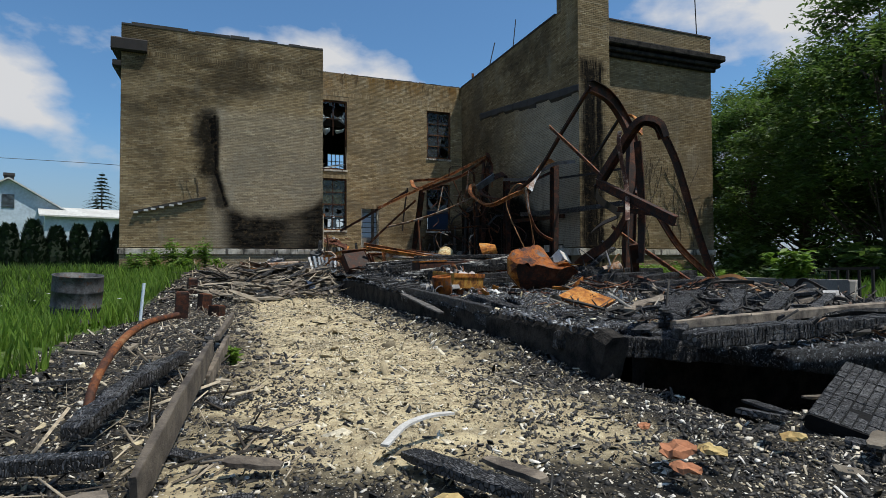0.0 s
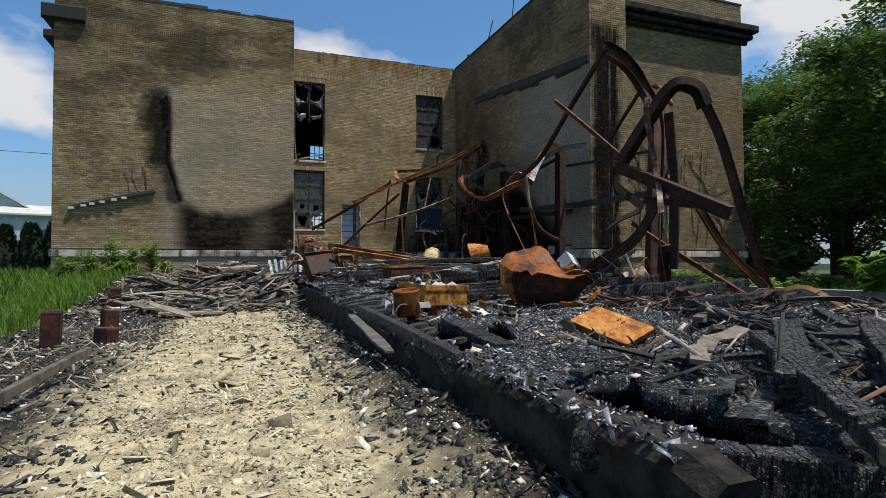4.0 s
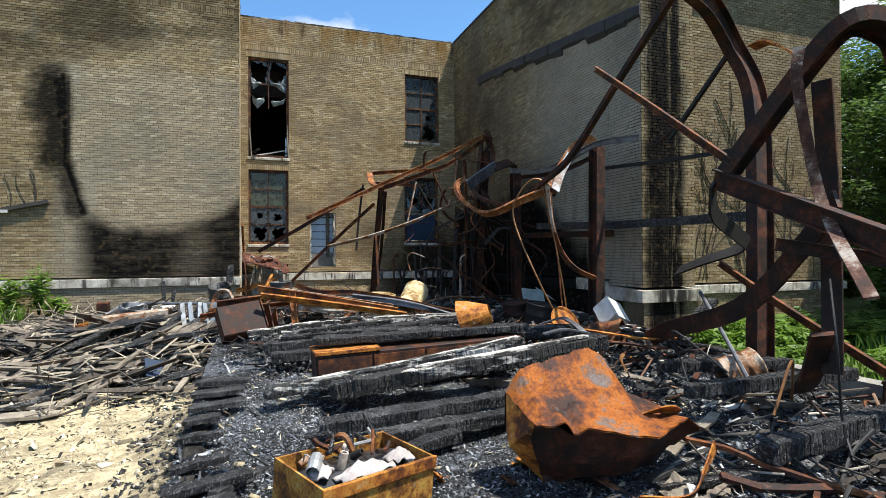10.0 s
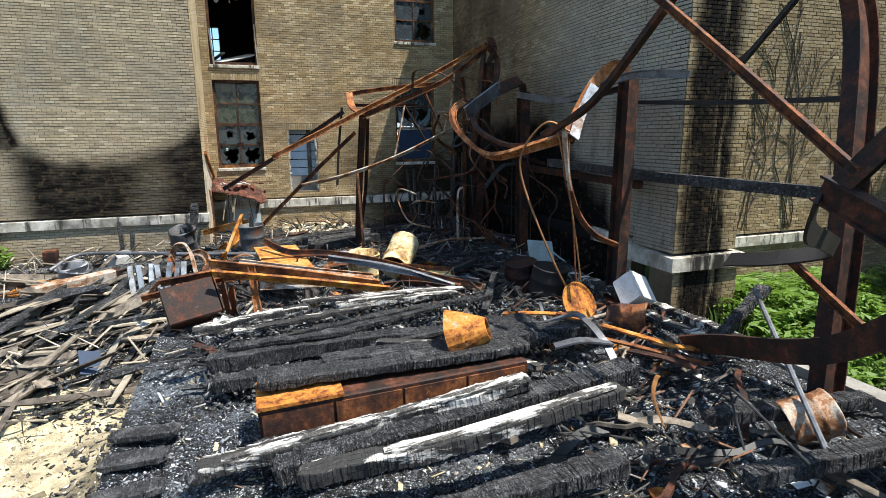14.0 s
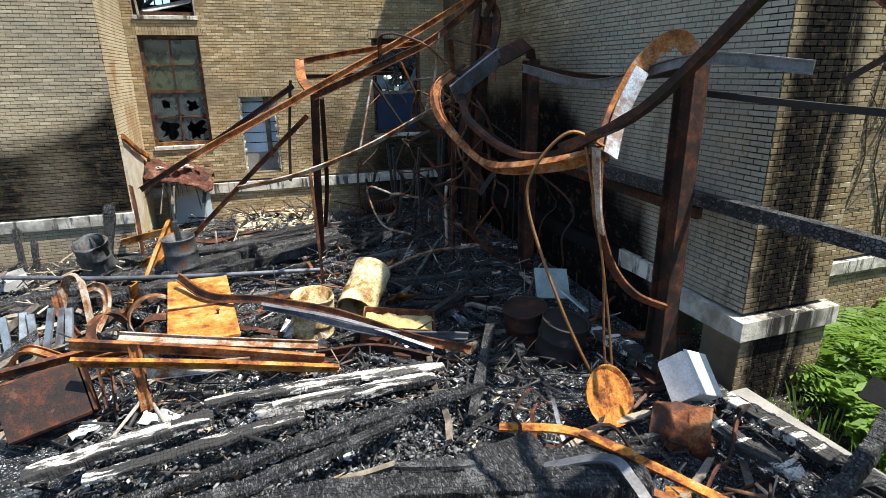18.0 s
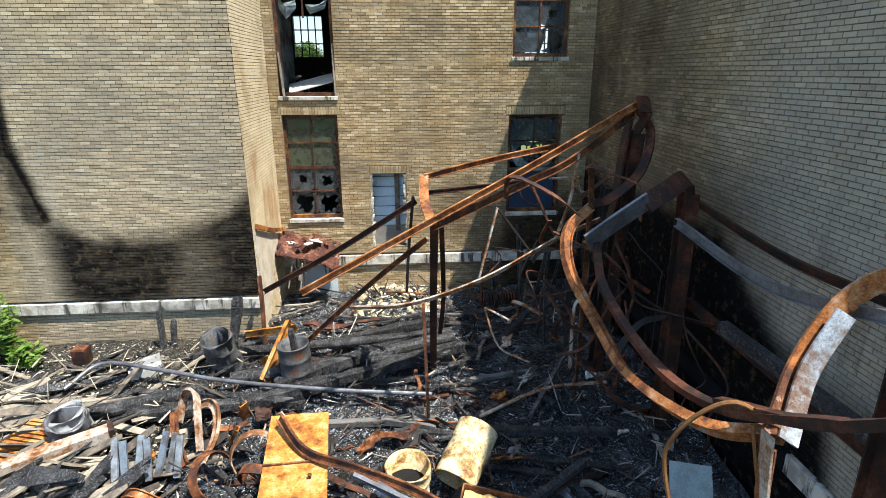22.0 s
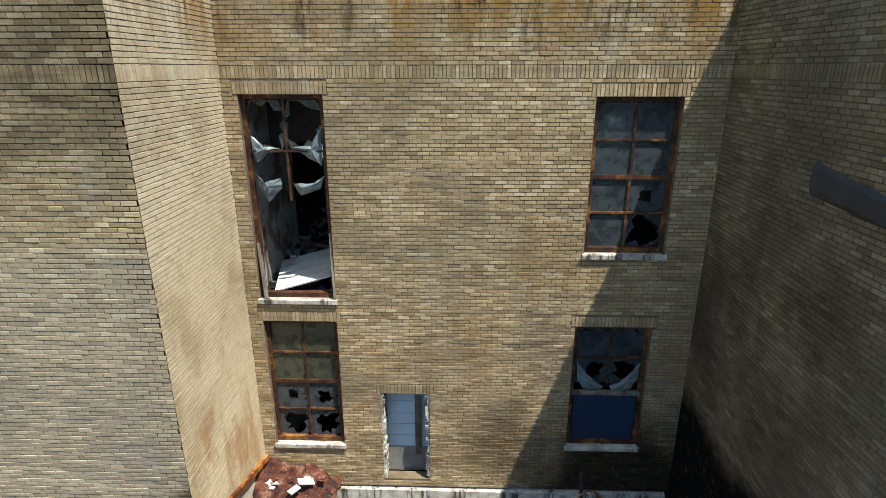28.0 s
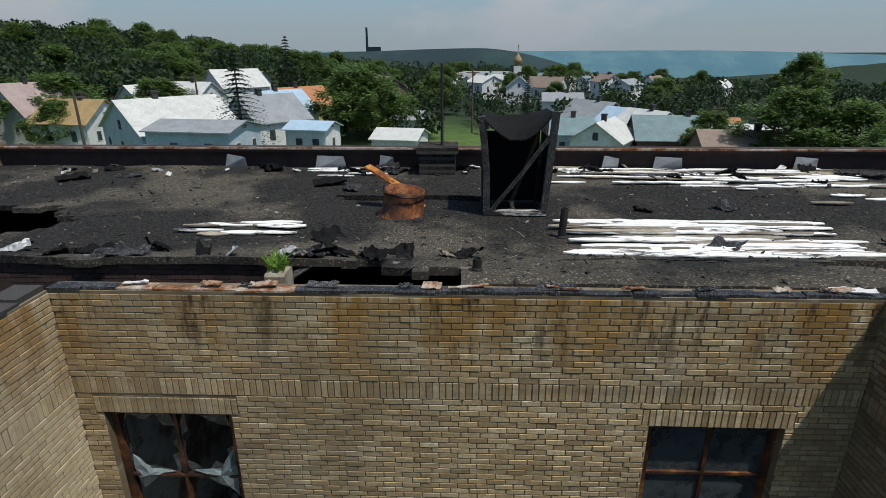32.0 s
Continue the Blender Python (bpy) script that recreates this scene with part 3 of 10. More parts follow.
rubble_material("rubble_sand", [(0.0, (0.05, 0.043, 0.032)), (0.14, (0.20, 0.165, 0.10)), (0.5, (0.42, 0.35, 0.22)), (0.8, (0.56, 0.49, 0.33)), (1.0, (0.70, 0.65, 0.53))], 0.9)
rubble_material("rubble_mixed", [(0.0, (0.006, 0.006, 0.006)), (0.66, (0.012, 0.011, 0.010)), (0.78, (0.06, 0.05, 0.036)), (0.88, (0.34, 0.29, 0.20)), (1.0, (0.76, 0.73, 0.66))], 0.6)


rubble_material("rubble_lump", [(0.0, (0.008, 0.008, 0.008)), (0.4, (0.025, 0.025, 0.026)), (0.7, (0.09, 0.092, 0.096)), (0.92, (0.2, 0.2, 0.205)), (1.0, (0.5, 0.48, 0.44))], 0.6)
rubble_material("rubble_ash", [(0.0, (0.03, 0.032, 0.036)), (0.5, (0.13, 0.145, 0.165)), (0.85, (0.28, 0.305, 0.335)), (1.0, (0.5, 0.52, 0.54))], 0.5)
rubble_material("rubble_wood", [(0.0, (0.015, 0.013, 0.011)), (0.3, (0.06, 0.048, 0.036)), (0.55, (0.20, 0.165, 0.12)), (0.8, (0.36, 0.305, 0.225)), (1.0, (0.52, 0.45, 0.34))], 0.9)
rubble_material("rubble_stick", [(0.0, (0.006, 0.006, 0.006)), (0.6, (0.016, 0.015, 0.014)), (0.74, (0.06, 0.055, 0.05)), (0.84, (0.17, 0.065, 0.02)), (0.9, (0.26, 0.22, 0.165)), (1.0, (0.46, 0.44, 0.40))], 0.8)


def flecks(k, scale, lo, off=0.0):
    """Scattered crumbs: 1 on a share of small cells, with a ragged outline."""
    v = k.t.nodes.new("ShaderNodeTexVoronoi")
    v.inputs["Scale"].default_value = scale
    k.t.links.new(k.co, v.inputs["Vector"])
    sep = k.t.nodes.new("ShaderNodeSeparateColor")
    k.t.links.new(v.outputs["Color"], sep.inputs[0])
    core = k.step(v.outputs["Distance"], 0.30, 0.42, 1.0, 0.0)
    return k.math("MULTIPLY", core, k.step(sep.outputs[0], lo, lo + 0.06)), sep.outputs[1]


def ground_material():
    """Grass land; in the court bare sand, and char and ash round it."""
    k = Nodes("ground_mix")
    x, y, z = k.xyz()
    grass = k.mix(k.step(k.noise(0.35, 6, 0.6), 0.35, 0.65), (0.055, 0.10, 0.022), (0.10, 0.15, 0.035))
    grass = k.mix(k.step(k.noise(0.02, 5, 0.6, off=7.0), 0.45, 0.6, 0.0, 0.8), grass, (0.035, 0.065, 0.02))
    w = wobble(k, 0.45, 2.2)
    w2 = wobble(k, 1.6, 1.0, 5.0)
    both = k.math("ADD", w, w2)
    lot = k.rect(x, y, -2.1, 13.0, -14.0, 27.5, 0.4, both)
    sandy = k.rect(k.math("ADD", x, k.step(y, 6.5, 3.5, 0.0, 0.55)), y, 0.7, 2.5, 3.5, 18.2, 0.9, both)
    fine = k.noise(9.0, 6, 0.7)
    char = k.mix(k.step(fine, 0.40, 0.68), (0.008, 0.008, 0.007), (0.05, 0.043, 0.032))
    sand = k.mix(k.step(k.noise(5.0, 7, 0.68, off=3.0), 0.38, 0.62), (0.52, 0.44, 0.275), (0.29, 0.235, 0.145))
    sand = k.mix(k.step(k.noise(1.3, 6, 0.66, off=13.0), 0.5, 0.68, 0.0, 0.62), sand, (0.055, 0.048, 0.038))
    f1, t1 = flecks(k, 30, 0.8)
    f2, t2 = flecks(k, 75, 0.82)
    bit = k.ramp(t1, [(0.0, (0.16, 0.13, 0.09)), (0.5, (0.36, 0.31, 0.22)), (1.0, (0.62, 0.60, 0.55))])
    char = k.mix(k.math("MULTIPLY", k.math("MAXIMUM", f1, f2), 0.85), char, bit)
    dark_bit = k.ramp(t2, [(0.0, (0.012, 0.011, 0.010)), (0.45, (0.10, 0.08, 0.05)), (0.55, (0.5, 0.44, 0.30)), (1.0, (0.62, 0.57, 0.44))])
    sand = k.mix(k.math("MULTIPLY", k.math("MAXIMUM", f1, f2), 0.8), sand, dark_bit)
    far = k.step(k.math("ADD", y, k.math("MULTIPLY", w, 20.0)), 90.0, 170.0)
    canopy = k.mix(k.step(k.noise(0.11, 7, 0.7, off=1.0), 0.38, 0.62), (0.008, 0.016, 0.010), (0.022, 0.038, 0.016))
    grass = k.mix(far, grass, canopy)
    c = k.mix(lot, grass, char)
    c = k.mix(sandy, c, sand)
    return k.done(c, 0.92, k.noise(14, 8, 0.7), 0.7, 0.04, spec=0.2)


ground_material()


def floor_material():
    k = Nodes("burnt_floor")
    f = k.noise(16, 8, 0.72)
    c = k.mix(k.step(f, 0.42, 0.70), (0.006, 0.006, 0.006), (0.055, 0.06, 0.066))
    ash = k.step(k.noise(0.62, 7, 0.68, off=22.0), 0.50, 0.66, 0.0, 0.75)
    c = k.mix(k.math("MULTIPLY", ash, k.step(f, 0.36, 0.6)), c, (0.17, 0.19, 0.21))
    f1, t1 = flecks(k, 30, 0.55)
    f2, t2 = flecks(k, 70, 0.5)
    patch = k.step(k.noise(0.8, 6, 0.65, off=8.0), 0.38, 0.56, 0.5, 1.0)
    # Blue-white bits: ash crumbs, with glints of the char put in as colour.
    bit = k.ramp(t1, [(0.0, (0.08, 0.09, 0.105)), (0.5, (0.24, 0.265, 0.30)), (1.0, (0.68, 0.70, 0.72))])
    c = k.mix(k.math("MULTIPLY", k.math("MAXIMUM", f1, f2), patch), c, bit)
    return k.done(c, 0.6, k.noise(30, 8, 0.75), 1.0, 0.05, spec=0.2)


floor_material()


def roofing_material():
    k = Nodes("tar_gravel")
    f = k.noise(22, 7, 0.7)
    c = k.mix(k.step(f, 0.42, 0.68), (0.010, 0.010, 0.010), (0.055, 0.052, 0.048))
    f1, t1 = flecks(k, 26, 0.45)
    gravel = k.step(k.noise(0.28, 6, 0.6, off=5.0), 0.47, 0.58, 0.04, 1.0)
    c = k.mix(k.math("MULTIPLY", k.math("MULTIPLY", f1, gravel), 0.8), c, (0.26, 0.23, 0.17))
    return k.done(k.mix(k.math("MULTIPLY", gravel, 0.34), c, (0.16, 0.14, 0.105)), 0.95, k.noise(40, 7, 0.7), 0.8, 0.03, spec=0.1)


roofing_material()


def glass(name, tint, rough=0.08):
    k = Nodes(name)
    k.b.inputs["Transmission Weight"].default_value = 0.55
    k.b.inputs["IOR"].default_value = 1.45
    dirt = k.noise(5, 6, 0.65)
    return k.done(k.mix(k.step(dirt, 0.35, 0.7), tint, tuple(v * 0.35 for v in tint)), k.step(dirt, 0.35, 0.7, rough, 0.4))


glass("dirty_glass", (0.11, 0.135, 0.15))
glass("dirty_glass_green", (0.13, 0.15, 0.10))
plain("torn_plastic", (0.20, 0.25, 0.26), (0.08, 0.10, 0.11), 4.0, 0.35, 0.3)
plain("bird_white", (0.62, 0.62, 0.6), (0.4, 0.38, 0.34), 4.0, 0.7, 0.2)


def wooded():
    k = Nodes("far_woods")
    n = k.noise(0.05, 7, 0.7)
    c = k.mix(k.step(n, 0.35, 0.65), (0.010, 0.022, 0.016), (0.022, 0.040, 0.022))
    return k.done(c, 0.95, n, 1.0, 4.0)


wooded()


# Far hills: the blue of distance haze is put into the base colour.
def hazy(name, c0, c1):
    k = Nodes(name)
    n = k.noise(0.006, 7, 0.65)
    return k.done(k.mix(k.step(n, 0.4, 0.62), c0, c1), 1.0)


hazy("far_ridge_haze", (0.05, 0.125, 0.16), (0.075, 0.155, 0.18))
hazy("mid_ridge_haze", (0.007, 0.022, 0.026), (0.014, 0.036, 0.034))


def peeling():
    """Old plaster, peeled to lath and brick."""
    k = Nodes("peeling_plaster")
    n = k.noise(1.6, 7, 0.65)
    c = k.ramp(n, [(0.30, (0.05, 0.035, 0.025)), (0.44, (0.20, 0.14, 0.09)), (0.5, (0.36, 0.33, 0.26)), (0.6, (0.42, 0.40, 0.33)), (0.68, (0.25, 0.10, 0.06))])
    return k.done(c, 0.9, n, 0.8, 0.05)


peeling()

# ---- mesh helpers ----
rng = random.Random(7)


class Mesh:
    """Collects faces for one mesh."""

    def __init__(self):
        self.v, self.f = [], []

    def add(self, verts, faces):
        n = len(self.v)
        self.v.extend(tuple(p) for p in verts)
        self.f.extend(tuple(i + n for i in q) for q in faces)

    def box(self, x0, x1, y0, y1, z0, z1, m=None, cut=0.0):
        """A box; cut takes off its edges with a chamfer along x."""
        if cut:
            a = cut
            ring = [(y0 + a, z0), (y1 - a, z0), (y1, z0 + a), (y1, z1 - a), (y1 - a, z1), (y0 + a, z1), (y0, z1 - a), (y0, z0 + a)]
            vs = [(x, *p) for x in (x0, x1) for p in ring]
            fs = [(i, (i + 1) % 8, 8 + (i + 1) % 8, 8 + i) for i in range(8)] + [tuple(range(7, -1, -1)), tuple(range(8, 16))]
        else:
            vs = [(x, y, z) for x in (x0, x1) for y in (y0, y1) for z in (z0, z1)]
            fs = [(0, 1, 3, 2), (4, 6, 7, 5), (0, 4, 5, 1), (2, 3, 7, 6), (0, 2, 6, 4), (1, 5, 7, 3)]
        if m is not None:
            vs = [m @ Vector(p) for p in vs]
        self.add(vs, fs)

    def tube(self, path, radius, sides=8, cap=True):
        ring = [(math.cos(2 * math.pi * i / sides), math.sin(2 * math.pi * i / sides)) for i in range(sides)]
        rad = radius if isinstance(radius, (list, tuple)) else [radius] * len(path)
        self.sweep(path, ring, [(r, r) for r in rad], cap=cap)

    def sweep(self, path, ring, scales=None, up=(0, 0, 1), twist=None, cap=True):
        """Carries the closed outline ring along path; twist in degrees at each point."""
        pts = [Vector(p) for p in path]
        n = len(ring)
        side = None
        vs = []
        for i, p in enumerate(pts):
            d = (pts[min(i + 1, len(pts) - 1)] - pts[max(i - 1, 0)]).normalized()
            if side is None:
                u = Vector(up)
                if abs(d.dot(u)) > 0.95:
                    u = Vector((1, 0, 0)) if abs(d.x) < 0.9 else Vector((0, 1, 0))
                side = d.cross(u).normalized()
            else:
                side = (side - d * side.dot(d)).normalized()
            top = side.cross(d)
            a = radians(twist[i]) if twist else 0.0
            s, t = side * math.cos(a) + top * math.sin(a), top * math.cos(a) - side * math.sin(a)
            sx, sy = scales[i] if scales else (1, 1)
            vs += [p + s * (x * sx) + t * (y * sy) for x, y in ring]
        fs = [(k * n + i, k * n + (i + 1) % n, (k + 1) * n + (i + 1) % n, (k + 1) * n + i) for k in range(len(pts) - 1) for i in range(n)]
        if cap:
            fs += [tuple(range(n - 1, -1, -1)), tuple(range((len(pts) - 1) * n, len(pts) * n))]
        self.add(vs, fs)

    def lathe(self, profile, m=None, sides=20, wobble_by=0.0):
        """Turns (radius, height) pairs round z."""
        vs = []
        for j, (r, z) in enumerate(profile):
            for i in range(sides):
                a = 2 * math.pi * i / sides
                q = r * (1 + wobble_by * math.sin(3 * a + j) * 0.6 + wobble_by * math.sin(5 * a - 2 * j) * 0.4)
                vs.append((q * math.cos(a), q * math.sin(a), z))
        fs = [(j * sides + i, j * sides + (i + 1) % sides, (j + 1) * sides + (i + 1) % sides, (j + 1) * sides + i) for j in range(len(profile) - 1) for i in range(sides)]
        if m is not None:
            vs = [m @ Vector(p) for p in vs]
        self.add(vs, fs)

    def data(self, name, material, smooth=False):
        me = bpy.data.meshes.new(name)
        me.from_pydata([tuple(p) for p in self.v], [], self.f)
        if material:
            me.materials.append(MATS[material])
        if smooth:
            me.polygons.foreach_set("use_smooth", [True] * len(me.polygons))
        me.update()
        return me


def part(name, mesh, material, parent=None, label="", smooth=False, at=None):
    ob = new(name, mesh.data(name, material, smooth))
    if parent:
        ob.parent = parent
    if at is not None:
        ob.matrix_basis = at
    if label:
        tagged(ob, label)
    return ob


def thing(name, label, category, group="", kind="", at=None):
    ob = new(name)
    ob.empty_display_size = 0.2
    if at is not None:
        ob.matrix_basis = at
    return tagged(ob, label, category, group, kind)


def smooth_path(pts, steps=6):
    """A Catmull-Rom line through pts."""
    p = [Vector(q) for q in pts]
    p = [p[0] * 2 - p[1]] + p + [p[-1] * 2 - p[-2]]
    out = []
    for i in range(1, len(p) - 2):
        a, b, c, d = p[i - 1], p[i], p[i + 1], p[i + 2]
        for s in range(steps):
            t = s / steps
            out.append(0.5 * ((2 * b) + (c - a) * t + (2 * a - 5 * b + 4 * c - d) * t * t + (3 * b - a - 3 * c + d) * t ** 3))
    out.append(p[-2])
    return out


def fade(v, a, b):
    t = min(1.0, max(0.0, (v - a) / (b - a)))
    return t * t * (3 - 2 * t)


# ---- plan: the court opens towards -y ----
BACK_Y, LEFT_Y, FACE_Y, PIL_Y = 28.1, 25.35, 18.1, 17.0
LEFT_X0, LEFT_X1, RIGHT_X, PIL_X, FACE_X1 = -4.3, 3.82, 11.9, 13.3, 19.55
TOP, BAND, FAR_Y = 10.97, 1.87, 37.3
COURSE, LONG = 0.0677, 0.203


def land(x, y):
    """Height of the ground."""
    near = 0.95 * fade(y, 15.5, 24.5) * fade(x, -6, 1) + 0.8 * fade(y, 19, 25) * fade(-x, -1, 6) - 0.06 + 0.12 * fade(-x, 1.2, 2.6) * fade(12 - y, 0, 6)
    near += 0.05 * noise.noise((x * 0.6, y * 0.6, 0)) + 0.03 * noise.noise((x * 2.1, y * 2.1, 3))
    near += 0.16 * math.exp(-((x - 3.3) / 0.4) ** 2) * fade(y, 4.5, 6.5) * fade(18 - y, 0, 2)
    if x > 3.6:
        right = 0.25 + 0.25 * fade(y, 15, 18) + 0.06 * noise.noise((x * 0.7, y * 0.7, 5))
        near = near + (right - near) * fade(x, 8.0, 12.0)
        if 3.6 < x < 11.75 and 5.8 < y < 28:
            near = -0.9
        elif 3.4 + 0.2 * fade(5.5 - y, 0.6, 1.8) < x < 11.6 and 3.1 + 0.12 * noise.noise((x * 2, 0, 0)) < y < 5.9:
            near = -1.1 + 0.15 * noise.noise((x * 2, y * 2, 9))
    if LEFT_X0 < x < FACE_X1 and y > 28:
        near = 0.2
    r = math.hypot(x - 5, y - 15)
    far = -8 * fade(r, 90, 420) - 60 * fade(r, 420, 1800) + 58 * fade(r, 2200, 4300)
    far -= 48 * fade(x, 50, 360) * fade(r, 170, 620) * fade(3400 - r, 0, 600)
    far += (8 + 8 * fade(-x, 40, 160)) * fade(-x, 10, 130) * fade(y, 90, 240) * fade(900 - r, 0, 500)
    return near * fade(90 - r, 0, 40) + far


def graded(lo, hi, step, reach, grow=1.22):
    mid = list(np.arange(lo, hi + 1e-6, step))
    out, d = [], step
    a, b = lo, hi
    left, right = [], []
    while b < reach:
        d *= grow
        a, b = a - d, b + d
        left.append(a), right.append(b)
    return left[::-1] + mid + right


gx, gy = graded(-7.0, 15.0, 0.2, 4700), graded(-4.0, 27.0, 0.2, 4700)
g = Mesh()
g.v = [(x, y, land(x, y)) for y in gy for x in gx]
nx = len(gx)
g.f = [(j * nx + i, j * nx + i + 1, (j + 1) * nx + i + 1, (j + 1) * nx + i) for j in range(len(gy) - 1) for i in range(nx - 1)]
tagged(part("ground", g, "ground_mix", smooth=True), "sandy yard with ash and char, grass land round it", "ground", kind="structure")


# ---- brick walls ----
def course_rows(z0, z1, soldiers):
    """Rows of bricks between z0 and z1 as (bottom, top, upright)."""
    rows, z = [], z0
    while z < z1 - 0.04:
        s = next((q for q in soldiers if abs(q - z) < COURSE * 0.5), None)
        h = LONG if s is not None else COURSE
        rows.append((z, min(z + h, z1), s is not None))
        z += h
    return rows


def brick_cells(width, z0, z1, openings, soldiers, seed):
    """(u0, u1, z0, z1, whole) of each brick of a running-bond face, with upright bricks over the openings."""
    r = random.Random(seed)
    cells = []
    for row, (b, t, upright) in enumerate(course_rows(z0, z1, soldiers)):
        step = COURSE if upright else LONG
        u = -step * (0.5 if row % 2 and not upright else 0.0) + r.uniform(-0.02, 0.02)
        while u < width:
            a, c = max(u, 0.0), min(u + step, width)
            u += step
            if c - a > 0.03:
                cells.append((a, c, b, t))
    out = []
    lint = [(o[0] - 0.08, o[1] + 0.08, o[3], o[3] + LONG) for o in openings]
    holes = list(openings) + lint
    for a, c, b, t in cells:
        parts = [(a, c)]
        for h0, h1, hb, ht in holes:
            if min(t, ht) - max(b, hb) > 0.012:
                nxt = []
                for p, q in parts:
                    if q <= h0 or p >= h1:
                        nxt.append((p, q))
                    else:
                        if h0 - p > 0.02:
                            nxt.append((p, h0))
                        if q - h1 > 0.02:
                            nxt.append((h1, q))
                parts = nxt
        for p, q in parts:
            out.append((p, q, b, t, q - p > LONG * 0.95 and t - b > COURSE * 0.9 and t - b < COURSE * 1.1))
    for h0, h1, hb, ht in lint:
        n = max(1, round((h1 - h0) / COURSE))
        w = (h1 - h0) / n
        out += [(h0 + i * w, h0 + (i + 1) * w, hb, ht, False) for i in range(n)]
    return out


def brick_wall(name, label, origin, along, width, z0, z1, material, openings=(), soldiers=(), thick=0.35, core=None, near=None, seed=1, dz=0.0):
    """A wall whose outer face starts at origin and runs along; its outside is to the right of along. near: the stretch (u0, u1, z0, z1) whose bricks are single pieces."""
    o, u = Vector(origin), Vector(along).normalized()
    n = u.cross(Vector((0, 0, 1)))
    frame_m = Matrix(((u.x, n.x, 0, o.x), (u.y, n.y, 0, o.y), (0, 0, 1, o.z), (0, 0, 0, 1)))
    us = sorted({0.0, width, *[h for q in openings for h in q[:2]]})
    zs = sorted({z0 + dz, z1, *[h for q in openings for h in q[2:]]})
    m = Mesh()
    for a, b in zip(us, us[1:]):
        for c, d in zip(zs, zs[1:]):
            if not any(q[0] < (a + b) / 2 < q[1] and q[2] < (c + d) / 2 < q[3] for q in openings):
                m.box(a, b, -thick, 0.0, c, d, frame_m)
    wall = tagged(part(name, m, core or material + "_mortar"), label, "wall", kind="structure")
    r = random.Random(seed)
    cells = brick_cells(width, z0, z1, openings, soldiers, seed)
    near_cells = []
    if near:
        inside = [c for c in cells if c[4] and near[0] <= c[0] and c[1] <= near[1] and near[2] <= c[2] and c[3] <= near[3]]
        near_cells = inside[:300]
        gone = set(near_cells)
        cells = [c for c in cells if c not in gone]
    bm = Mesh()
    j, e = 0.004, 0.004
    for a, c, b, t, whole in cells:
        d = 0.007 + r.uniform(-0.003, 0.004)
        a, c, b, t = a + j, c - j + r.uniform(-0.002, 0.002), b + j, t - j
        vs = [(a, -0.004, b), (c, -0.004, b), (c, -0.004, t), (a, -0.004, t), (a + e, d, b + e), (c - e, d, b + e), (c - e, d, t - e), (a + e, d, t - e)]
        vs = [frame_m @ Vector(p) for p in vs]
        bm.add(vs, [(4, 5, 6, 7), (0, 1, 5, 4), (1, 2, 6, 5), (2, 3, 7, 6), (3, 0, 4, 7)])
    tagged(part("bricks", bm, material, wall), "buff bricks in running bond", kind="stuff")
    if near_cells:
        one = Mesh()
        w, h = LONG / 2 - j, COURSE / 2 - j
        one.add([(-w, -0.004, -h), (w, -0.004, -h), (w, -0.004, h), (-w, -0.004, h), (-w + e, 0.007, -h + e), (w - e, 0.007, -h + e), (w - e, 0.007, h - e), (-w + e, 0.007, h - e)],
                [(4, 5, 6, 7), (0, 1, 5, 4), (1, 2, 6, 5), (2, 3, 7, 6), (3, 0, 4, 7)])
        me = one.data("brick", material + "_own")
        for a, c, b, t, whole in near_cells:
            ob = new("brick", me)
            ob.parent = wall
            ob.matrix_basis = frame_m @ pose((a + c) / 2, r.uniform(-0.003, 0.004), (b + t) / 2)
    return wall


brick_material("brick_side_own", None, pale_side, pick="own", rust=True, wash=(0.58, 0.49, 0.33))
brick_material("brick_back_own", soot_back, None, pick="own", rust=True, tone=1.35)
brick_material("brick_left_own", soot_left, grey_left, pick="own", tone=1.34)
brick_material("brick_right_own", soot_right, grey_right, pick="own", amount=0.6, wash=(0.41, 0.385, 0.33))
brick_material("brick_pilaster_own", soot_pilaster, pick="own")
brick_material("brick_face_own", pick="own")
SOLDIER = BAND + COURSE * 117

# window openings of the back wall: from its right end (u runs towards -x)
WINDOWS = {"window_1": (4.08, 5.46, 5.93, 9.55), "window_2": (9.84, 11.22, 6.84, 9.51), "window_3": (4.08, 5.44, 2.82, 5.53), "window_4": (9.80, 11.18, 2.88, 5.49)}
DOORWAY = (6.2, 7.13, 2.05, 4.03)
back_open = [(x0 - LEFT_X1, x1 - LEFT_X1, a, b) for x0, x1, a, b in (*WINDOWS.values(), DOORWAY)]
back_w = RIGHT_X - LEFT_X1
brick_wall("wall_back", "buff brick wall with tall windows and a doorway", (LEFT_X1, BACK_Y, 0), (1, 0, 0), back_w, BAND, TOP, "brick_back", back_open, (SOLDIER,), near=(2.2, 5.4, 9.3, 10.9), seed=2, thick=0.22)
brick_wall("wall_back_base", "sooty brick base of the back wall", (LEFT_X1, BACK_Y, 0), (1, 0, 0), back_w, 0.2, 1.56, "brick_back", seed=3)
brick_wall("wall_left", "buff brick wall with a black soot stain", (LEFT_X0, LEFT_Y, 0), (1, 0, 0), LEFT_X1 - LEFT_X0, BAND, TOP + 0.02, "brick_left", (), (SOLDIER,), near=(5.0, 8.1, 3.4, 5.2), seed=4)
brick_wall("wall_left_base", "brick base under a stone band", (LEFT_X0, LEFT_Y, 0), (1, 0, 0), LEFT_X1 - LEFT_X0, 0.3, 1.58, "brick_left", seed=5)
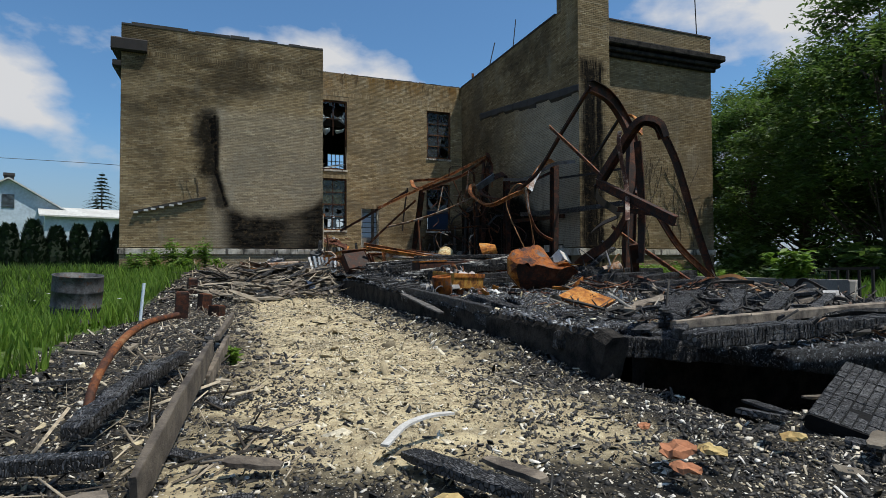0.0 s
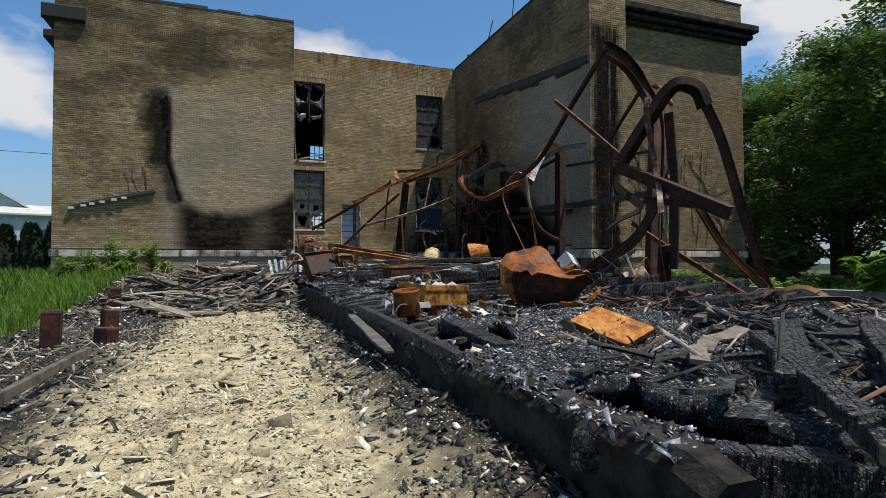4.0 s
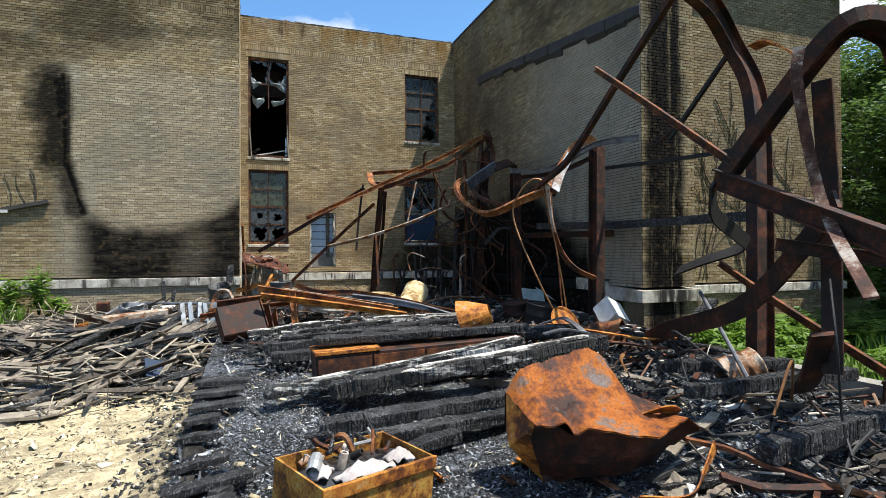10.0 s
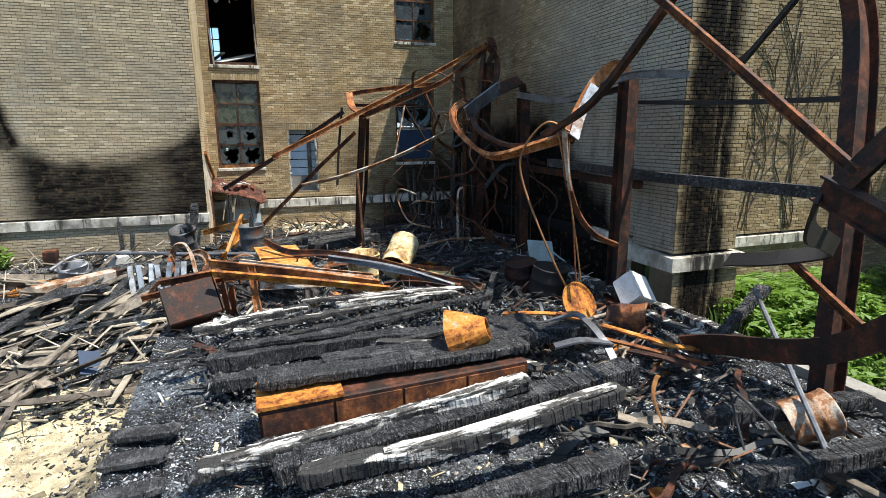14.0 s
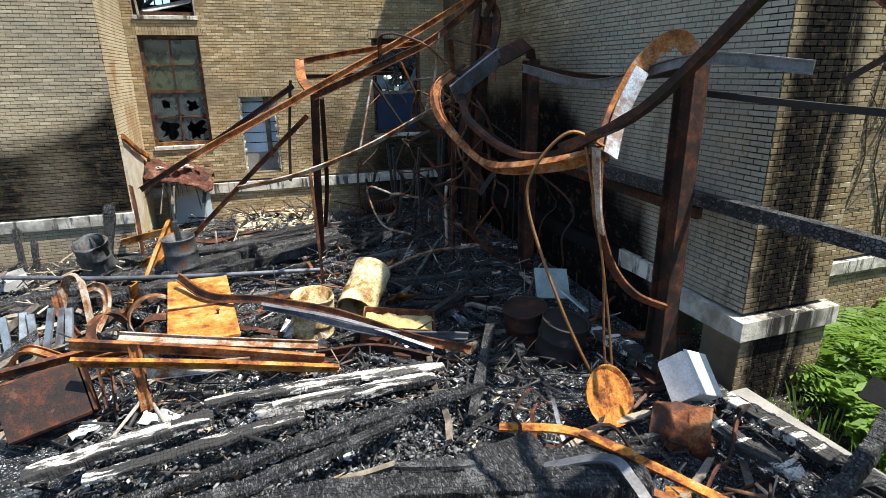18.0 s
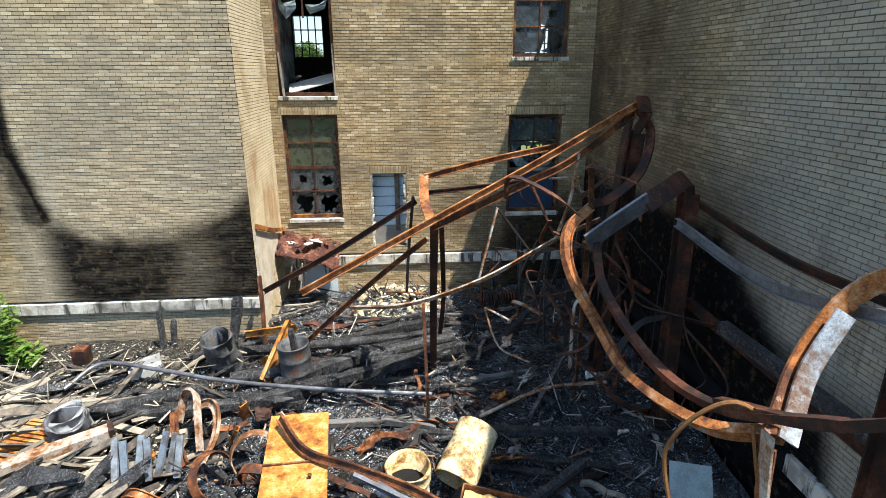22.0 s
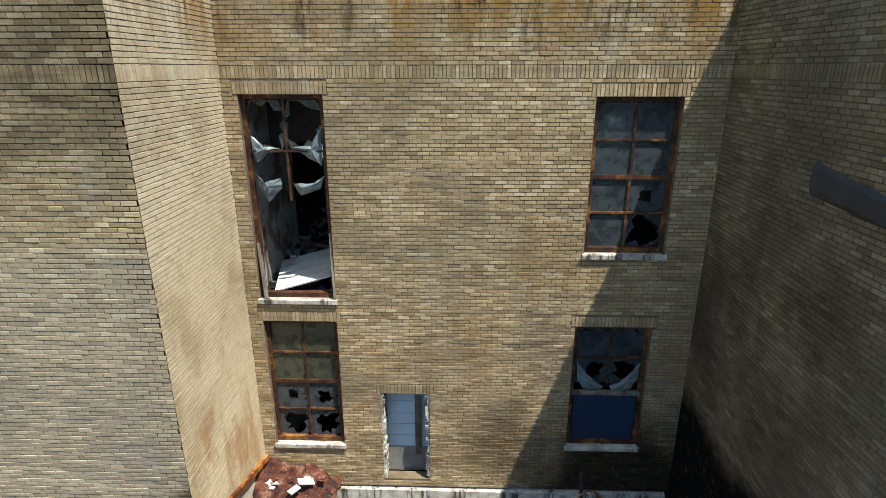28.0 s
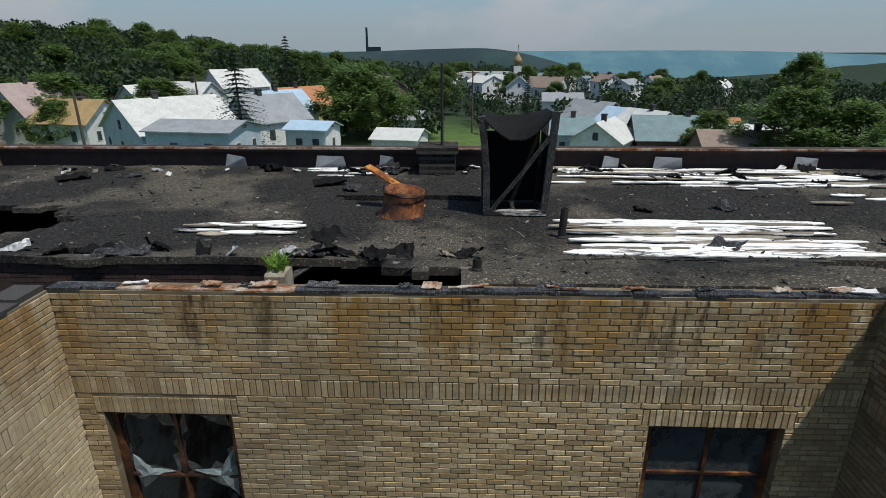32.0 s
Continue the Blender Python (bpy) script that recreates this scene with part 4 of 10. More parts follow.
brick_wall("wall_left_side", "sunlit pale brick return wall", (LEFT_X1, LEFT_Y, 0), (0, 1, 0), BACK_Y - LEFT_Y - 0.002, BAND - 0.06, TOP, "brick_side", (), (SOLDIER,), near=(0.3, 2.7, 9.0, 10.9), seed=6)
brick_wall("wall_left_side_base", "brick base of the return wall", (LEFT_X1, LEFT_Y, 0), (0, 1, 0), BACK_Y - LEFT_Y - 0.002, 0.3, BAND - 0.07, "brick_side", seed=7)
brick_wall("wall_right", "greyed brick side wall, black with soot below", (RIGHT_X, BACK_Y - 0.002, 0), (0, -1, 0), BACK_Y - FACE_Y, BAND, TOP, "brick_right", (), (SOLDIER,), near=(3.0, 9.0, 4.6, 6.2), seed=8)
brick_wall("wall_right_base", "sooty brick base", (RIGHT_X, BACK_Y - 0.002, 0), (0, -1, 0), BACK_Y - FACE_Y, 0.1, 1.58, "brick_right", seed=9)
brick_wall("wall_face", "buff brick end wall of the wing", (PIL_X, FACE_Y, 0), (1, 0, 0), FACE_X1 - PIL_X, BAND - 0.15, TOP, "brick_face", near=(0.0, 3.0, 1.8, 4.0), seed=10)
brick_wall("wall_face_base", "buff brick base", (PIL_X, FACE_Y, 0), (1, 0, 0), FACE_X1 - PIL_X, 0.1, 1.46, "brick_face", seed=11)
brick_wall("wall_right_end", "buff brick outer wall", (FACE_X1, FACE_Y, 0), (0, 1, 0), FAR_Y - FACE_Y, 0.1, TOP, "brick_face", seed=12, thick=0.3)
brick_wall("wall_left_end", "buff brick outer wall", (LEFT_X0, FAR_Y, 0), (0, -1, 0), FAR_Y - LEFT_Y, 0.1, TOP + 0.02, "brick_face", seed=13, thick=0.3)
# chimney breast at the corner
brick_wall("wall_pilaster_front", "brick chimney breast streaked with soot", (RIGHT_X, PIL_Y, 0), (1, 0, 0), PIL_X - RIGHT_X, BAND - 0.14, 12.3, "brick_pilaster", near=(0.0, 1.4, 1.75, 4.5), seed=14)
brick_wall("wall_pilaster_left", "brick side of the chimney breast", (RIGHT_X, FACE_Y, 0), (0, -1, 0), FACE_Y - PIL_Y - 0.002, BAND - 0.14, 12.3, "brick_right", seed=15, thick=0.3)
brick_wall("wall_pilaster_right", "brick side of the chimney breast", (PIL_X, PIL_Y + 0.002, 0), (0, 1, 0), FACE_Y - PIL_Y - 0.004, BAND - 0.14, 12.3, "brick_face", seed=16, thick=0.3)
brick_wall("wall_pilaster_back", "brick back of the chimney", (PIL_X, FACE_Y + 0.3, 0), (-1, 0, 0), PIL_X - RIGHT_X, TOP, 12.3, "brick_face", seed=17, thick=0.3)
brick_wall("wall_pilaster_base", "sooty brick foot of the chimney breast", (RIGHT_X - 0.03, PIL_Y - 0.06, 0), (1, 0, 0), PIL_X - RIGHT_X + 0.06, -0.2, 1.42, "brick_pilaster", seed=18, thick=0.6)


def stone_band(name, label, boxes):
    m = Mesh()
    for x0, x1, y0, y1, z0, z1 in boxes:
        m.add([(x0, y0, z0), (x1, y0, z0), (x1, y1, z0), (x0, y1, z0), (x0, y0, z1 - 0.05), (x1, y0, z1 - 0.05), (x1, y1, z1), (x0, y1, z1)],
              [(3, 2, 1, 0), (0, 1, 5, 4), (1, 2, 6, 5), (2, 3, 7, 6), (3, 0, 4, 7), (4, 5, 6, 7)])
    return m


for nm, bx, mat in (("trim_left_band", [(LEFT_X0 - 0.05, LEFT_X1 + 0.03, LEFT_Y - 0.06, LEFT_Y + 0.3, 1.59, 1.865)], "stone_band"),
                    ("trim_back_band", [(LEFT_X1, RIGHT_X, BACK_Y - 0.07, BACK_Y + 0.3, 1.565, 1.865)], "stone_band"),
                    ("trim_face_band", [(PIL_X, FACE_X1 + 0.05, FACE_Y - 0.06, FACE_Y + 0.3, 1.465, 1.715)], "stone_band"),
                    ("trim_right_band", [(RIGHT_X - 0.07, RIGHT_X + 0.2, FACE_Y + 1.3, BACK_Y, 1.585, 1.865)], "soot_black"),
                    ("trim_right_end_band", [(RIGHT_X - 0.07, RIGHT_X + 0.2, FACE_Y, FACE_Y + 1.29, 1.585, 1.865)], "stone_band"),
                    ("trim_pilaster_band", [(RIGHT_X - 0.12, PIL_X + 0.1, PIL_Y - 0.14, FACE_Y, 1.425, 1.725)], "stone_sooted")):
    tagged(part(nm, stone_band(nm, "", bx), mat), "stone band course streaked with soot", "trim", kind="structure")

# cornice of the right wing and remains of the left one
m = Mesh()
for x0, x1, y0, z0, z1 in ((PIL_X, FACE_X1 + 0.15, FACE_Y - 0.14, 9.45, 9.62), (PIL_X, FACE_X1 + 0.28, FACE_Y - 0.28, 9.62, 9.8), (PIL_X, FACE_X1 + 0.42, FACE_Y - 0.42, 9.86, 10.12)):
    m.box(x0, x1, y0, FACE_Y + 0.02, z0, z1, cut=0.04)
tagged(part("trim_cornice_right", m, "concrete_sooty"), "weathered moulded metal cornice", "cornice", kind="structure")
m = Mesh()
m.box(LEFT_X0 - 0.35, LEFT_X0 + 0.95, LEFT_Y - 0.2, LEFT_Y + 0.02, 9.86, 10.4, cut=0.06)
m.box(LEFT_X0 - 0.3, LEFT_X0, LEFT_Y - 0.1, LEFT_Y + 6, 9.2, 9.5, cut=0.06)
m.box(LEFT_X0 - 0.35, LEFT_X0, LEFT_Y - 0.1, LEFT_Y + 6, 9.9, 10.3, cut=0.06)
tagged(part("trim_cornice_left", m, "black_steel"), "burnt remains of a dark cornice", "cornice", kind="structure")

# ---- burnt slab, retaining wall, pit ----
SLAB_X0, SLAB_X1, SLAB_Y0, EDGE_Y = 3.45, 11.75, 5.75, 3.4


def slab_z(x, y):
    z = 0.31 + 0.13 * fade(y, 6, 10) + 0.3 * fade(y, 11, 17) + 0.05 * fade(y, 18, 24)
    z += 0.05 * noise.noise((x * 1.1, y * 1.1, 2)) + 0.035 * noise.noise((x * 3.3, y * 3.3, 4)) + 0.02 * noise.noise((x * 8, y * 8, 6))
    z += 0.28 * math.exp(-((x - 6.9) / 1.9) ** 2 - ((y - 17.9) / 1.1) ** 2)
    z += 0.25 * math.exp(-((x - 6.8) / 1.1) ** 2 - ((y - 27.3) / 0.9) ** 2)
    z += 0.2 * fade(x, 9.4, 11.6) * fade(y, 18.5, 21)
    z -= 0.2 * math.exp(-((x - 5.95) / 0.6) ** 2 - ((y - 8.15) / 0.6) ** 2)
    return z


def floor_hole(x, y):
    """Where the burnt floor has fallen through."""
    for cx, cy, rx, ry, lean in ((3.97, 9.35, 0.4, 1.5, 0.1), (4.72, 8.95, 0.24, 0.7, 0.42), (5.22, 10.78, 0.36, 0.22, 0.0)):
        d = ((x - cx - lean * (y - cy)) / rx) ** 2 + ((y - cy) / ry) ** 2 + 0.5 * noise.noise((x * 3, y * 3, 8)) + 0.25 * noise.noise((x * 9, y * 9, 2))
        if d < 1.0:
            return True
    return False


sx = list(np.arange(SLAB_X0, SLAB_X1 + 0.01, 0.1))
sy = list(np.arange(EDGE_Y, 28.05, 0.1))
m = Mesh()
m.v = [(x, y, slab_z(x, y)) for y in sy for x in sx]
k = len(sx)
under = len(m.v)
m.v += [(x, y, slab_z(x, y) - 0.16) for y in sy[:84] for x in sx]
edge = {}
for j in range(len(sy) - 1):
    for i in range(k - 1):
        edge[i, j] = j > 30 or sx[i] > 4.6 + 0.25 * noise.noise((sy[j] * 1.6, 1, 1)) + 0.12 * noise.noise((sy[j] * 5, 2, 1))
        edge[i, j] = edge[i, j] and not floor_hole(sx[i] + 0.05, sy[j] + 0.05)
for (i, j), ok in edge.items():
    if not ok:
        continue
    q = (j * k + i, j * k + i + 1, (j + 1) * k + i + 1, (j + 1) * k + i)
    m.f.append(q)
    if j < 82:
        m.f.append(tuple(p + under for p in q[::-1]))
        for (di, dj), (a, b) in (((0, -1), (0, 1)), ((1, 0), (1, 2)), ((-1, 0), (3, 0)), ((0, 1), (2, 3))):
            if not edge.get((i + di, j + dj), False):
                m.f.append((q[b], q[a], q[a] + under, q[b] + under))
tagged(part("floor", m, "burnt_floor", smooth=True), "fire-blackened concrete floor covered in char and ash", "floor", kind="structure")

m = Mesh()
path = [(SLAB_X0 + 0.13 + 0.05 * noise.noise((y, 0, 1)), y, -0.24 + 0.2 * fade(y, 8, 16) + 0.07 * noise.noise((y * 2.3, 4, 0)) + 0.05 * noise.noise((y * 7, 2, 0))) for y in [4.7 + 0.1 * k for k in range(140)]]
m.sweep(path, [(-0.14, -0.65), (0.14, -0.65), (0.14, 0.6), (0.08, 0.66), (-0.07, 0.66), (-0.14, 0.58)], up=(0, 0, 1))
m.box(4.95, SLAB_X1, SLAB_Y0 - 0.05, SLAB_Y0 + 0.2, -1.2, 0.12)
tagged(part("wall_retaining", m, "concrete_sooty"), "low concrete foundation wall blackened by fire", "wall", kind="structure")
# Black plate added below the slab so that its holes read as dark.
m = Mesh()
m.box(3.7, SLAB_X1 - 0.05, 6.0, 13.0, -0.95, -0.8)
tagged(part("floor_cellar", m, "soot_black"), "black plate added under the holes of the burnt slab", "floor", kind="structure")
m = Mesh()
m.box(SLAB_X1 - 0.02, SLAB_X1 + 0.28, 7.5, PIL_Y - 0.1, -0.4, 0.74, cut=0.03)
tagged(part("wall_low_east", m, "concrete"), "low concrete foundation wall beside ferns", "wall", kind="structure")

# ---- inside the building ----
m = Mesh()
m.box(LEFT_X0 + 0.3, FACE_X1 - 0.3, BACK_Y + 0.36, FAR_Y - 0.3, 1.75, 1.95)
tagged(part("floor_ground", m, "soot_black"), "dark ground floor inside", "floor", kind="structure")
m = Mesh()
m.box(LEFT_X0 + 0.3, FACE_X1 - 0.3, BACK_Y + 0.36, FAR_Y - 0.3, 5.6, 5.85)
tagged(part("floor_upper", m, "concrete_sooty"), "upper floor covered in debris", "floor", kind="structure")
far_open = [(a, a + 1.1, b, b + h) for a in (1.4, 4.4, 7.3, 10.2, 13.2, 16.4, 19.6) for b, h in ((3.2, 1.3), (7.1, 1.5))]
m = Mesh()
us = sorted({LEFT_X0, FACE_X1, *[LEFT_X0 + h for q in far_open for h in q[:2]]})
zs = sorted({0.0, 10.0, *[h for q in far_open for h in q[2:]]})
for a, b in zip(us, us[1:]):
    for c, d in zip(zs, zs[1:]):
        if not any(LEFT_X0 + q[0] < (a + b) / 2 < LEFT_X0 + q[1] and q[2] < (c + d) / 2 < q[3] for q in far_open):
            m.box(a, b, FAR_Y - 0.3, FAR_Y, c, d)
tagged(part("wall_north", m, "mortar_dark"), "dark plastered inner wall with window openings", "wall", kind="structure")
for nm, x in (("wall_partition_1", 3.86), ("wall_partition_2", 8.4), ("wall_partition_3", 13.0)):
    m = Mesh()
    m.box(x, x + 0.15, BACK_Y + 0.36, FAR_Y - 0.31, 1.96, 5.59), m.box(x, x + 0.15, BACK_Y + 0.36, 30.9 if x < 5 else FAR_Y - 0.31, 5.86, 10.0)
    tagged(part(nm, m, "peeling_plaster"), "peeling plaster partition wall", "wall", kind="structure")

plain("attic_brick", (0.075, 0.038, 0.03), (0.02, 0.014, 0.013), 3.0, 0.9, 0.4, pick="island", vary=0.6)

# ---- flat roof ----
def roof_z(x, y):
    return 10.92 - 0.5 * fade(y, 28.6, 31.3) + 0.04 * noise.noise((x * 0.5, y * 0.5, 1)) + 0.02 * noise.noise((x * 2, y * 2, 7))


def roof_hole(x, y):
    e = 0.35 * noise.noise((x * 1.7, y * 1.7, 11))
    if y < 29.5 + 0.5 * e - 0.55 * fade(x, 6.95, 7.1) and x < 7.85 + 0.3 * e:
        return True
    if ((x + 0.6) / 1.7) ** 2 + ((y - 32.2) / 0.9) ** 2 < 1 + 2 * e:
        return True
    if ((x - 13.4) / 1.2) ** 2 + ((y - 29.3) / 0.45) ** 2 < 1 + 2 * e:
        return True
    if ((x - 10.2) / 1.0) ** 2 + ((y - 29.7) / 0.12) ** 2 < 1 + e:
        return True
    if ((x - 6.9) / 1.6) ** 2 + ((y - 33.9) / 0.22) ** 2 < 1 + e:
        return True
    return False


rx, ry = list(np.arange(LEFT_X0 + 0.3, FACE_X1 - 0.25, 0.18)), list(np.arange(25.6, FAR_Y - 0.2, 0.18))
m = Mesh()
k = len(rx)
m.v = [(x, y, roof_z(x, y)) for y in ry for x in rx] + [(x, y, roof_z(x, y) - 0.1) for y in ry for x in rx]
top = len(rx) * len(ry)
solid = {}
for j in range(len(ry) - 1):
    for i in range(k - 1):
        cx, cy = rx[i] + 0.09, ry[j] + 0.09
        ok = (cy > BACK_Y + 0.36 or cx < LEFT_X1 - 0.3 or cx > RIGHT_X + 0.3) and not roof_hole(cx, cy)
        solid[i, j] = ok
for (i, j), ok in solid.items():
    if ok:
        q = (j * k + i, j * k + i + 1, (j + 1) * k + i + 1, (j + 1) * k + i)
        m.f.append(q), m.f.append(tuple(p + top for p in q[::-1]))
        for (di, dj), (a, b) in (((0, -1), (0, 1)), ((1, 0), (1, 2)), ((0, 1), (2, 3)), ((-1, 0), (3, 0))):
            if not solid.get((i + di, j + dj), False):
                m.f.append((q[b], q[a], q[a] + top, q[b] + top))
tagged(part("roof", m, "tar_gravel"), "burnt flat tar and gravel roof with holes", "roof", kind="structure")
m = Mesh()
m.box(LEFT_X0, FACE_X1, FAR_Y - 0.3, FAR_Y, 10.0, 10.78), m.box(LEFT_X0 - 0.06, FACE_X1 + 0.06, FAR_Y - 0.4, FAR_Y + 0.1, 10.784, 10.88)
tagged(part("wall_parapet_north", m, "attic_brick"), "dark brick parapet with metal coping", "parapet", kind="structure")
m = Mesh()
x = LEFT_X0
while x < FACE_X1:
    w = rng.uniform(0.5, 2.2)
    m.box(x, x + w - 0.01, FAR_Y - 0.42, FAR_Y - 0.36, 10.86, 10.9 + rng.uniform(0, 0.02))
    x += w
tagged(part("trim_coping_north", m, "rust_pale"), "weathered metal edge of the parapet", "coping", kind="structure")
for j, (u0, u1, z0, z1) in enumerate(far_open):
    wn_ = thing("window_%d" % (j + 10), "far window frame with bare glazing bars", "window", kind="structure")
    x0, x1 = LEFT_X0 + u0, LEFT_X0 + u1
    for i in range(1, 4):
        m = Mesh()
        u = x0 + (x1 - x0) * i / 4
        m.box(u - 0.02, u + 0.02, FAR_Y - 0.2, FAR_Y - 0.15, z0, z1)
        part("glazing_bar", m, "black_steel", wn_)
    for i in range(1, 3):
        m = Mesh()
        u = z0 + (z1 - z0) * i / 3
        m.box(x0, x1, FAR_Y - 0.2, FAR_Y - 0.15, u - 0.02, u + 0.02)
        part("glazing_bar", m, "black_steel", wn_)

def flat_ring(w, t):
    return [(-w / 2, -t / 2), (w / 2, -t / 2), (w / 2, t / 2), (-w / 2, t / 2)]


def peeled():
    """Roof boards bleached white, black tar left in ragged patches."""
    k = Nodes("peeled_board")
    n = k.noise(1.7, 8, 0.72, stretch=(0.5, 2.0, 1))
    c = k.mix(k.step(n, 0.56, 0.61), (0.72, 0.71, 0.68), (0.03, 0.028, 0.026))
    c = k.mix(k.step(k.noise(26, 5, 0.7, stretch=(0.2, 1, 1)), 0.45, 0.7, 0.0, 0.5), c, (0.30, 0.27, 0.22))
    return k.done(c, 0.85, n, 0.4, 0.01)


peeled()

# ---- windows of the back wall ----
def broken_pane(x0, x1, z0, z1, y, r, hole, off=(0, 0)):
    """A pane with a jagged hole."""
    m = Mesh()
    cx, cz, w, h = (x0 + x1) / 2, (z0 + z1) / 2, (x1 - x0) / 2, (z1 - z0) / 2
    n = 18
    outer, inner = [], []
    for i in range(n):
        a = 2 * math.pi * i / n
        c, s = math.cos(a), math.sin(a)
        k = min(w / abs(c) if abs(c) > 1e-6 else 9, h / abs(s) if abs(s) > 1e-6 else 9)
        outer.append((cx + c * k, cz + s * k))
        q = k * min(0.97, hole * r.uniform(0.55, 1.25))
        inner.append((cx + off[0] * w * (1 - hole) + c * q, cz + off[1] * h * (1 - hole) + s * q))
    for d, flip in ((0.0, False), (0.005, True)):
        vs = [(p, y + d, q) for p, q in outer + inner]
        fs = [(i, (i + 1) % n, n + (i + 1) % n, n + i) for i in range(n)]
        m.add(vs, [f[::-1] for f in fs] if flip else fs)
    return m


def rag(pts, y, r, depth=0.05):
    """A hanging torn sheet over a fan of points (x, z)."""
    m = Mesh()
    cx, cz = sum(p[0] for p in pts) / len(pts), sum(p[1] for p in pts) / len(pts)
    ring = []
    for (ax, az), (bx, bz) in zip(pts, pts[1:] + pts[:1]):
        for t in (0.0, 0.33, 0.66):
            ring.append((ax + (bx - ax) * t + r.uniform(-0.012, 0.012), az + (bz - az) * t + r.uniform(-0.012, 0.012)))
    n = len(ring)
    vs = [(p, y + r.uniform(-0.02, 0.02), q) for p, q in ring]
    vs += [(cx + (p - cx) * 0.5, y - depth * r.uniform(0.3, 1.0), cz + (q - cz) * 0.5) for p, q in ring] + [(cx, y - depth, cz)]
    fs = [(i, (i + 1) % n, n + (i + 1) % n, n + i) for i in range(n)] + [(n + i, n + (i + 1) % n, 2 * n) for i in range(n)]
    m.add(vs, fs)
    m.add([(a, b + 0.006, c) for a, b, c in vs], [f[::-1] for f in fs])
    return m


def make_window(name, label, box, panes, bars, sill=True, fm="frame_brown"):
    """panes: {(column, row from top): kind}; bars: rows of muntins that are left."""
    x0, x1, z0, z1 = box
    r = random.Random(name)
    w = thing(name, label, "window", kind="structure")
    y0, y1 = BACK_Y + 0.09, BACK_Y + 0.19
    m = Mesh()
    t = 0.075
    m.box(x0, x0 + t, y0, y1, z0 + 0.1, z1), m.box(x1 - t, x1, y0, y1, z0 + 0.1, z1), m.box(x0 + t, x1 - t, y0, y1, z1 - t, z1), m.box(x0, x1, y0 - 0.02, y1, z0 + 0.05, z0 + 0.14)
    part("window_frame", m, fm, w)
    if sill:
        m = Mesh()
        m.box(x0 - 0.03, x1 + 0.03, BACK_Y - 0.05, BACK_Y + 0.12, z0 - 0.05, z0 + 0.047, cut=0.012)
        part("window_sill", m, "stone_band", w, "chipped pale stone sill")
    gx0, gx1, gz0, gz1 = x0 + t, x1 - t, z0 + 0.14, z1 - t
    xm, rows = (gx0 + gx1) / 2, 4
    h = (gz1 - gz0) / rows
    if bars:
        m = Mesh()
        low = gz1 - h * bars
        m.box(xm - 0.02, xm + 0.02, y0 + 0.02, y1 - 0.03, low, gz1)
        part("mullion", m, fm, w)
        for i in range(1, bars):
            m = Mesh()
            k = 0.035 if i == 2 else 0.016
            m.box(gx0, gx1, y0 + 0.015, y1 - 0.025, gz1 - i * h - k, gz1 - i * h + k)
            part("meeting_rail" if i == 2 else "muntin", m, fm, w)
    for (c, rw), kind in panes.items():
        a, b = (gx0, xm - 0.02) if c == 0 else (xm + 0.02, gx1)
        p, q = gz1 - (rw + 1) * h + 0.015, gz1 - rw * h - 0.015
        y = y0 + 0.045
        if kind in ("glass", "green"):
            m = Mesh()
            m.box(a, b, y, y + 0.005, p, q)
        else:
            m = broken_pane(a, b, p, q, y, r, kind, (r.uniform(-0.5, 0.5), r.uniform(-0.5, 0.1)))
        ob = part("pane", m, "dirty_glass_green" if kind == "green" else "dirty_glass", w, "broken dirty pane" if not isinstance(kind, str) else "")
        ob.visible_shadow = False
    return w


full = {(c, r): "glass" for c in (0, 1) for r in range(4)}
w1 = make_window("window_1", "burnt-out tall window with shards and bare frame", WINDOWS["window_1"], {(0, 0): 0.96, (1, 0): 0.97}, 2, sill=True)
r = random.Random(5)
for pts in ([(4.17, 8.87), (4.38, 8.70), (4.66, 8.68), (4.42, 8.57), (4.24, 8.43)], [(4.85, 8.68), (5.20, 8.73), (5.38, 9.04), (5.36, 8.36), (5.15, 8.50)], [(4.20, 8.24), (4.30, 8.08), (4.62, 8.17), (4.62, 7.99), (4.38, 7.73), (4.24, 7.94)], [(4.84, 8.06), (5.20, 8.08), (5.38, 8.22), (5.30, 7.99), (4.95, 7.85)]):
    part("torn_sheet", rag(pts, BACK_Y + 0.13, r), "torn_plastic", w1, "torn translucent plastic sheet")
m = Mesh()
m.sweep([(4.12, BACK_Y + 0.1, 7.0), (4.16, BACK_Y + 0.05, 6.4), (4.19, BACK_Y + 0.02, 5.98)], [(-0.045, -0.02), (0.045, -0.02), (0.045, 0.02), (-0.045, 0.02)])
part("casing", m, "bare_board", w1, "bare pale casing board")
m = Mesh()
m.sweep([(5.42, BACK_Y + 0.06, 7.2), (5.43, BACK_Y + 0.03, 6.6), (5.45, BACK_Y - 0.02, 5.96)], [(-0.02, -0.02), (0.02, -0.02), (0.02, 0.02), (-0.02, 0.02)])
part("casing", m, "bare_board", w1)
p2 = dict(full)
p2[1, 3] = 0.93
p2[1, 2] = 0.35
make_window("window_2", "tall sash window with dark dirty panes in a rusty brown frame", WINDOWS["window_2"], p2, 4)
p3 = {(0, 0): "green", (1, 0): "green", (0, 1): "green", (1, 1): "green", (0, 2): 0.32, (1, 2): 0.45, (0, 3): 0.7, (1, 3): 0.72}
make_window("window_3", "tall sash window with broken lower panes", WINDOWS["window_3"], p3, 4)
w4 = make_window("window_4", "sash window half boarded in blue with torn plastic", WINDOWS["window_4"], {(0, 0): "glass", (1, 0): "glass", (0, 1): 0.6, (1, 1): 0.66}, 2)
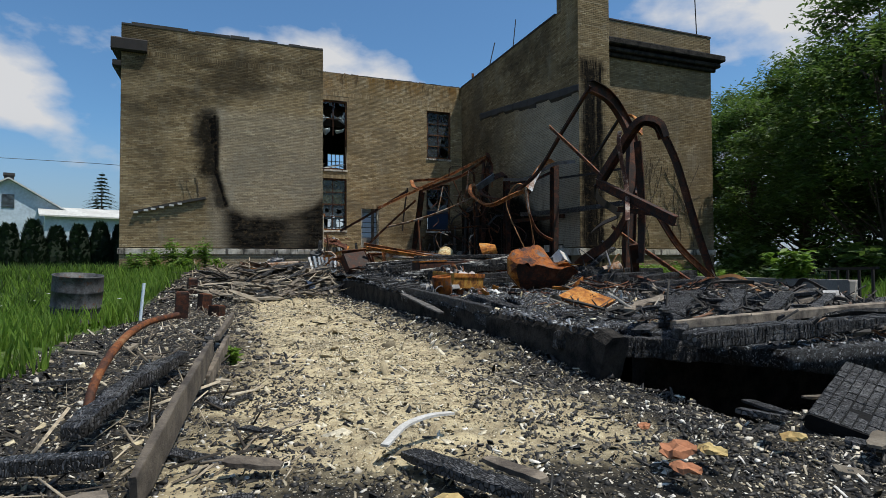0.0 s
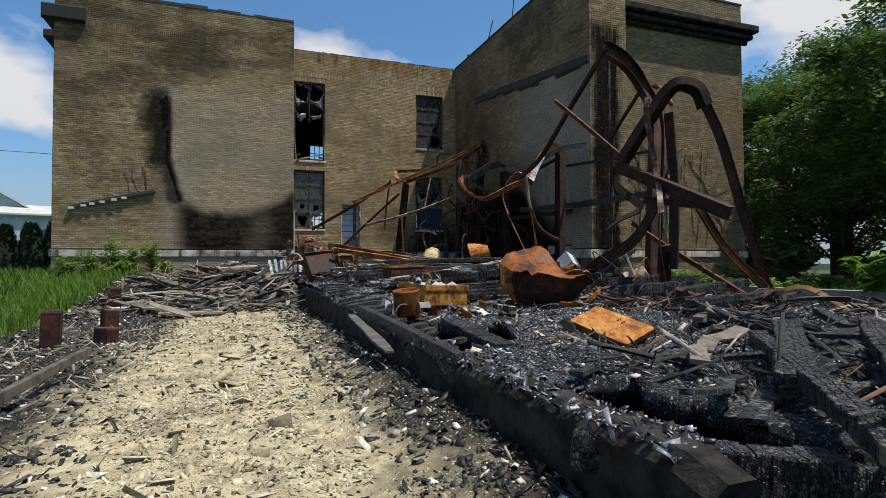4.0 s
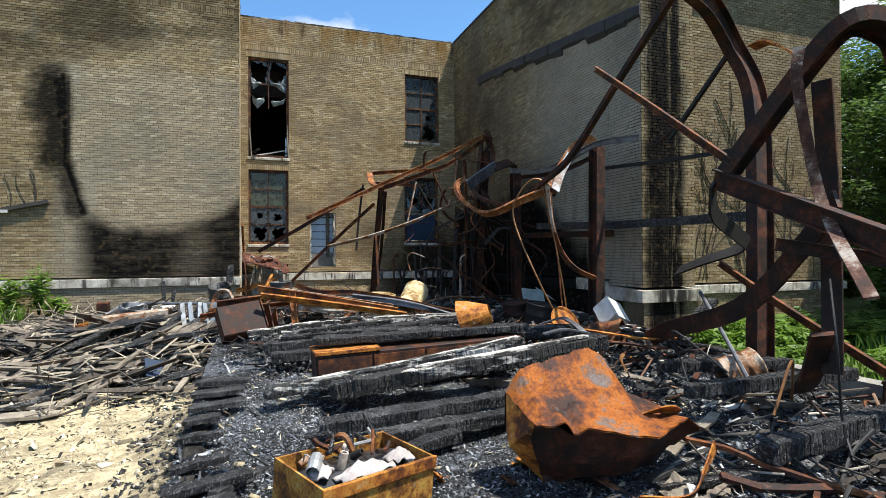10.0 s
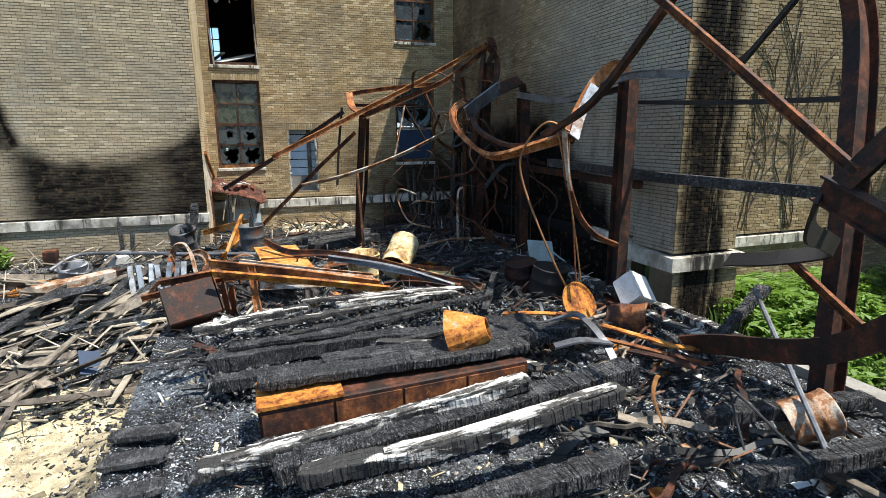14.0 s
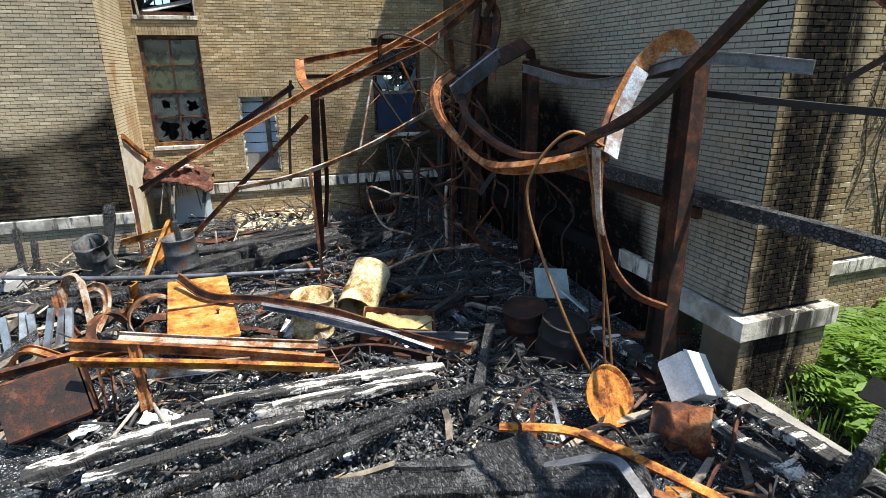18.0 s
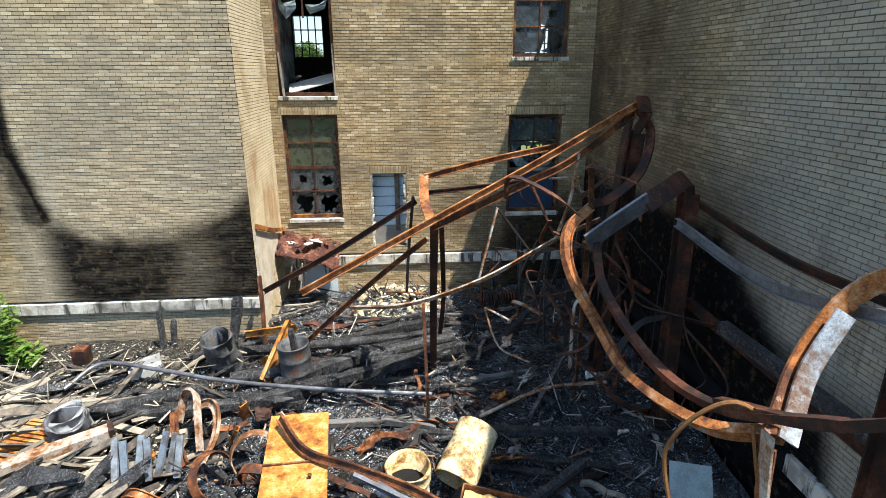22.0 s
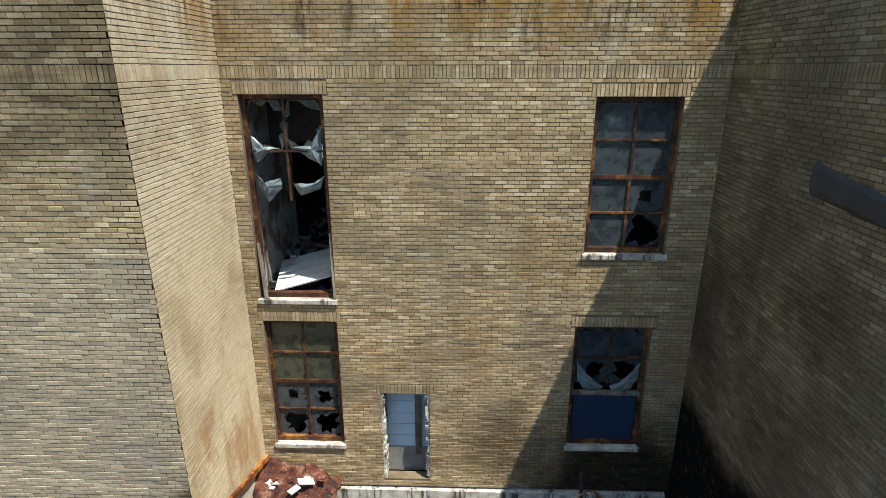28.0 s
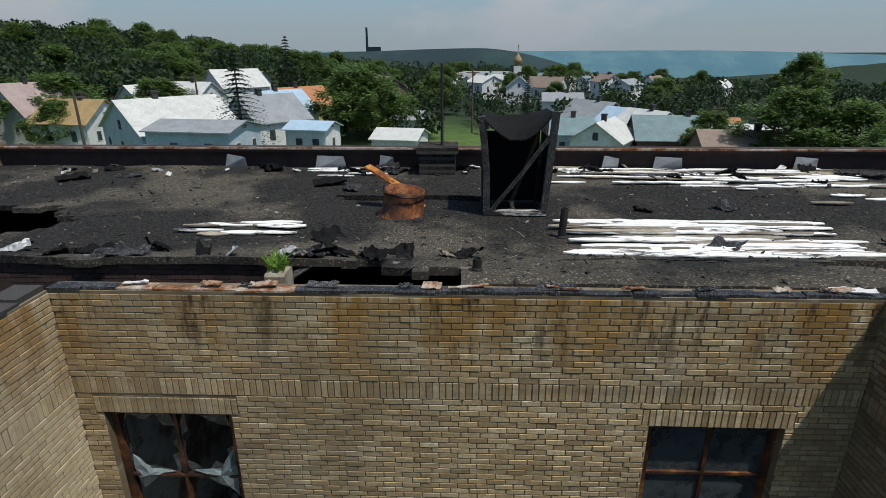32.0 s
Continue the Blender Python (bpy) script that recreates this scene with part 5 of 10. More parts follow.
for pts in ([(9.9, 4.75), (10.02, 4.55), (10.3, 4.28), (10.45, 4.2), (10.4, 4.12), (10.05, 4.16), (9.93, 4.35)], [(11.08, 4.75), (10.95, 4.5), (10.7, 4.28), (10.55, 4.2), (10.62, 4.1), (10.95, 4.16), (11.06, 4.4)]):
    part("torn_sheet", rag(pts, BACK_Y + 0.1, r), "torn_plastic", w4, "torn hanging plastic sheet")
m = Mesh()
m.box(9.9, 11.08, BACK_Y + 0.1, BACK_Y + 0.13, 3.03, 4.02)
part("board", m, "blue_board", w4, "dark blue plywood board")
m = Mesh()
m.box(9.86, 11.12, BACK_Y + 0.07, BACK_Y + 0.135, 4.024, 4.11)
part("meeting_rail", m, "grey_wood", w4)

# doorway: what stands behind the broken opening
sid = thing("siding_wall", "pale blue clapboard siding behind a broken doorway", "siding")
for i in range(7):
    m = Mesh()
    z = 2.55 + i * 0.27
    m.add([(6.0, BACK_Y + 0.38, z), (7.4, BACK_Y + 0.38, z), (7.4, BACK_Y + 0.405, z + 0.243), (6.0, BACK_Y + 0.405, z + 0.243), (6.0, BACK_Y + 0.44, z), (7.4, BACK_Y + 0.44, z), (7.4, BACK_Y + 0.44, z + 0.243), (6.0, BACK_Y + 0.44, z + 0.243)],
          [(0, 1, 2, 3), (5, 4, 7, 6), (0, 4, 5, 1), (3, 2, 6, 7), (0, 3, 7, 4), (1, 5, 6, 2)])
    part("clapboard", m, "siding_blue", sid)
# Dark backing added so the gaps between boards show as dark lines.
m = Mesh()
m.box(6.0, 7.4, BACK_Y + 0.45, BACK_Y + 0.47, 2.55, 4.5)
part("sheathing", m, "soot_black", sid, "dark backing added behind the gaps")
m = Mesh()
m.box(6.82, 6.95, BACK_Y + 0.3, BACK_Y + 0.375, 2.4, 4.4)
part("post", m, "grey_wood", sid, "weathered wooden post")
m = Mesh()
m.box(6.0, 7.4, BACK_Y + 0.37, BACK_Y + 0.6, 1.955, 2.545)
part("plinth", m, "concrete", sid)
m = Mesh()
for side, x in ((0, 6.19), (1, 7.13)):
    for i in range(28):
        z = 2.05 + i * 0.0705
        d = rng.uniform(0.02, 0.09)
        m.box(x - 0.02 if side == 0 else x - d, x + d if side == 0 else x + 0.02, BACK_Y + 0.01, BACK_Y + 0.3, z, z + 0.062)
tagged(part("trim_doorway", m, "stone_band"), "broken pale brick ends round the doorway", "trim", kind="structure")

# inside: leaning ceiling panel, debris on the upper floor
pan = thing("ceiling_panel", "fallen white ceiling panel lying behind the window", "panel", at=pose(4.84, BACK_Y + 0.55, 6.24, 9, -14, 8))
for i in range(4):
    m = Mesh()
    m.box(-0.62, 0.6, -0.3 + i * 0.3, -0.012 + i * 0.3, -0.012, 0.012)
    part("plank", m, "white_paint", pan)
m = Mesh()
for i in range(900):
    x, y = rng.uniform(3.4, 8.2), BACK_Y + rng.uniform(0.4, 8.0)
    s = rng.uniform(0.03, 0.16)
    m.box(-s, s, -s * rng.uniform(0.2, 0.9), s * 0.4, -0.02, 0.02 + s * 0.3, pose(x, y, 5.9 + rng.uniform(0, 0.25) * fade(y, 28, 31), rng.uniform(-40, 40), rng.uniform(-40, 40), rng.uniform(0, 360)))
tagged(part("floor_rubble", m, "rubble_mixed"), "plaster and lath rubble on the upper floor", "rubble", kind="stuff")
for i in range(7):
    m = Mesh()
    m.box(-0.6, 0.6, -0.05, 0.05, -0.02, 0.02)
    tagged(part("fallen_lath", m, "grey_wood", at=pose(4.2 + i * 0.55, BACK_Y + 1.5 + 0.5 * (i % 3), 6.35, 0, rng.uniform(-35, 35), rng.uniform(0, 180))), "charred lath fallen across the upper floor", "lath", "fallen laths")

# Black sheet added to keep daylight from showing through the roof hole.
m = Mesh()
m.box(LEFT_X0 + 0.35, FACE_X1 - 0.35, BACK_Y + 0.3, FAR_Y - 0.32, 9.62, 9.75)
tagged(part("ceiling_attic", m, "soot_black"), "black sheet added under the broken roof edge", "ceiling", kind="structure")
bk = thing("loose_block", "pale stone block with a tuft of grass behind the wall top", "block", at=pose(5.72, 29.25, 9.76))
m = Mesh()
m.box(-0.12, 0.12, -0.15, 0.15, 0.0, 0.98, cut=0.03)
part("stone", m, "bare_board", bk)
m = Mesh()
for i in range(60):
    a, q = rng.uniform(0, 6.28), rng.uniform(0.05, 0.2)
    p = Vector((rng.uniform(-0.1, 0.1), rng.uniform(-0.12, 0.12), 0.98))
    m.add([p, p + Vector((0.02, 0, 0.08)), p + Vector((q * math.cos(a), q * math.sin(a), rng.uniform(0.1, 0.24))), p + Vector((-0.02, 0, 0.08))], [(0, 1, 2, 3)])
tagged(part("grass_tuft", m, "leaf_bright", bk), kind="stuff")
for i in range(26):
    x, y = rng.uniform(-1.0, 7.7), rng.uniform(28.5, 29.5)
    m = Mesh()
    l = rng.uniform(0.15, 0.6)
    m.box(-l, l, -0.05, 0.05, -0.02, 0.02, cut=0.006)
    tagged(part("attic_scrap", m, rng.choice(("char_wood", "char_wood", "char_wood", "rust_dark", "bare_board")), at=pose(x, y, 9.95 + rng.uniform(0, 0.5), rng.uniform(-40, 40), rng.uniform(-50, 50), rng.uniform(0, 180))), "charred lath fallen below the roof edge", "lath", "laths under the roof edge")

# ---- roof: coping, broken boards, hatch, vents ----
m, pale = Mesh(), Mesh()
x = LEFT_X1
while x < RIGHT_X - 0.05:
    w = rng.uniform(0.2, 0.6)
    tgt = pale if 4.35 < x < 5.7 else m
    tgt.box(x, min(x + w, RIGHT_X) - 0.004, BACK_Y + rng.uniform(-0.012, 0.02), BACK_Y + rng.uniform(0.1, 0.15), TOP + 0.002, TOP + rng.uniform(0.02, 0.045))
    x += w
tagged(part("trim_coping_back", m, "char_wood"), "charred coping on the back wall", "coping", kind="structure")
tagged(part("trim_coping_pale", pale, "rust_pale"), "pale peeled stretch of coping", "coping", kind="structure")
m = Mesh()
x = LEFT_X0
while x < LEFT_X1 - 0.02:
    w = rng.uniform(0.25, 1.1)
    m.box(x, min(x + w, LEFT_X1) - 0.005, LEFT_Y - 0.02, LEFT_Y + 0.35, TOP + 0.022, TOP + 0.06 + rng.choice((0.0, 0.03, 0.07, 0.1)) * (0.6 + 0.4 * (x < 0)))
    x += w
y = LEFT_Y + 0.36
while y < BACK_Y - 0.05:
    w = rng.uniform(0.15, 0.5)
    m.box(LEFT_X1 - rng.uniform(0.2, 0.33), LEFT_X1 + rng.uniform(-0.03, 0.015), y, min(y + w, BACK_Y) - 0.006, TOP + 0.002, TOP + rng.uniform(0.015, 0.06))
    y += w
tagged(part("trim_coping_left", m, "mortar_dark"), "uneven burnt coping", "coping", kind="structure")
m = Mesh()
m.box(RIGHT_X - 0.03, RIGHT_X + 0.33, FACE_Y + 0.4, BACK_Y, TOP + 0.002, TOP + 0.07, cut=0.01)
m.box(PIL_X, FACE_X1 + 0.03, FACE_Y - 0.03, FACE_Y + 0.33, TOP + 0.002, TOP + 0.08, cut=0.01)
tagged(part("trim_coping_right", m, "black_steel"), "dark metal coping", "coping", kind="structure")
m = Mesh()
m.box(LEFT_X1 - 2.5, 5.6, 29.62, 29.82, 8.6, 10.7)
tagged(part("wall_attic", m, "mortar_dark"), "sooty inner brick wall below the broken roof edge", "wall", kind="structure")
tiles = Mesh()
for j in range(18):
    for i in range(20):
        a = LEFT_X1 - 2.4 + i * 0.203 + 0.1 * (j % 2)
        if a + 0.193 < 5.6:
            tiles.box(a, a + 0.193, 29.602, 29.622, 9.44 + j * 0.0677, 9.498 + j * 0.0677)
tagged(part("wall_attic_bricks", tiles, "attic_brick"), "sooty red bricks", "wall", kind="structure")

for (x0, x1, y0, y1, n, lo, hi, grp) in ((9.75, 13.6, 30.3, 32.35, 60, 0.7, 3.0, "bare roof boards"), (10.0, 16.6, 34.9, 36.9, 52, 0.6, 3.0, "bare roof boards"), (3.5, 5.4, 31.4, 32.2, 12, 0.3, 1.0, "splintered roof boards"), (4.3, 5.8, 35.6, 36.8, 9, 0.3, 1.2, "splintered roof boards"), (13.6, 18.0, 33.0, 36.0, 18, 0.3, 1.6, "splintered roof boards")):
    for i in range(n):
        m = Mesh()
        l, w = rng.uniform(lo, hi), rng.uniform(0.06, 0.115)
        cx, cy = rng.uniform(x0, x1), y0 + (y1 - y0) * (int(rng.random() * 14) + 0.5) / 14
        a0, a1 = max(cx - l / 2, x0 - rng.uniform(0, 0.5)), min(cx + l / 2, x1 + rng.uniform(0, 0.6))
        if a1 - a0 < 0.15:
            continue
        q = max(3, int((a1 - a0) / 0.22))
        path = [(a0 + (a1 - a0) * k / q, 0, 0.012 * noise.noise((k * 0.9, i, 0))) for k in range(q + 1)]
        m.sweep(path, flat_ring(2, 2), scales=[(w * rng.uniform(0.6, 1.0) * (0.35 if k in (0, q) else 1), 0.009) for k in range(q + 1)])
        tagged(part("roof_board", m, rng.choice(("peeled_board", "peeled_board", "peeled_board", "bare_board")), at=pose(0, cy, roof_z((a0 + a1) / 2, cy) + 0.02 + rng.uniform(0, 0.03), rng.uniform(-3, 3), 0, 0) @ pose(0, 0, 0, 0, 0, 0)), "weathered bare wooden roof board, tar peeled off", "board", grp)
for x, y, w in ((2.2, 36.82, 0.3), (4.6, 36.8, 0.4), (6.0, 36.82, 0.2), (11.5, 36.82, 0.2), (12.9, 36.8, 0.35), (16.2, 36.82, 0.3), (3.2, 29.7, 0.2)):
    m = Mesh()
    m.add([(-w, 0, 0), (w, 0, 0.02), (w * 0.9, -0.05, 0.3), (-w * 0.8, 0.04, 0.33), (-w, 0.01, 0), (w, 0.01, 0.02), (w * 0.9, -0.04, 0.3), (-w * 0.8, 0.05, 0.33)], [(0, 1, 2, 3), (7, 6, 5, 4), (0, 4, 5, 1), (2, 6, 7, 3), (1, 5, 6, 2), (3, 7, 4, 0)])
    tagged(part("flashing_scrap", m, "grey_metal", at=pose(x, y, 10.4, 0, rng.uniform(-6, 6), rng.uniform(-8, 8))), "torn piece of pale metal flashing on the roof", "flashing", "flashing scraps")

hat = thing("roof_hatch", "burnt open roof hatch of charred posts and sagging tar paper", "hatch", at=pose(8.82, 32.75, 10.42))
for (x, y), top in (((-0.5, 0), (-0.62, -0.05, 1.72)), ((0.5, 0), (0.62, -0.05, 1.8)), ((-0.5, 0.9), (-0.55, 0.9, 1.6)), ((0.5, 0.9), (0.6, 0.95, 1.65))):
    m = Mesh()
    m.sweep(smooth_path([(x, y, 0), (x * 1.08 + 0.02, y, 0.8), top], 4), [(-0.06, -0.05), (0.06, -0.05), (0.06, 0.05), (-0.06, 0.05)], up=(0, 1, 0))
    part("post", m, "char_wood", hat)
m = Mesh()
m.box(-0.55, 0.55, -0.06, 0.06, 0.0, 0.09)
part("sill", m, "ash_wood", hat, "ash-white charred sill")
m = Mesh()
m.sweep([(-0.42, -0.03, 0.08), (0.1, -0.02, 0.75), (0.52, -0.04, 1.35)], [(-0.035, -0.03), (0.035, -0.03), (0.035, 0.03), (-0.035, 0.03)])
part("brace", m, "char_wood", hat)
m = Mesh()
nn = 9
vs = []
for j in range(5):
    for i in range(nn):
        u, v = i / (nn - 1), j / 4
        sag = 0.42 * math.sin(math.pi * u) * (1 - 0.5 * v) + 0.05 * noise.noise((u * 5, v * 5, 2))
        vs.append((-0.6 + 1.2 * u, -0.05 + 0.98 * v, 1.7 - sag * (1 - v * 0.5) + 0.06 * u))
fs = [(j * nn + i, j * nn + i + 1, (j + 1) * nn + i + 1, (j + 1) * nn + i) for j in range(4) for i in range(nn - 1)]
m.add(vs, fs), m.add([(a, b, c - 0.02) for a, b, c in vs], [f[::-1] for f in fs])
part("cover", m, "soot_black", hat, "sagging black tar paper")
for x0, y0, x1, y1 in ((-0.56, 0.05, -0.54, 0.88), (0.54, 0.05, 0.56, 0.88), (-0.5, 0.92, 0.5, 0.94)):
    m = Mesh()
    m.box(x0, x1, y0, y1, 0.02, 1.35)
    part("side_panel", m, "soot_black", hat)


def roof_vent(x, y, r0, h, label):
    v = thing("roof_vent", label, "vent", at=pose(x, y, roof_z(x, y) - 0.02, 4, 5, 30))
    m = Mesh()
    m.lathe([(r0 * 1.12, 0.0), (r0 * 1.1, 0.03), (r0, 0.06), (r0 * 0.93, h * 0.8), (r0 * 0.95, h), (r0 * 0.86, h), (r0 * 0.84, 0.1)], wobble_by=0.03)
    part("duct", m, "rust_mid", v, smooth=True)
    m = Mesh()
    m.lathe([(r0 * 1.02, h * 0.86), (r0 * 1.04, h * 0.9), (r0 * 1.02, h * 0.94)], wobble_by=0.03)
    part("rim", m, "rust_dark", v)
    return v


rv = roof_vent(6.82, 32.7, 0.38, 0.5, "rusty round roof vent without its cap")
m = Mesh()
m.sweep([(0.45, 0.1, 0.1), (0.1, 0.5, 0.42), (-0.35, 0.95, 0.68)], [(-0.12, -0.015), (0.12, -0.015), (0.12, 0.015), (-0.12, 0.015)])
part("bent_strip", m, "rust_orange", rv, "bent orange rusty strip")
roof_vent(0.9, 29.5, 0.2, 0.55, "small rusty roof vent near the broken edge")
for x, y, h, r0 in ((9.45, 31.55, 0.5, 0.06), (8.05, 28.9, 0.16, 0.05)):
    m = Mesh()
    m.lathe([(r0 * 1.3, 0), (r0 * 1.2, 0.04), (r0, 0.06), (r0, h), (r0 * 0.8, h), (r0 * 0.8, 0.1)])
    tagged(part("vent_pipe", m, "black_steel", at=pose(x, y, roof_z(x, y) - 0.02, 0, 3, 0)), "short dark vent pipe standing on the roof", "pipe", "vent pipes")
ch = thing("roof_chimney", "low brick chimney by the north parapet with a mast", "chimney", at=pose(7.3, 36.4, 10.4))
for j in range(9):
    m = Mesh()
    w = 0.42 + (0.06 if j > 6 else 0)
    m.box(-w, w, -w, w, j * 0.075, j * 0.075 + 0.068)
    part("course", m, "mortar_dark" if j % 2 else "concrete_sooty", ch)
m = Mesh()
m.tube([(0.1, 0, 0.6), (0.1, 0, 2.5)], 0.035)
part("mast", m, "black_steel", ch)
flag = thing("roof_bracket", "rusty bent sheet with a leaning rod at the roof edge", "bracket", at=pose(13.7, 28.9, 10.45))
m = Mesh()
m.sweep(smooth_path([(-0.75, 0, 1.75), (-0.65, 0, 1.2), (-0.25, 0, 0.5), (0.35, 0.1, -0.02)], 4), [(-0.2, -0.01), (0.2, -0.01), (0.2, 0.01), (-0.2, 0.01)], scales=[(0.3 + 0.08 * i, 1) for i in range(13)], up=(0, 1, 0))
part("sheet", m, "rust_mid", flag)
m = Mesh()
m.tube([(-0.15, 0.05, 0.0), (0.45, 0.1, 2.6), (0.75, 0.1, 3.8)], 0.03)
part("rod", m, "black_steel", flag)
for x, y, tip in ((11.98, 22.2, (12.15, 22.2, 12.4)), (19.0, 18.3, (18.9, 18.3, 13.4))):
    m = Mesh()
    m.tube([(x, y, TOP), tip], 0.022)
    tagged(part("lightning_rod", m, "black_steel"), "thin dark rod on the wall top", "rod", "roof rods")

# remains of a lower roof line on the walls
fl = thing("roof_flashing", "ragged strip of tar flashing remaining on brick", "flashing")
y = 25.6
while y > 17.0:
    w = rng.uniform(0.35, 0.8)
    y1 = max(y - w, 16.95)
    za, zb = 7.6 + 0.132 * (y - 17), 7.6 + 0.132 * (y1 - 17)
    h0, d = rng.uniform(0.12, 0.3), rng.uniform(0.05, 0.11)
    m = Mesh()
    m.add([(RIGHT_X - 0.012, y, za - h0), (RIGHT_X - d, y, za - h0 * 0.6), (RIGHT_X - d, y, za + 0.1), (RIGHT_X - 0.012, y, za + 0.16), (RIGHT_X - 0.012, y1, zb - h0 * rng.uniform(0.6, 1.2)), (RIGHT_X - d, y1, zb - h0 * 0.5), (RIGHT_X - d * 0.9, y1, zb + 0.1), (RIGHT_X - 0.012, y1, zb + 0.15)],
          [(0, 1, 5, 4), (1, 2, 6, 5), (2, 3, 7, 6), (3, 2, 1, 0), (4, 5, 6, 7)])
    part("strip", m, "mortar_dark", fl)
    y = y1
led = thing("wall_ledge", "sloping broken ledge on the wall with white brackets", "ledge")
m = Mesh()
m.sweep([(-3.75, LEFT_Y - 0.06, 3.32), (-2.4, LEFT_Y - 0.07, 3.68), (-1.1, LEFT_Y - 0.06, 3.98)], [(-0.05, -0.05), (0.05, -0.05), (0.05, 0.05), (-0.05, 0.05)])
part("rail", m, "mortar_dark", led)
for i, u in enumerate((0.0, 0.14, 0.24, 0.36, 0.5, 0.62)):
    x, z = -3.7 + 2.6 * u, 3.3 + 0.65 * u
    m = Mesh()
    m.box(x - 0.08, x + 0.08, LEFT_Y - 0.14, LEFT_Y - 0.02, z - 0.05, z + 0.03)
    part("bracket", m, "bird_white", led, "white painted block")
for i in range(5):
    m = Mesh()
    x = rng.uniform(-2.2, -1.2)
    pts = [(x, LEFT_Y - 0.02, 3.9)]
    for k in range(5):
        pts.append((pts[-1][0] + rng.uniform(-0.12, 0.06), LEFT_Y - 0.02, pts[-1][2] + rng.uniform(0.08, 0.25)))
    m.tube(pts, 0.008, 5)
    tagged(part("dry_vine", m, "bark"), "dry vine clinging to the brick wall", "vine", "dry vines")

# collapsed canopy in the corner
can = thing("collapsed_canopy", "collapsed rusty red metal canopy over a basement door", "canopy")
m = Mesh()
nn = 22
vs = []
for j in range(15):
    for i in range(nn):
        u, v = i / (nn - 1), j / 14
        vs.append((3.86 + 1.5 * u + 0.1 * noise.noise((u * 3, v * 6, 8)), 28.0 - 1.05 * v, 2.62 - 0.42 * u - 0.3 * v + 0.2 * noise.noise((u * 4, v * 4, 6)) + 0.1 * noise.noise((u * 11, v * 9, 2))))
fs = [(j * nn + i, (j + 1) * nn + i, (j + 1) * nn + i + 1, j * nn + i + 1) for j in range(14) for i in range(nn - 1)]
m.add(vs, [f[::-1] for f in fs]), m.add([(a, b, c - 0.03) for a, b, c in vs], fs)
part("sheet", m, "rust_red", can, "crumpled dark red rusty sheet")
m = Mesh()
m.sweep([(3.88, 25.4, 3.42), (3.89, 26.6, 3.0), (3.9, 27.95, 2.64)], [(-0.015, -0.05), (0.05, -0.05), (0.05, 0.05), (-0.015, 0.05)])
part("flashing", m, "rust_orange", can, "orange rusty edge strip")
for i in range(14):
    m = Mesh()
    x, y = 3.95 + 1.4 * rng.random(), 26.9 + 1.0 * rng.random()
    l = rng.uniform(0.4, 1.3)
    m.sweep([(x, y, 2.3 - rng.uniform(0, 0.3)), (x + rng.uniform(-0.2, 0.2), y + rng.uniform(-0.3, 0.1), 2.2 - l)], flat_ring(rng.uniform(0.04, 0.1), 0.025))
    part("hanging_lath", m, rng.choice(("char_wood", "grey_wood", "bare_board")), can)
for i in range(12):
    m = Mesh()
    s = rng.uniform(0.05, 0.16)
    m.box(-s, s, -s * 0.6, s * 0.6, -0.01, 0.015)
    part("flake", m, "bird_white" if i % 2 else "rust_red", can, at=pose(4.1 + 1.3 * rng.random(), 27.1 + 0.7 * rng.random(), 2.42, rng.uniform(-25, 25), rng.uniform(-5, 35), rng.uniform(0, 180)))
m = Mesh()
edge_line = [(25.4, 3.36), (26.5, 2.96), (27.4, 2.7), (27.35, 2.45), (26.95, 2.36), (26.62, 1.98), (26.36, 1.6), (25.95, 1.25), (25.4, 0.95)]
ring = []
for (a, b), (c, d) in zip(edge_line, edge_line[1:] + edge_line[:1]):
    for q in (0.0, 0.25, 0.5, 0.75):
        ring.append((a + (c - a) * q + rng.uniform(-0.02, 0.02), b + (d - b) * q + rng.uniform(-0.03, 0.03)))
n = len(ring)
m.add([(3.87, a, b) for a, b in ring] + [(3.825, a, b) for a, b in ring], [tuple(range(n - 1, -1, -1)), tuple(range(n, 2 * n))] + [(i, (i + 1) % n, n + (i + 1) % n, n + i) for i in range(n)])
tagged(part("plaster_patch", m, "old_plaster"), "torn pale plaster clinging to the return wall", "plaster")
m = Mesh()
m.box(4.2, 5.2, BACK_Y - 0.03, BACK_Y - 0.012, 0.75, 2.0)
part("basement_door", m, "siding_blue", can, "grey blue basement door")


# ---- trees ----
def leaf_cloud(m, centre, radius, count, size, r, flat=0.75):
    cx, cy, cz = centre
    for _ in range(count):
        while True:
            d = Vector((r.uniform(-1, 1), r.uniform(-1, 1), r.uniform(-1, 1)))
            if 0.05 < d.length < 1:
                break
        d *= (0.55 + 0.45 * d.length) / max(d.length, 0.3) * d.length
        p = Vector((cx, cy, cz)) + Vector((d.x * radius, d.y * radius, d.z * radius * flat))
        s = size * r.uniform(0.6, 1.3)
        a, t = r.uniform(0, 6.283), r.uniform(-0.9, 0.9)
        u = Vector((math.cos(a), math.sin(a), t * 0.5)) * s
        w = Vector((-math.sin(a) * 0.5, math.cos(a) * 0.5, r.uniform(-0.5, 0.5))) * s
        m.add([p - u, p + w * 0.6, p + u, p - w * 0.6], [(0, 1, 2, 3)])


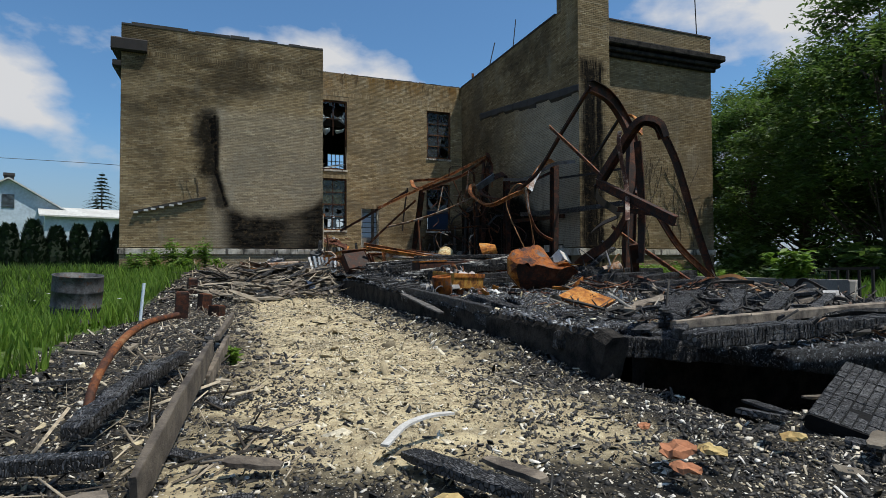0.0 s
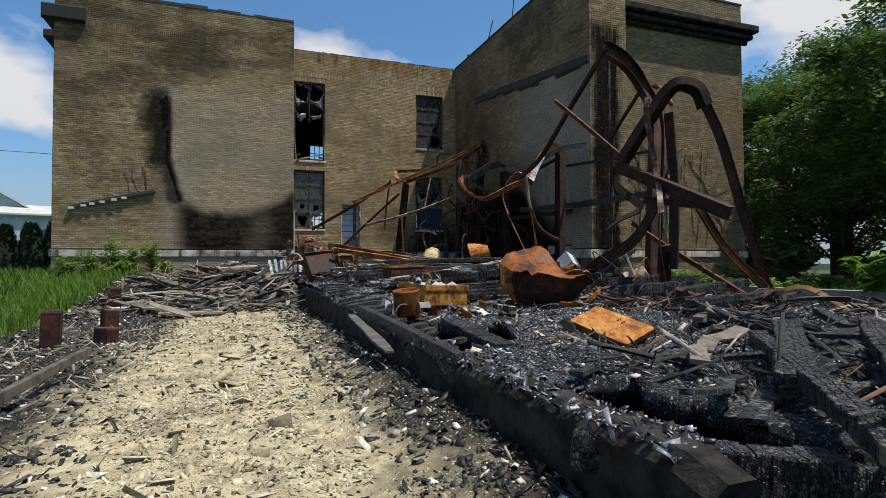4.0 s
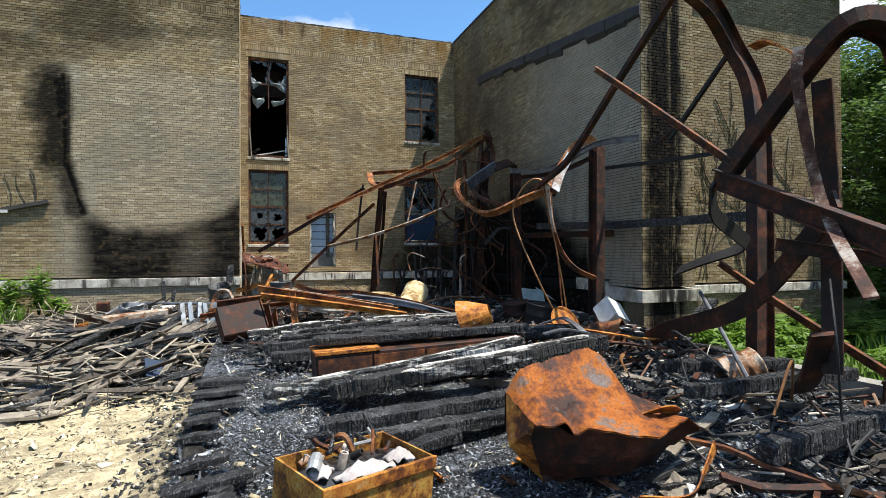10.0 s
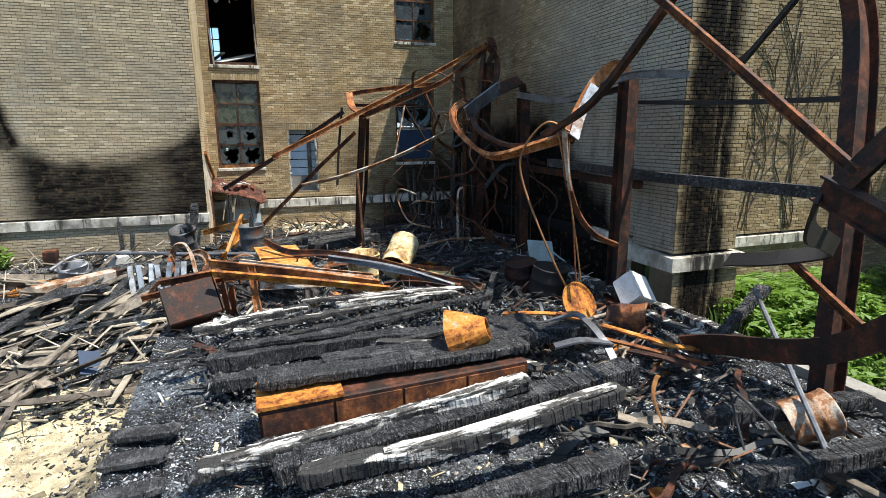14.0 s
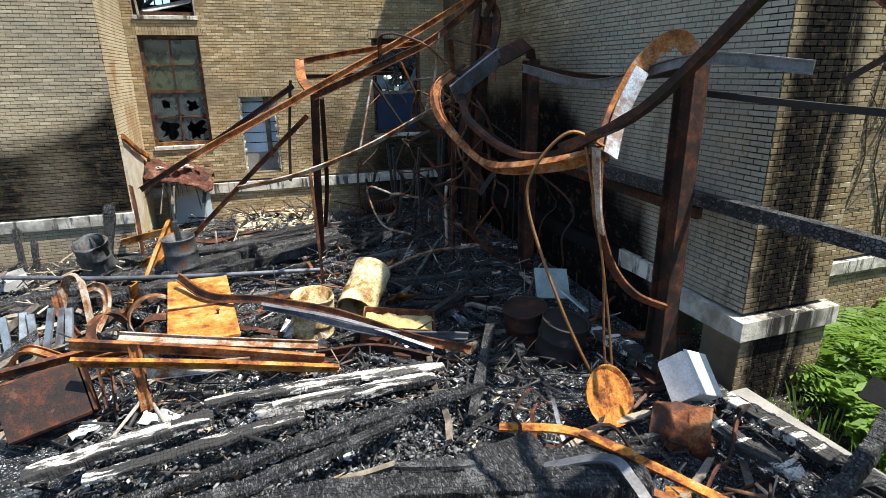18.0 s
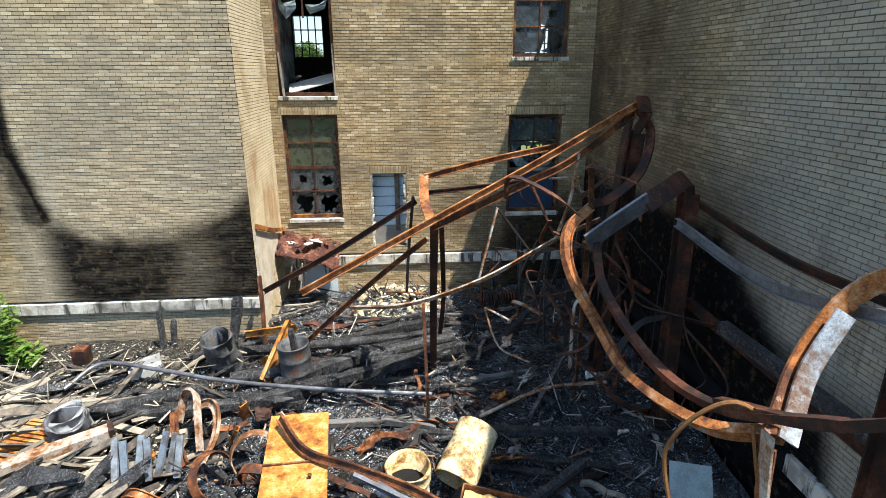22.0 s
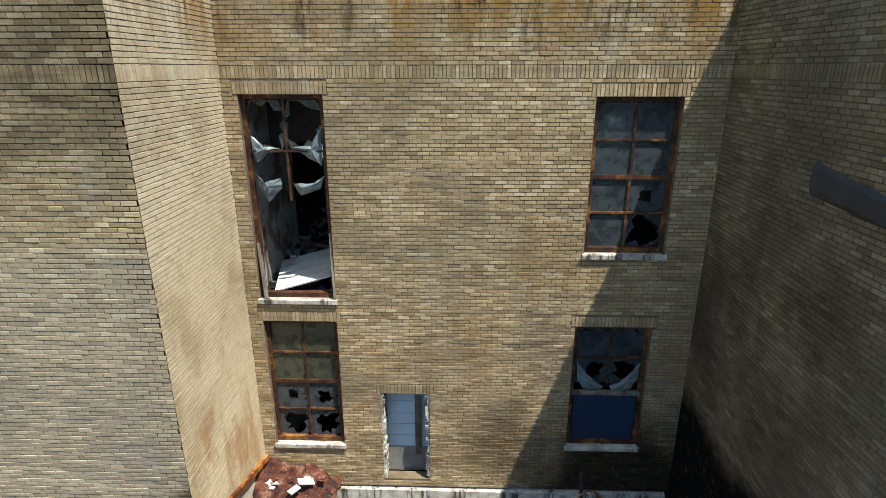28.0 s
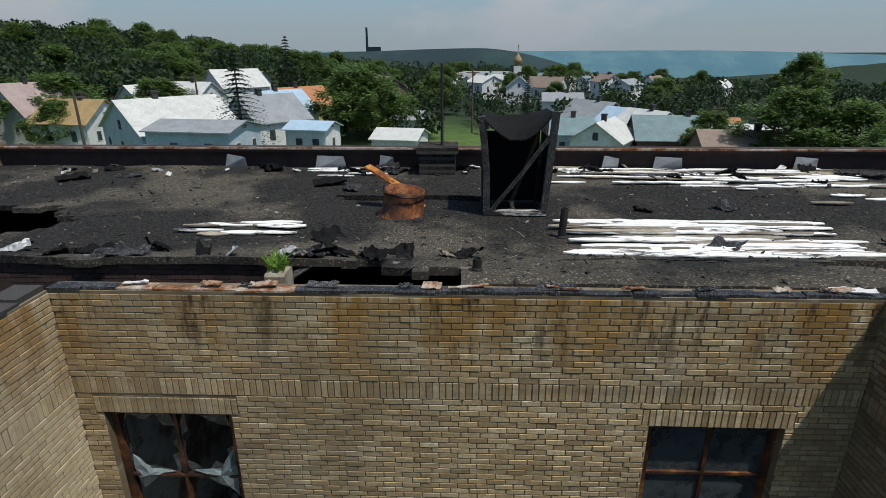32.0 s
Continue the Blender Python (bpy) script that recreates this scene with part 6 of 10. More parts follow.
def tree(seed, height, spread, leaf, mat="leaf_dark", name="tree", clumps=46, per=120, label="leafy green deciduous tree"):
    r = random.Random(seed)
    t = thing(name, label, "tree")
    m = Mesh()
    trunk = smooth_path([(0, 0, -0.5), (r.uniform(-0.2, 0.2), r.uniform(-0.2, 0.2), height * 0.3), (r.uniform(-0.5, 0.5), r.uniform(-0.5, 0.5), height * 0.62), (r.uniform(-0.6, 0.6), r.uniform(-0.6, 0.6), height * 0.9)], 4)
    m.tube(trunk, [0.028 * height * (1 - 0.85 * i / (len(trunk) - 1)) for i in range(len(trunk))], 8)
    part("trunk", m, "bark", t)
    lm, cm = Mesh(), Mesh()
    for i in range(clumps):
        z = height * r.uniform(0.22, 0.98)
        f = (z / height - 0.22) / 0.76
        reach = spread * (0.55 + 0.75 * math.sin(math.pi * min(1, f * 0.85 + 0.18))) * r.uniform(0.35, 1.0) * (1.0 if f < 0.75 else 0.75)
        a = r.uniform(0, 6.283)
        c = (reach * math.cos(a), reach * math.sin(a), z)
        if i % 3 == 0:
            b = trunk[min(len(trunk) - 1, int(len(trunk) * max(0.15, f * 0.8)))]
            lm.tube([b, (Vector(b) + Vector(c)) / 2 + Vector((0, 0, -0.2)), c], [0.05, 0.035, 0.012], 5)
        leaf_cloud(cm, c, spread * r.uniform(0.14, 0.34), per, leaf, r)
    tagged(part("limb_work", lm, "bark", t), kind="stuff")
    tagged(part("crown", cm, mat, t), kind="stuff")
    return t


def conifer(seed, height, spread, label="dark green spruce"):
    r = random.Random(seed)
    t = thing("spruce", label, "tree")
    m = Mesh()
    m.tube([(0, 0, -0.4), (0, 0, height)], [0.018 * height, 0.02], 7)
    part("trunk", m, "bark", t)
    cm = Mesh()
    z = height * 0.1
    while z < height * 0.98:
        f = 1 - z / height
        reach = spread * (f ** 0.8) * r.uniform(0.75, 1.1)
        for k in range(9):
            a = 6.283 * k / 9 + r.uniform(-0.25, 0.25)
            for s in range(7):
                q = (s + 1) / 7
                p = Vector((math.cos(a) * reach * q, math.sin(a) * reach * q, z - 0.28 * reach * q * q))
                w = 0.10 * height * 0.22 * (1.1 - q * 0.6)
                for _ in range(3):
                    d = Vector((r.uniform(-1, 1), r.uniform(-1, 1), r.uniform(-0.7, 0.3))) * w * 1.6
                    e = Vector((r.uniform(-1, 1), r.uniform(-1, 1), r.uniform(-0.4, 0.4))) * w * 0.6
                    cm.add([p - e, p + d * 0.6 + e * 0.3, p + d, p + e], [(0, 1, 2, 3)])
        z += height * 0.035
    part("crown", cm, "needle", t)
    return t


kinds = [tree(11, 10.6, 3.7, 0.13, clumps=120, per=190), tree(12, 9.0, 3.4, 0.13, clumps=110, per=190), tree(13, 12.0, 4.0, 0.14, clumps=130, per=190)]
spots = [(29.5, 24.5, 1.0), (27.5, 19.5, 1.05), (22.6, 13.0, 0.98), (32.0, 30.0, 1.0), (25.5, 15.8, 1.1), (35.0, 25.0, 1.25), (24.0, 8.5, 1.0), (26.0, 33.0, 0.85), (38.0, 33.0, 1.2), (29.0, 11.0, 1.15), (40.0, 20.0, 1.3), (22.0, 3.0, 1.0), (27.0, 0.0, 1.1)]
for i, (x, y, s) in enumerate(spots):
    m4 = pose(x, y, land(x, y), 0, 0, 77 * i) @ Matrix.Scale(s, 4)
    if i < 3:
        kinds[i].matrix_basis = m4
        tagged(kinds[i], "tall leafy green tree at the edge of the yard", "tree", "trees beside the yard")
    else:
        c = copy_thing(kinds[i % 3], pose(x, y, land(x, y), 0, 0, 77 * i))
        c.scale = (s, s, s)
woods = tree(21, 9.0, 4.4, 0.26, clumps=80, per=170, label="leafy tree in the town's woods")
r = random.Random(33)
first = True
for i in range(150):
    if i < 70:
        x, y = r.uniform(-130, -42), r.uniform(105, 260)
    elif i < 110:
        x, y = r.uniform(-110, -20), r.uniform(170, 300)
    else:
        x, y = r.uniform(0, 190), r.uniform(160, 420)
    s = r.uniform(0.8, 1.5)
    if first:
        woods.matrix_basis = pose(x, y, land(x, y)) @ Matrix.Scale(s, 4)
        tagged(woods, group="woods beyond the town")
        first = False
    else:
        c = copy_thing(woods, pose(x, y, land(x, y), 0, 0, r.uniform(0, 360)))
        c.scale = (s, s, s * r.uniform(0.8, 1.15))
for x, y, h in ((-8.2, 108.0, 10.5), (-5.0, 112.0, 9.0), (-12.3, 126.3, 10.5), (-9.0, 118.0, 8.0), (0.6, 173, 8.5), (3.0, 150.0, 8.0), (43, 84, 9.0), (47.0, 80, 8.0), (38.0, 92.0, 6.0), (22.0, 190, 8.0), (30.0, 160.0, 6.5), (50.0, 150.0, 6.0), (-45.0, 95.0, 7.0), (-50.0, 80.0, 9.0), (-56.0, 92.0, 11.0), (-70.0, 110.0, 12.0)):
    c = copy_thing(woods, pose(x, y, land(x, y), 0, 0, 31 * x))
    s = h / 9.0
    c.scale = (s, s, s)
    tagged(c, "leafy tree standing between the houses", "tree", "town trees")
sp = conifer(41, 16.5, 5.6, "tall dark spruce among the houses")
sp.matrix_basis = pose(-28.8, 142.8, land(-28.8, 142.8))
for x, y, s in ((-16.2, 83.4, 0.8), (20.0, 130.0, 0.55)):
    c = copy_thing(sp, pose(x, y, land(x, y)))
    c.scale = (s * 1.2, s * 1.2, s)


HOUSE_AT = []


def far_woods(seed, count, area, tall, keep, label, clumps=90, leaf=0.085):
    """Wood canopy far off: crowns of leaf clumps, too many to count."""
    g = np.random.default_rng(seed)
    n, per = count, clumps
    xs, ys = g.uniform(area[0], area[1], n), g.uniform(area[2], area[3], n)
    ok = np.array([keep(x, y) for x, y in zip(xs, ys)])
    xs, ys = xs[ok], ys[ok]
    n = len(xs)
    zs = np.array([land(x, y) for x, y in zip(xs, ys)])
    h = g.uniform(tall[0], tall[1], n)
    d = g.normal(0, 1, (n, per, 3))
    d /= np.linalg.norm(d, axis=2, keepdims=True)
    d *= g.uniform(0.72, 1.05, (n, per, 1))
    c = np.stack([xs, ys, zs + h * 0.58], 1)[:, None] + d * np.stack([h * 0.40, h * 0.40, h * 0.42], 1)[:, None]
    s = (h * leaf)[:, None, None] * g.uniform(0.6, 1.3, (n, per, 1))
    u, w = g.normal(0, 1, (n, per, 3)), g.normal(0, 1, (n, per, 3))
    u /= np.linalg.norm(u, axis=2, keepdims=True)
    w -= u * (u * w).sum(2, keepdims=True)
    w /= np.linalg.norm(w, axis=2, keepdims=True)
    v = np.stack([c - u * s, c - w * s * 0.6, c + u * s, c + w * s * 0.6], 2).reshape(-1, 3)
    me = bpy.data.meshes.new("far_trees")
    me.vertices.add(len(v))
    me.vertices.foreach_set("co", v.ravel())
    me.loops.add(len(v))
    me.loops.foreach_set("vertex_index", np.arange(len(v)))
    me.polygons.add(len(v) // 4)
    me.polygons.foreach_set("loop_start", np.arange(0, len(v), 4))
    me.update(calc_edges=True)
    me.materials.append(MATS["leaf_woods"])
    return tagged(new("far_trees", me), label, "woods", kind="stuff")


def clear_of_houses(x, y, d=8.0):
    return all((x - a) ** 2 + (y - b) ** 2 > d * d for a, b in HOUSE_AT)


# ---- houses ----
def house(x, y, turn, w, l, h, rise, wall, roof, label, base=None, windows=2, chimney=True, porch=False):
    """A house with its gable towards the court: w across, l deep, h to the eaves."""
    z = land(x, y) if base is None else base
    HOUSE_AT.append((x, y))
    o = thing("house", label if len(label.split()) > 4 else label + " in the town", "house", "town houses", at=pose(x, y, z, 0, 0, turn))
    m = Mesh()
    a = w / 2
    vs = [(-a, 0, -3), (a, 0, -3), (a, 0, h), (0, 0, h + rise), (-a, 0, h), (-a, l, -3), (a, l, -3), (a, l, h), (0, l, h + rise), (-a, l, h)]
    m.add(vs, [(0, 1, 2, 3, 4), (9, 8, 7, 6, 5), (1, 6, 7, 2), (5, 0, 4, 9)])
    part("wall", m, wall, o)
    m = Mesh()
    e, t = 0.35, 0.14
    sl = rise / a
    for s in (-1, 1):
        vs = [(s * (a + e), -e, h - e * sl), (0, -e, h + rise), (0, l + e, h + rise), (s * (a + e), l + e, h - e * sl)]
        vs = [(p, q, u + 0.03) for p, q, u in vs] + [(p, q, u + t) for p, q, u in vs]
        m.add(vs, [(0, 1, 2, 3), (7, 6, 5, 4), (0, 4, 5, 1), (1, 5, 6, 2), (2, 6, 7, 3), (3, 7, 4, 0)])
    part("roof", m, roof, o)
    n = max(1, int(w // 3))
    for fl in range(2 if h > 4 else 1):
        for i in range(n):
            u = -a + w * (i + 0.5) / n
            wz = h - 1.7 - fl * 2.7
            win = Mesh()
            win.box(u - 0.42, u + 0.42, -0.05, 0.01, wz - 0.65, wz + 0.65)
            wob = part("window", win, "white_paint", o)
            pn = Mesh()
            pn.box(u - 0.33, u + 0.33, -0.07, -0.045, wz - 0.56, wz + 0.56)
            part("pane", pn, "dirty_glass", wob)
    pn = Mesh()
    pn.box(-0.35, 0.35, -0.05, 0.01, h + 0.1, h + 0.1 + min(1.0, rise * 0.45))
    part("window", pn, "dirty_glass", o)
    for side in (-1, 1):
        for i in range(2):
            u = l * (i + 0.6) / 2.4
            win = Mesh()
            win.box(side * a - 0.04, side * a + 0.04, u - 0.4, u + 0.4, h - 2.3, h - 1.0)
            part("window", win, "dirty_glass", o)
    if chimney:
        m = Mesh()
        m.box(-0.3, 0.3, l * 0.35, l * 0.35 + 0.6, h + rise * 0.6, h + rise + 0.9), m.box(-0.36, 0.36, l * 0.35 - 0.06, l * 0.35 + 0.66, h + rise + 0.7, h + rise + 0.88)
        part("chimney", m, "mortar_dark", o)
    if porch:
        m = Mesh()
        m.add([(-a * 0.8, -2.4, 2.3), (a * 0.8, -2.4, 2.3), (a * 0.8, 0.0, 2.9), (-a * 0.8, 0.0, 2.9), (-a * 0.8, -2.4, 2.42), (a * 0.8, -2.4, 2.42), (a * 0.8, 0.0, 3.02), (-a * 0.8, 0.0, 3.02)],
              [(3, 2, 1, 0), (4, 5, 6, 7), (0, 1, 5, 4), (1, 2, 6, 5), (3, 0, 4, 7)])
        part("porch_roof", m, roof, o)
    return o


for nm, base, dark in (("paint_white", (0.72, 0.72, 0.70), (0.5, 0.5, 0.48)), ("paint_blue", (0.42, 0.50, 0.55), (0.3, 0.36, 0.40)), ("paint_yellow", (0.55, 0.47, 0.18), (0.4, 0.33, 0.13)), ("paint_brown", (0.16, 0.10, 0.07), (0.1, 0.06, 0.05)),
                       ("roof_pale", (0.55, 0.56, 0.53), (0.4, 0.4, 0.38)), ("roof_grey", (0.27, 0.29, 0.30), (0.18, 0.19, 0.2)), ("roof_teal", (0.16, 0.24, 0.25), (0.11, 0.16, 0.17)), ("roof_orange", (0.40, 0.18, 0.08), (0.35, 0.14, 0.05)),
                       ("roof_gold", (0.34, 0.24, 0.10), (0.22, 0.15, 0.07)), ("roof_sky", (0.36, 0.48, 0.58), (0.26, 0.38, 0.48)), ("house_blue", (0.52, 0.62, 0.70), (0.40, 0.5, 0.58)), ("roof_rose", (0.36, 0.28, 0.26), (0.26, 0.19, 0.18)), ("roof_brown", (0.24, 0.18, 0.14), (0.16, 0.12, 0.1))):
    plain(nm, base, dark, 0.8, 0.8, 0.15, fine=6.0)
house(-55.9, 99.3, -18, 8.5, 10, 6.2, 4, "paint_white", "roof_rose", "white gabled house with a rose roof", base=-1.3)
house(-38.8, 95.3, 80, 7, 8.5, 4.2, 2.6, "paint_white", "roof_gold", "white house with a golden brown roof", base=0.4)
house(-29.7, 83.3, -40, 11.5, 11, 4.6, 3.1, "paint_blue", "roof_pale", "pale blue house with a broad light roof", base=0.4)
house(-13.1, 76.3, 82, 6, 8.5, 3, 0.7, "paint_blue", "roof_grey", "low annex with a flat grey roof", base=3.1, chimney=False)
house(-21.1, 95.3, -40, 8.5, 8, 5.4, 3, "paint_white", "roof_grey", "white house with a grey shingle roof", base=-0.8)
house(-21.1, 102.8, -40, 8.5, 7, 5.4, 3, "paint_white", "roof_sky", "white house with a pale blue roof", base=-0.7)
house(-20.6, 110.3, -40, 8.5, 8, 5.2, 3.2, "paint_yellow", "roof_orange", "cream house with an orange roof", base=-0.7)
house(-7.6, 89.3, 80, 4.5, 5, 2.4, 0.7, "paint_white", "roof_sky", "low porch building with a blue roof", base=2.1, chimney=False)
house(-41.9, 135.3, -40, 9, 10, 6, 3.2, "paint_white", "roof_pale", "tall white gabled house with a pale roof", base=0.4)
house(-40.1, 159.3, 80, 8, 8, 5, 2.6, "paint_white", "roof_grey", "distant house with a grey roof", base=0.9)
house(-47.6, 115.3, -30, 8, 9, 4.2, 2.6, "paint_white", "roof_pale", "small white gabled house", base=1.0)
house(-36.0, 121.3, 75, 8.5, 9, 4.2, 2.8, "paint_white", "roof_pale", "white house with a pale roof and dormer", base=1.0)
house(-8.1, 148.3, 24, 7.5, 8, 7, 2.2, "paint_brown", "roof_brown", "tall brown house with a porch", base=-1.4)
house(1.7, 123.3, 86, 6, 6.5, 3.6, 1.2, "paint_white", "roof_grey", "white cottage with a grey roof", base=-1.8, chimney=False)
house(2.5, 97.3, 80, 6.5, 6, 2, 1, "paint_white", "roof_pale", "small white outbuilding with a pale roof", base=0.3, chimney=False)
house(26.1, 103.3, 88, 7, 6.5, 3.2, 1.9, "paint_blue", "roof_teal", "pale blue house with a slate roof", base=-0.9)
house(24.5, 93.3, -30, 6.5, 8, 2.6, 2.2, "paint_white", "roof_pale", "white gabled cottage with a pale roof", base=-0.2)
house(33.4, 119.3, 34, 8, 9, 5, 2.8, "paint_brown", "roof_grey", "old house with a dark grey roof", base=-3.0)
house(36.1, 109.3, 38, 6.5, 7.5, 4.4, 2, "paint_yellow", "roof_sky", "yellow house with a bright blue roof", base=-1.8)
house(36.7, 103.3, 30, 6, 7, 4.6, 1.8, "paint_white", "roof_pale", "white house with a shallow pale roof", base=-1.5)
house(41.8, 98.3, 84, 8, 11, 3.4, 2.6, "paint_brown", "roof_teal", "brick house with a slate teal roof", base=-1.1)
house(54.2, 119.3, 84, 6, 5, 3.4, 1.8, "paint_brown", "roof_orange", "small brick house with an orange roof", base=-2.9)
house(52.9, 105.3, 84, 6.5, 8.5, 3, 1.3, "paint_white", "roof_pale", "long house with a pale roof", base=-1.3)
house(44.6, 86.3, 84, 8, 10, 2.6, 2, "paint_brown", "roof_brown", "house with a broad brown roof", base=0.0)
house(32.8, 143.3, 84, 8, 8, 4, 1.4, "paint_white", "roof_grey", "white block house in the town", base=-0.7)
house(36.1, 173.3, 20, 8, 9, 5, 2.6, "paint_white", "roof_rose", "white house with a rose roof", base=-5.0)
r = random.Random(8)
for i in range(26):
    x = r.uniform(-4, 120)
    y = 170 + 0.9 * abs(x) * r.uniform(0.2, 1.0) + r.uniform(0, 190)
    house(x, y, r.uniform(-50, 80), r.uniform(6, 9), r.uniform(8, 12), r.uniform(4, 5.6), r.uniform(1.6, 3), "paint_white", r.choice(("roof_pale", "roof_grey", "roof_rose", "roof_teal", "roof_brown")), "distant white house in the town")
house(-14.9, 47.2, 17, 6.6, 9, 5.9, 2.1, "house_blue", "roof_pale", "pale blue house behind the hedge", base=-0.7)
house(-7.4, 50.2, 107, 5.0, 6.0, 5.0, 0.7, "house_blue", "roof_pale", "low annex of the pale blue house", base=-0.3, chimney=False)

far_woods(301, 900, (-190, -44, 95, 330), (7, 13), lambda x, y: clear_of_houses(x, y) and (x < -52 or y > 170), "dense green woods on the hill", 240, 0.05)
far_woods(302, 1500, (-60, 420, 170, 620), (5, 9), lambda x, y: clear_of_houses(x, y, 10) and noise.noise((x * 0.02, y * 0.02, 4)) > -0.35, "green trees among the far houses")
far_woods(303, 420, (-20, 120, 95, 180), (3, 5.5), lambda x, y: clear_of_houses(x, y, 9) and noise.noise((x * 0.03, y * 0.03, 7)) > -0.1, "low trees in the gardens of the town")
far_woods(304, 900, (-300, 700, 600, 1200), (9, 15), lambda x, y: True, "woods spreading over the valley")

chu = thing("church", "white church with a golden onion dome and a dark roof", "church", at=pose(30.3, 262, -9))
m = Mesh()
m.box(-2.2, 2.2, -2.2, 2.2, 0, 13), m.box(-1.5, 1.5, -1.5, 1.5, 13.02, 16)
part("tower", m, "paint_white", chu)
m = Mesh()
m.lathe([(0.9, 16.02), (1.0, 16.6), (1.7, 17.6), (1.75, 18.4), (1.2, 19.4), (0.5, 20.4), (0.15, 21.2), (0.02, 22)])
part("dome", m, "roof_gold", chu, "golden onion dome", smooth=True)
m = Mesh()
m.tube([(0, 0, 21.9), (0, 0, 24.5)], 0.12, 6), m.tube([(-0.6, 0, 23.8), (0.6, 0, 23.8)], 0.1, 6)
part("cross", m, "roof_gold", chu)
m = Mesh()
m.add([(-22, -4, 0), (-2.3, -4, 0), (-2.3, 8, 0), (-22, 8, 0), (-22, -4, 9), (-2.3, -4, 9), (-2.3, 8, 9), (-22, 8, 9)], [(0, 1, 5, 4), (1, 2, 6, 5), (2, 3, 7, 6), (3, 0, 4, 7)])
part("nave_wall", m, "paint_white", chu)
m = Mesh()
m.add([(-22.5, -4.6, 8.7), (-2.2, -4.6, 8.7), (-2.2, 2, 14), (-22.5, 2, 14), (-22.5, 8.6, 8.7), (-2.2, 8.6, 8.7)], [(0, 1, 2, 3), (3, 2, 5, 4), (1, 5, 2), (4, 0, 3)])
part("nave_roof", m, "roof_grey", chu)

for x, y, h, turn in ((-28.5, 100.1, 10.5, 20), (-27.7, 74.1, 9.5, 60), (9.5, 118, 10.5, 10), (39.8, 95, 7.0, 30)):
    u = thing("utility_pole", "wooden utility pole with a crossarm", "pole", "utility poles", at=pose(x, y, land(x, y), 0, 0, turn))
    m = Mesh()
    m.tube([(0, 0, 0), (0, 0, h)], [0.16, 0.11], 7)
    part("post", m, "bark", u)
    m = Mesh()
    m.box(-1.1, 1.1, -0.06, 0.06, h - 0.8, h - 0.66)
    part("crossarm", m, "bark", u)
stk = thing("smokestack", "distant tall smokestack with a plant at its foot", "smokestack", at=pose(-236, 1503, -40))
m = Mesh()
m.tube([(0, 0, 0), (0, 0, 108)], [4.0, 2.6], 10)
# Stack and plant take the ridge colour, with haze painted in.
part("stack", m, "mid_ridge_haze", stk)
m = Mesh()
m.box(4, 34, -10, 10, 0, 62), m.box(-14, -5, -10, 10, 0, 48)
part("plant", m, "mid_ridge_haze", stk)
for nm, y0, z0, z1, x0, x1, mat, seed, amp in (("backdrop_ridge_near", 620, -40, 10, -700, 30, "far_woods", 1, 6), ("backdrop_ridge_mid", 1250, -80, 15, -900, 900, "mid_ridge_haze", 2, 8), ("backdrop_ridge_far", 2500, -170, 12, -2600, 3600, "far_ridge_haze", 3, 16)):
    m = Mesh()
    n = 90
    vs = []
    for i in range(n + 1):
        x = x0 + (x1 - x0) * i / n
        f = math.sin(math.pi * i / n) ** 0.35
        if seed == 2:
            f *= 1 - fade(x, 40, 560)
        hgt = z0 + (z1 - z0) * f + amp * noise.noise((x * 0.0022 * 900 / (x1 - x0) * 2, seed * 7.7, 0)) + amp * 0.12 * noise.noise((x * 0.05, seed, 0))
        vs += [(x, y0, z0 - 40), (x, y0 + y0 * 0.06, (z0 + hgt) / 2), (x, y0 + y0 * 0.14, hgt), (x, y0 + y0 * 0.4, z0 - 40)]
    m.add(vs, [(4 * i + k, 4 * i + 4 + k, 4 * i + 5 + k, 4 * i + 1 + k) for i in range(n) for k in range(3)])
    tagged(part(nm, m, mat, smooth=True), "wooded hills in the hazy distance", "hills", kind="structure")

# hedge and wires beside the yard
r = random.Random(3)
arb = thing("hedge_cypress", "dark green clipped cypress in a hedge row", "hedge", "hedge beside the grass")
cm = Mesh()
for _ in range(900):
    z = r.uniform(0.05, 2.9)
    q = 0.62 * math.sqrt(max(0.02, 1 - z / 3.1)) * r.uniform(0.8, 1.08)
    a = r.uniform(0, 6.283)
    p = Vector((q * math.cos(a), q * math.sin(a), z))
    d, e = Vector((math.cos(a) * 0.06, math.sin(a) * 0.06, r.uniform(0.1, 0.2))), Vector((-math.sin(a), math.cos(a), 0)) * r.uniform(0.04, 0.09)
    cm.add([p - e, p + d, p + e, p - d * 0.6], [(0, 1, 2, 3)])
part("foliage", cm, "needle", arb)
m = Mesh()
m.lathe([(0.5, 0.0), (0.5, 1.2), (0.3, 2.4), (0.03, 2.9)], sides=9)
part("core", m, "needle", arb)
for i in range(26):
    x, y = -26 + 0.98 * i, 29.0 + 0.46 * i
    if i == 0:
        arb.matrix_basis = pose(x, y, land(x, y))
    else:
        copy_thing(arb, pose(x, y, land(x, y) + r.uniform(-0.3, 0.1), 0, 0, r.uniform(0, 360))).scale = (1.35, 1.35, r.uniform(0.92, 1.05))
wire = Mesh()
wire.tube(smooth_path([(-60, 14, 7.2), (-20, 26, 5.8), (-4.4, 30.5, 6.0)], 8), 0.012, 5)
tagged(part("power_line", wire, "black_cable"), "thin power line running to the building", "wire")

# ---- twisted steel ----
def i_ring(w, h, t=0.018):
    a, b = w / 2, h / 2
    s = t / 2
    return [(-a, -b), (a, -b), (a, -b + t), (s, -b + t), (s, b - t), (a, b - t), (a, b), (-a, b), (-a, b - t), (-s, b - t), (-s, -b + t), (-a, -b + t)]


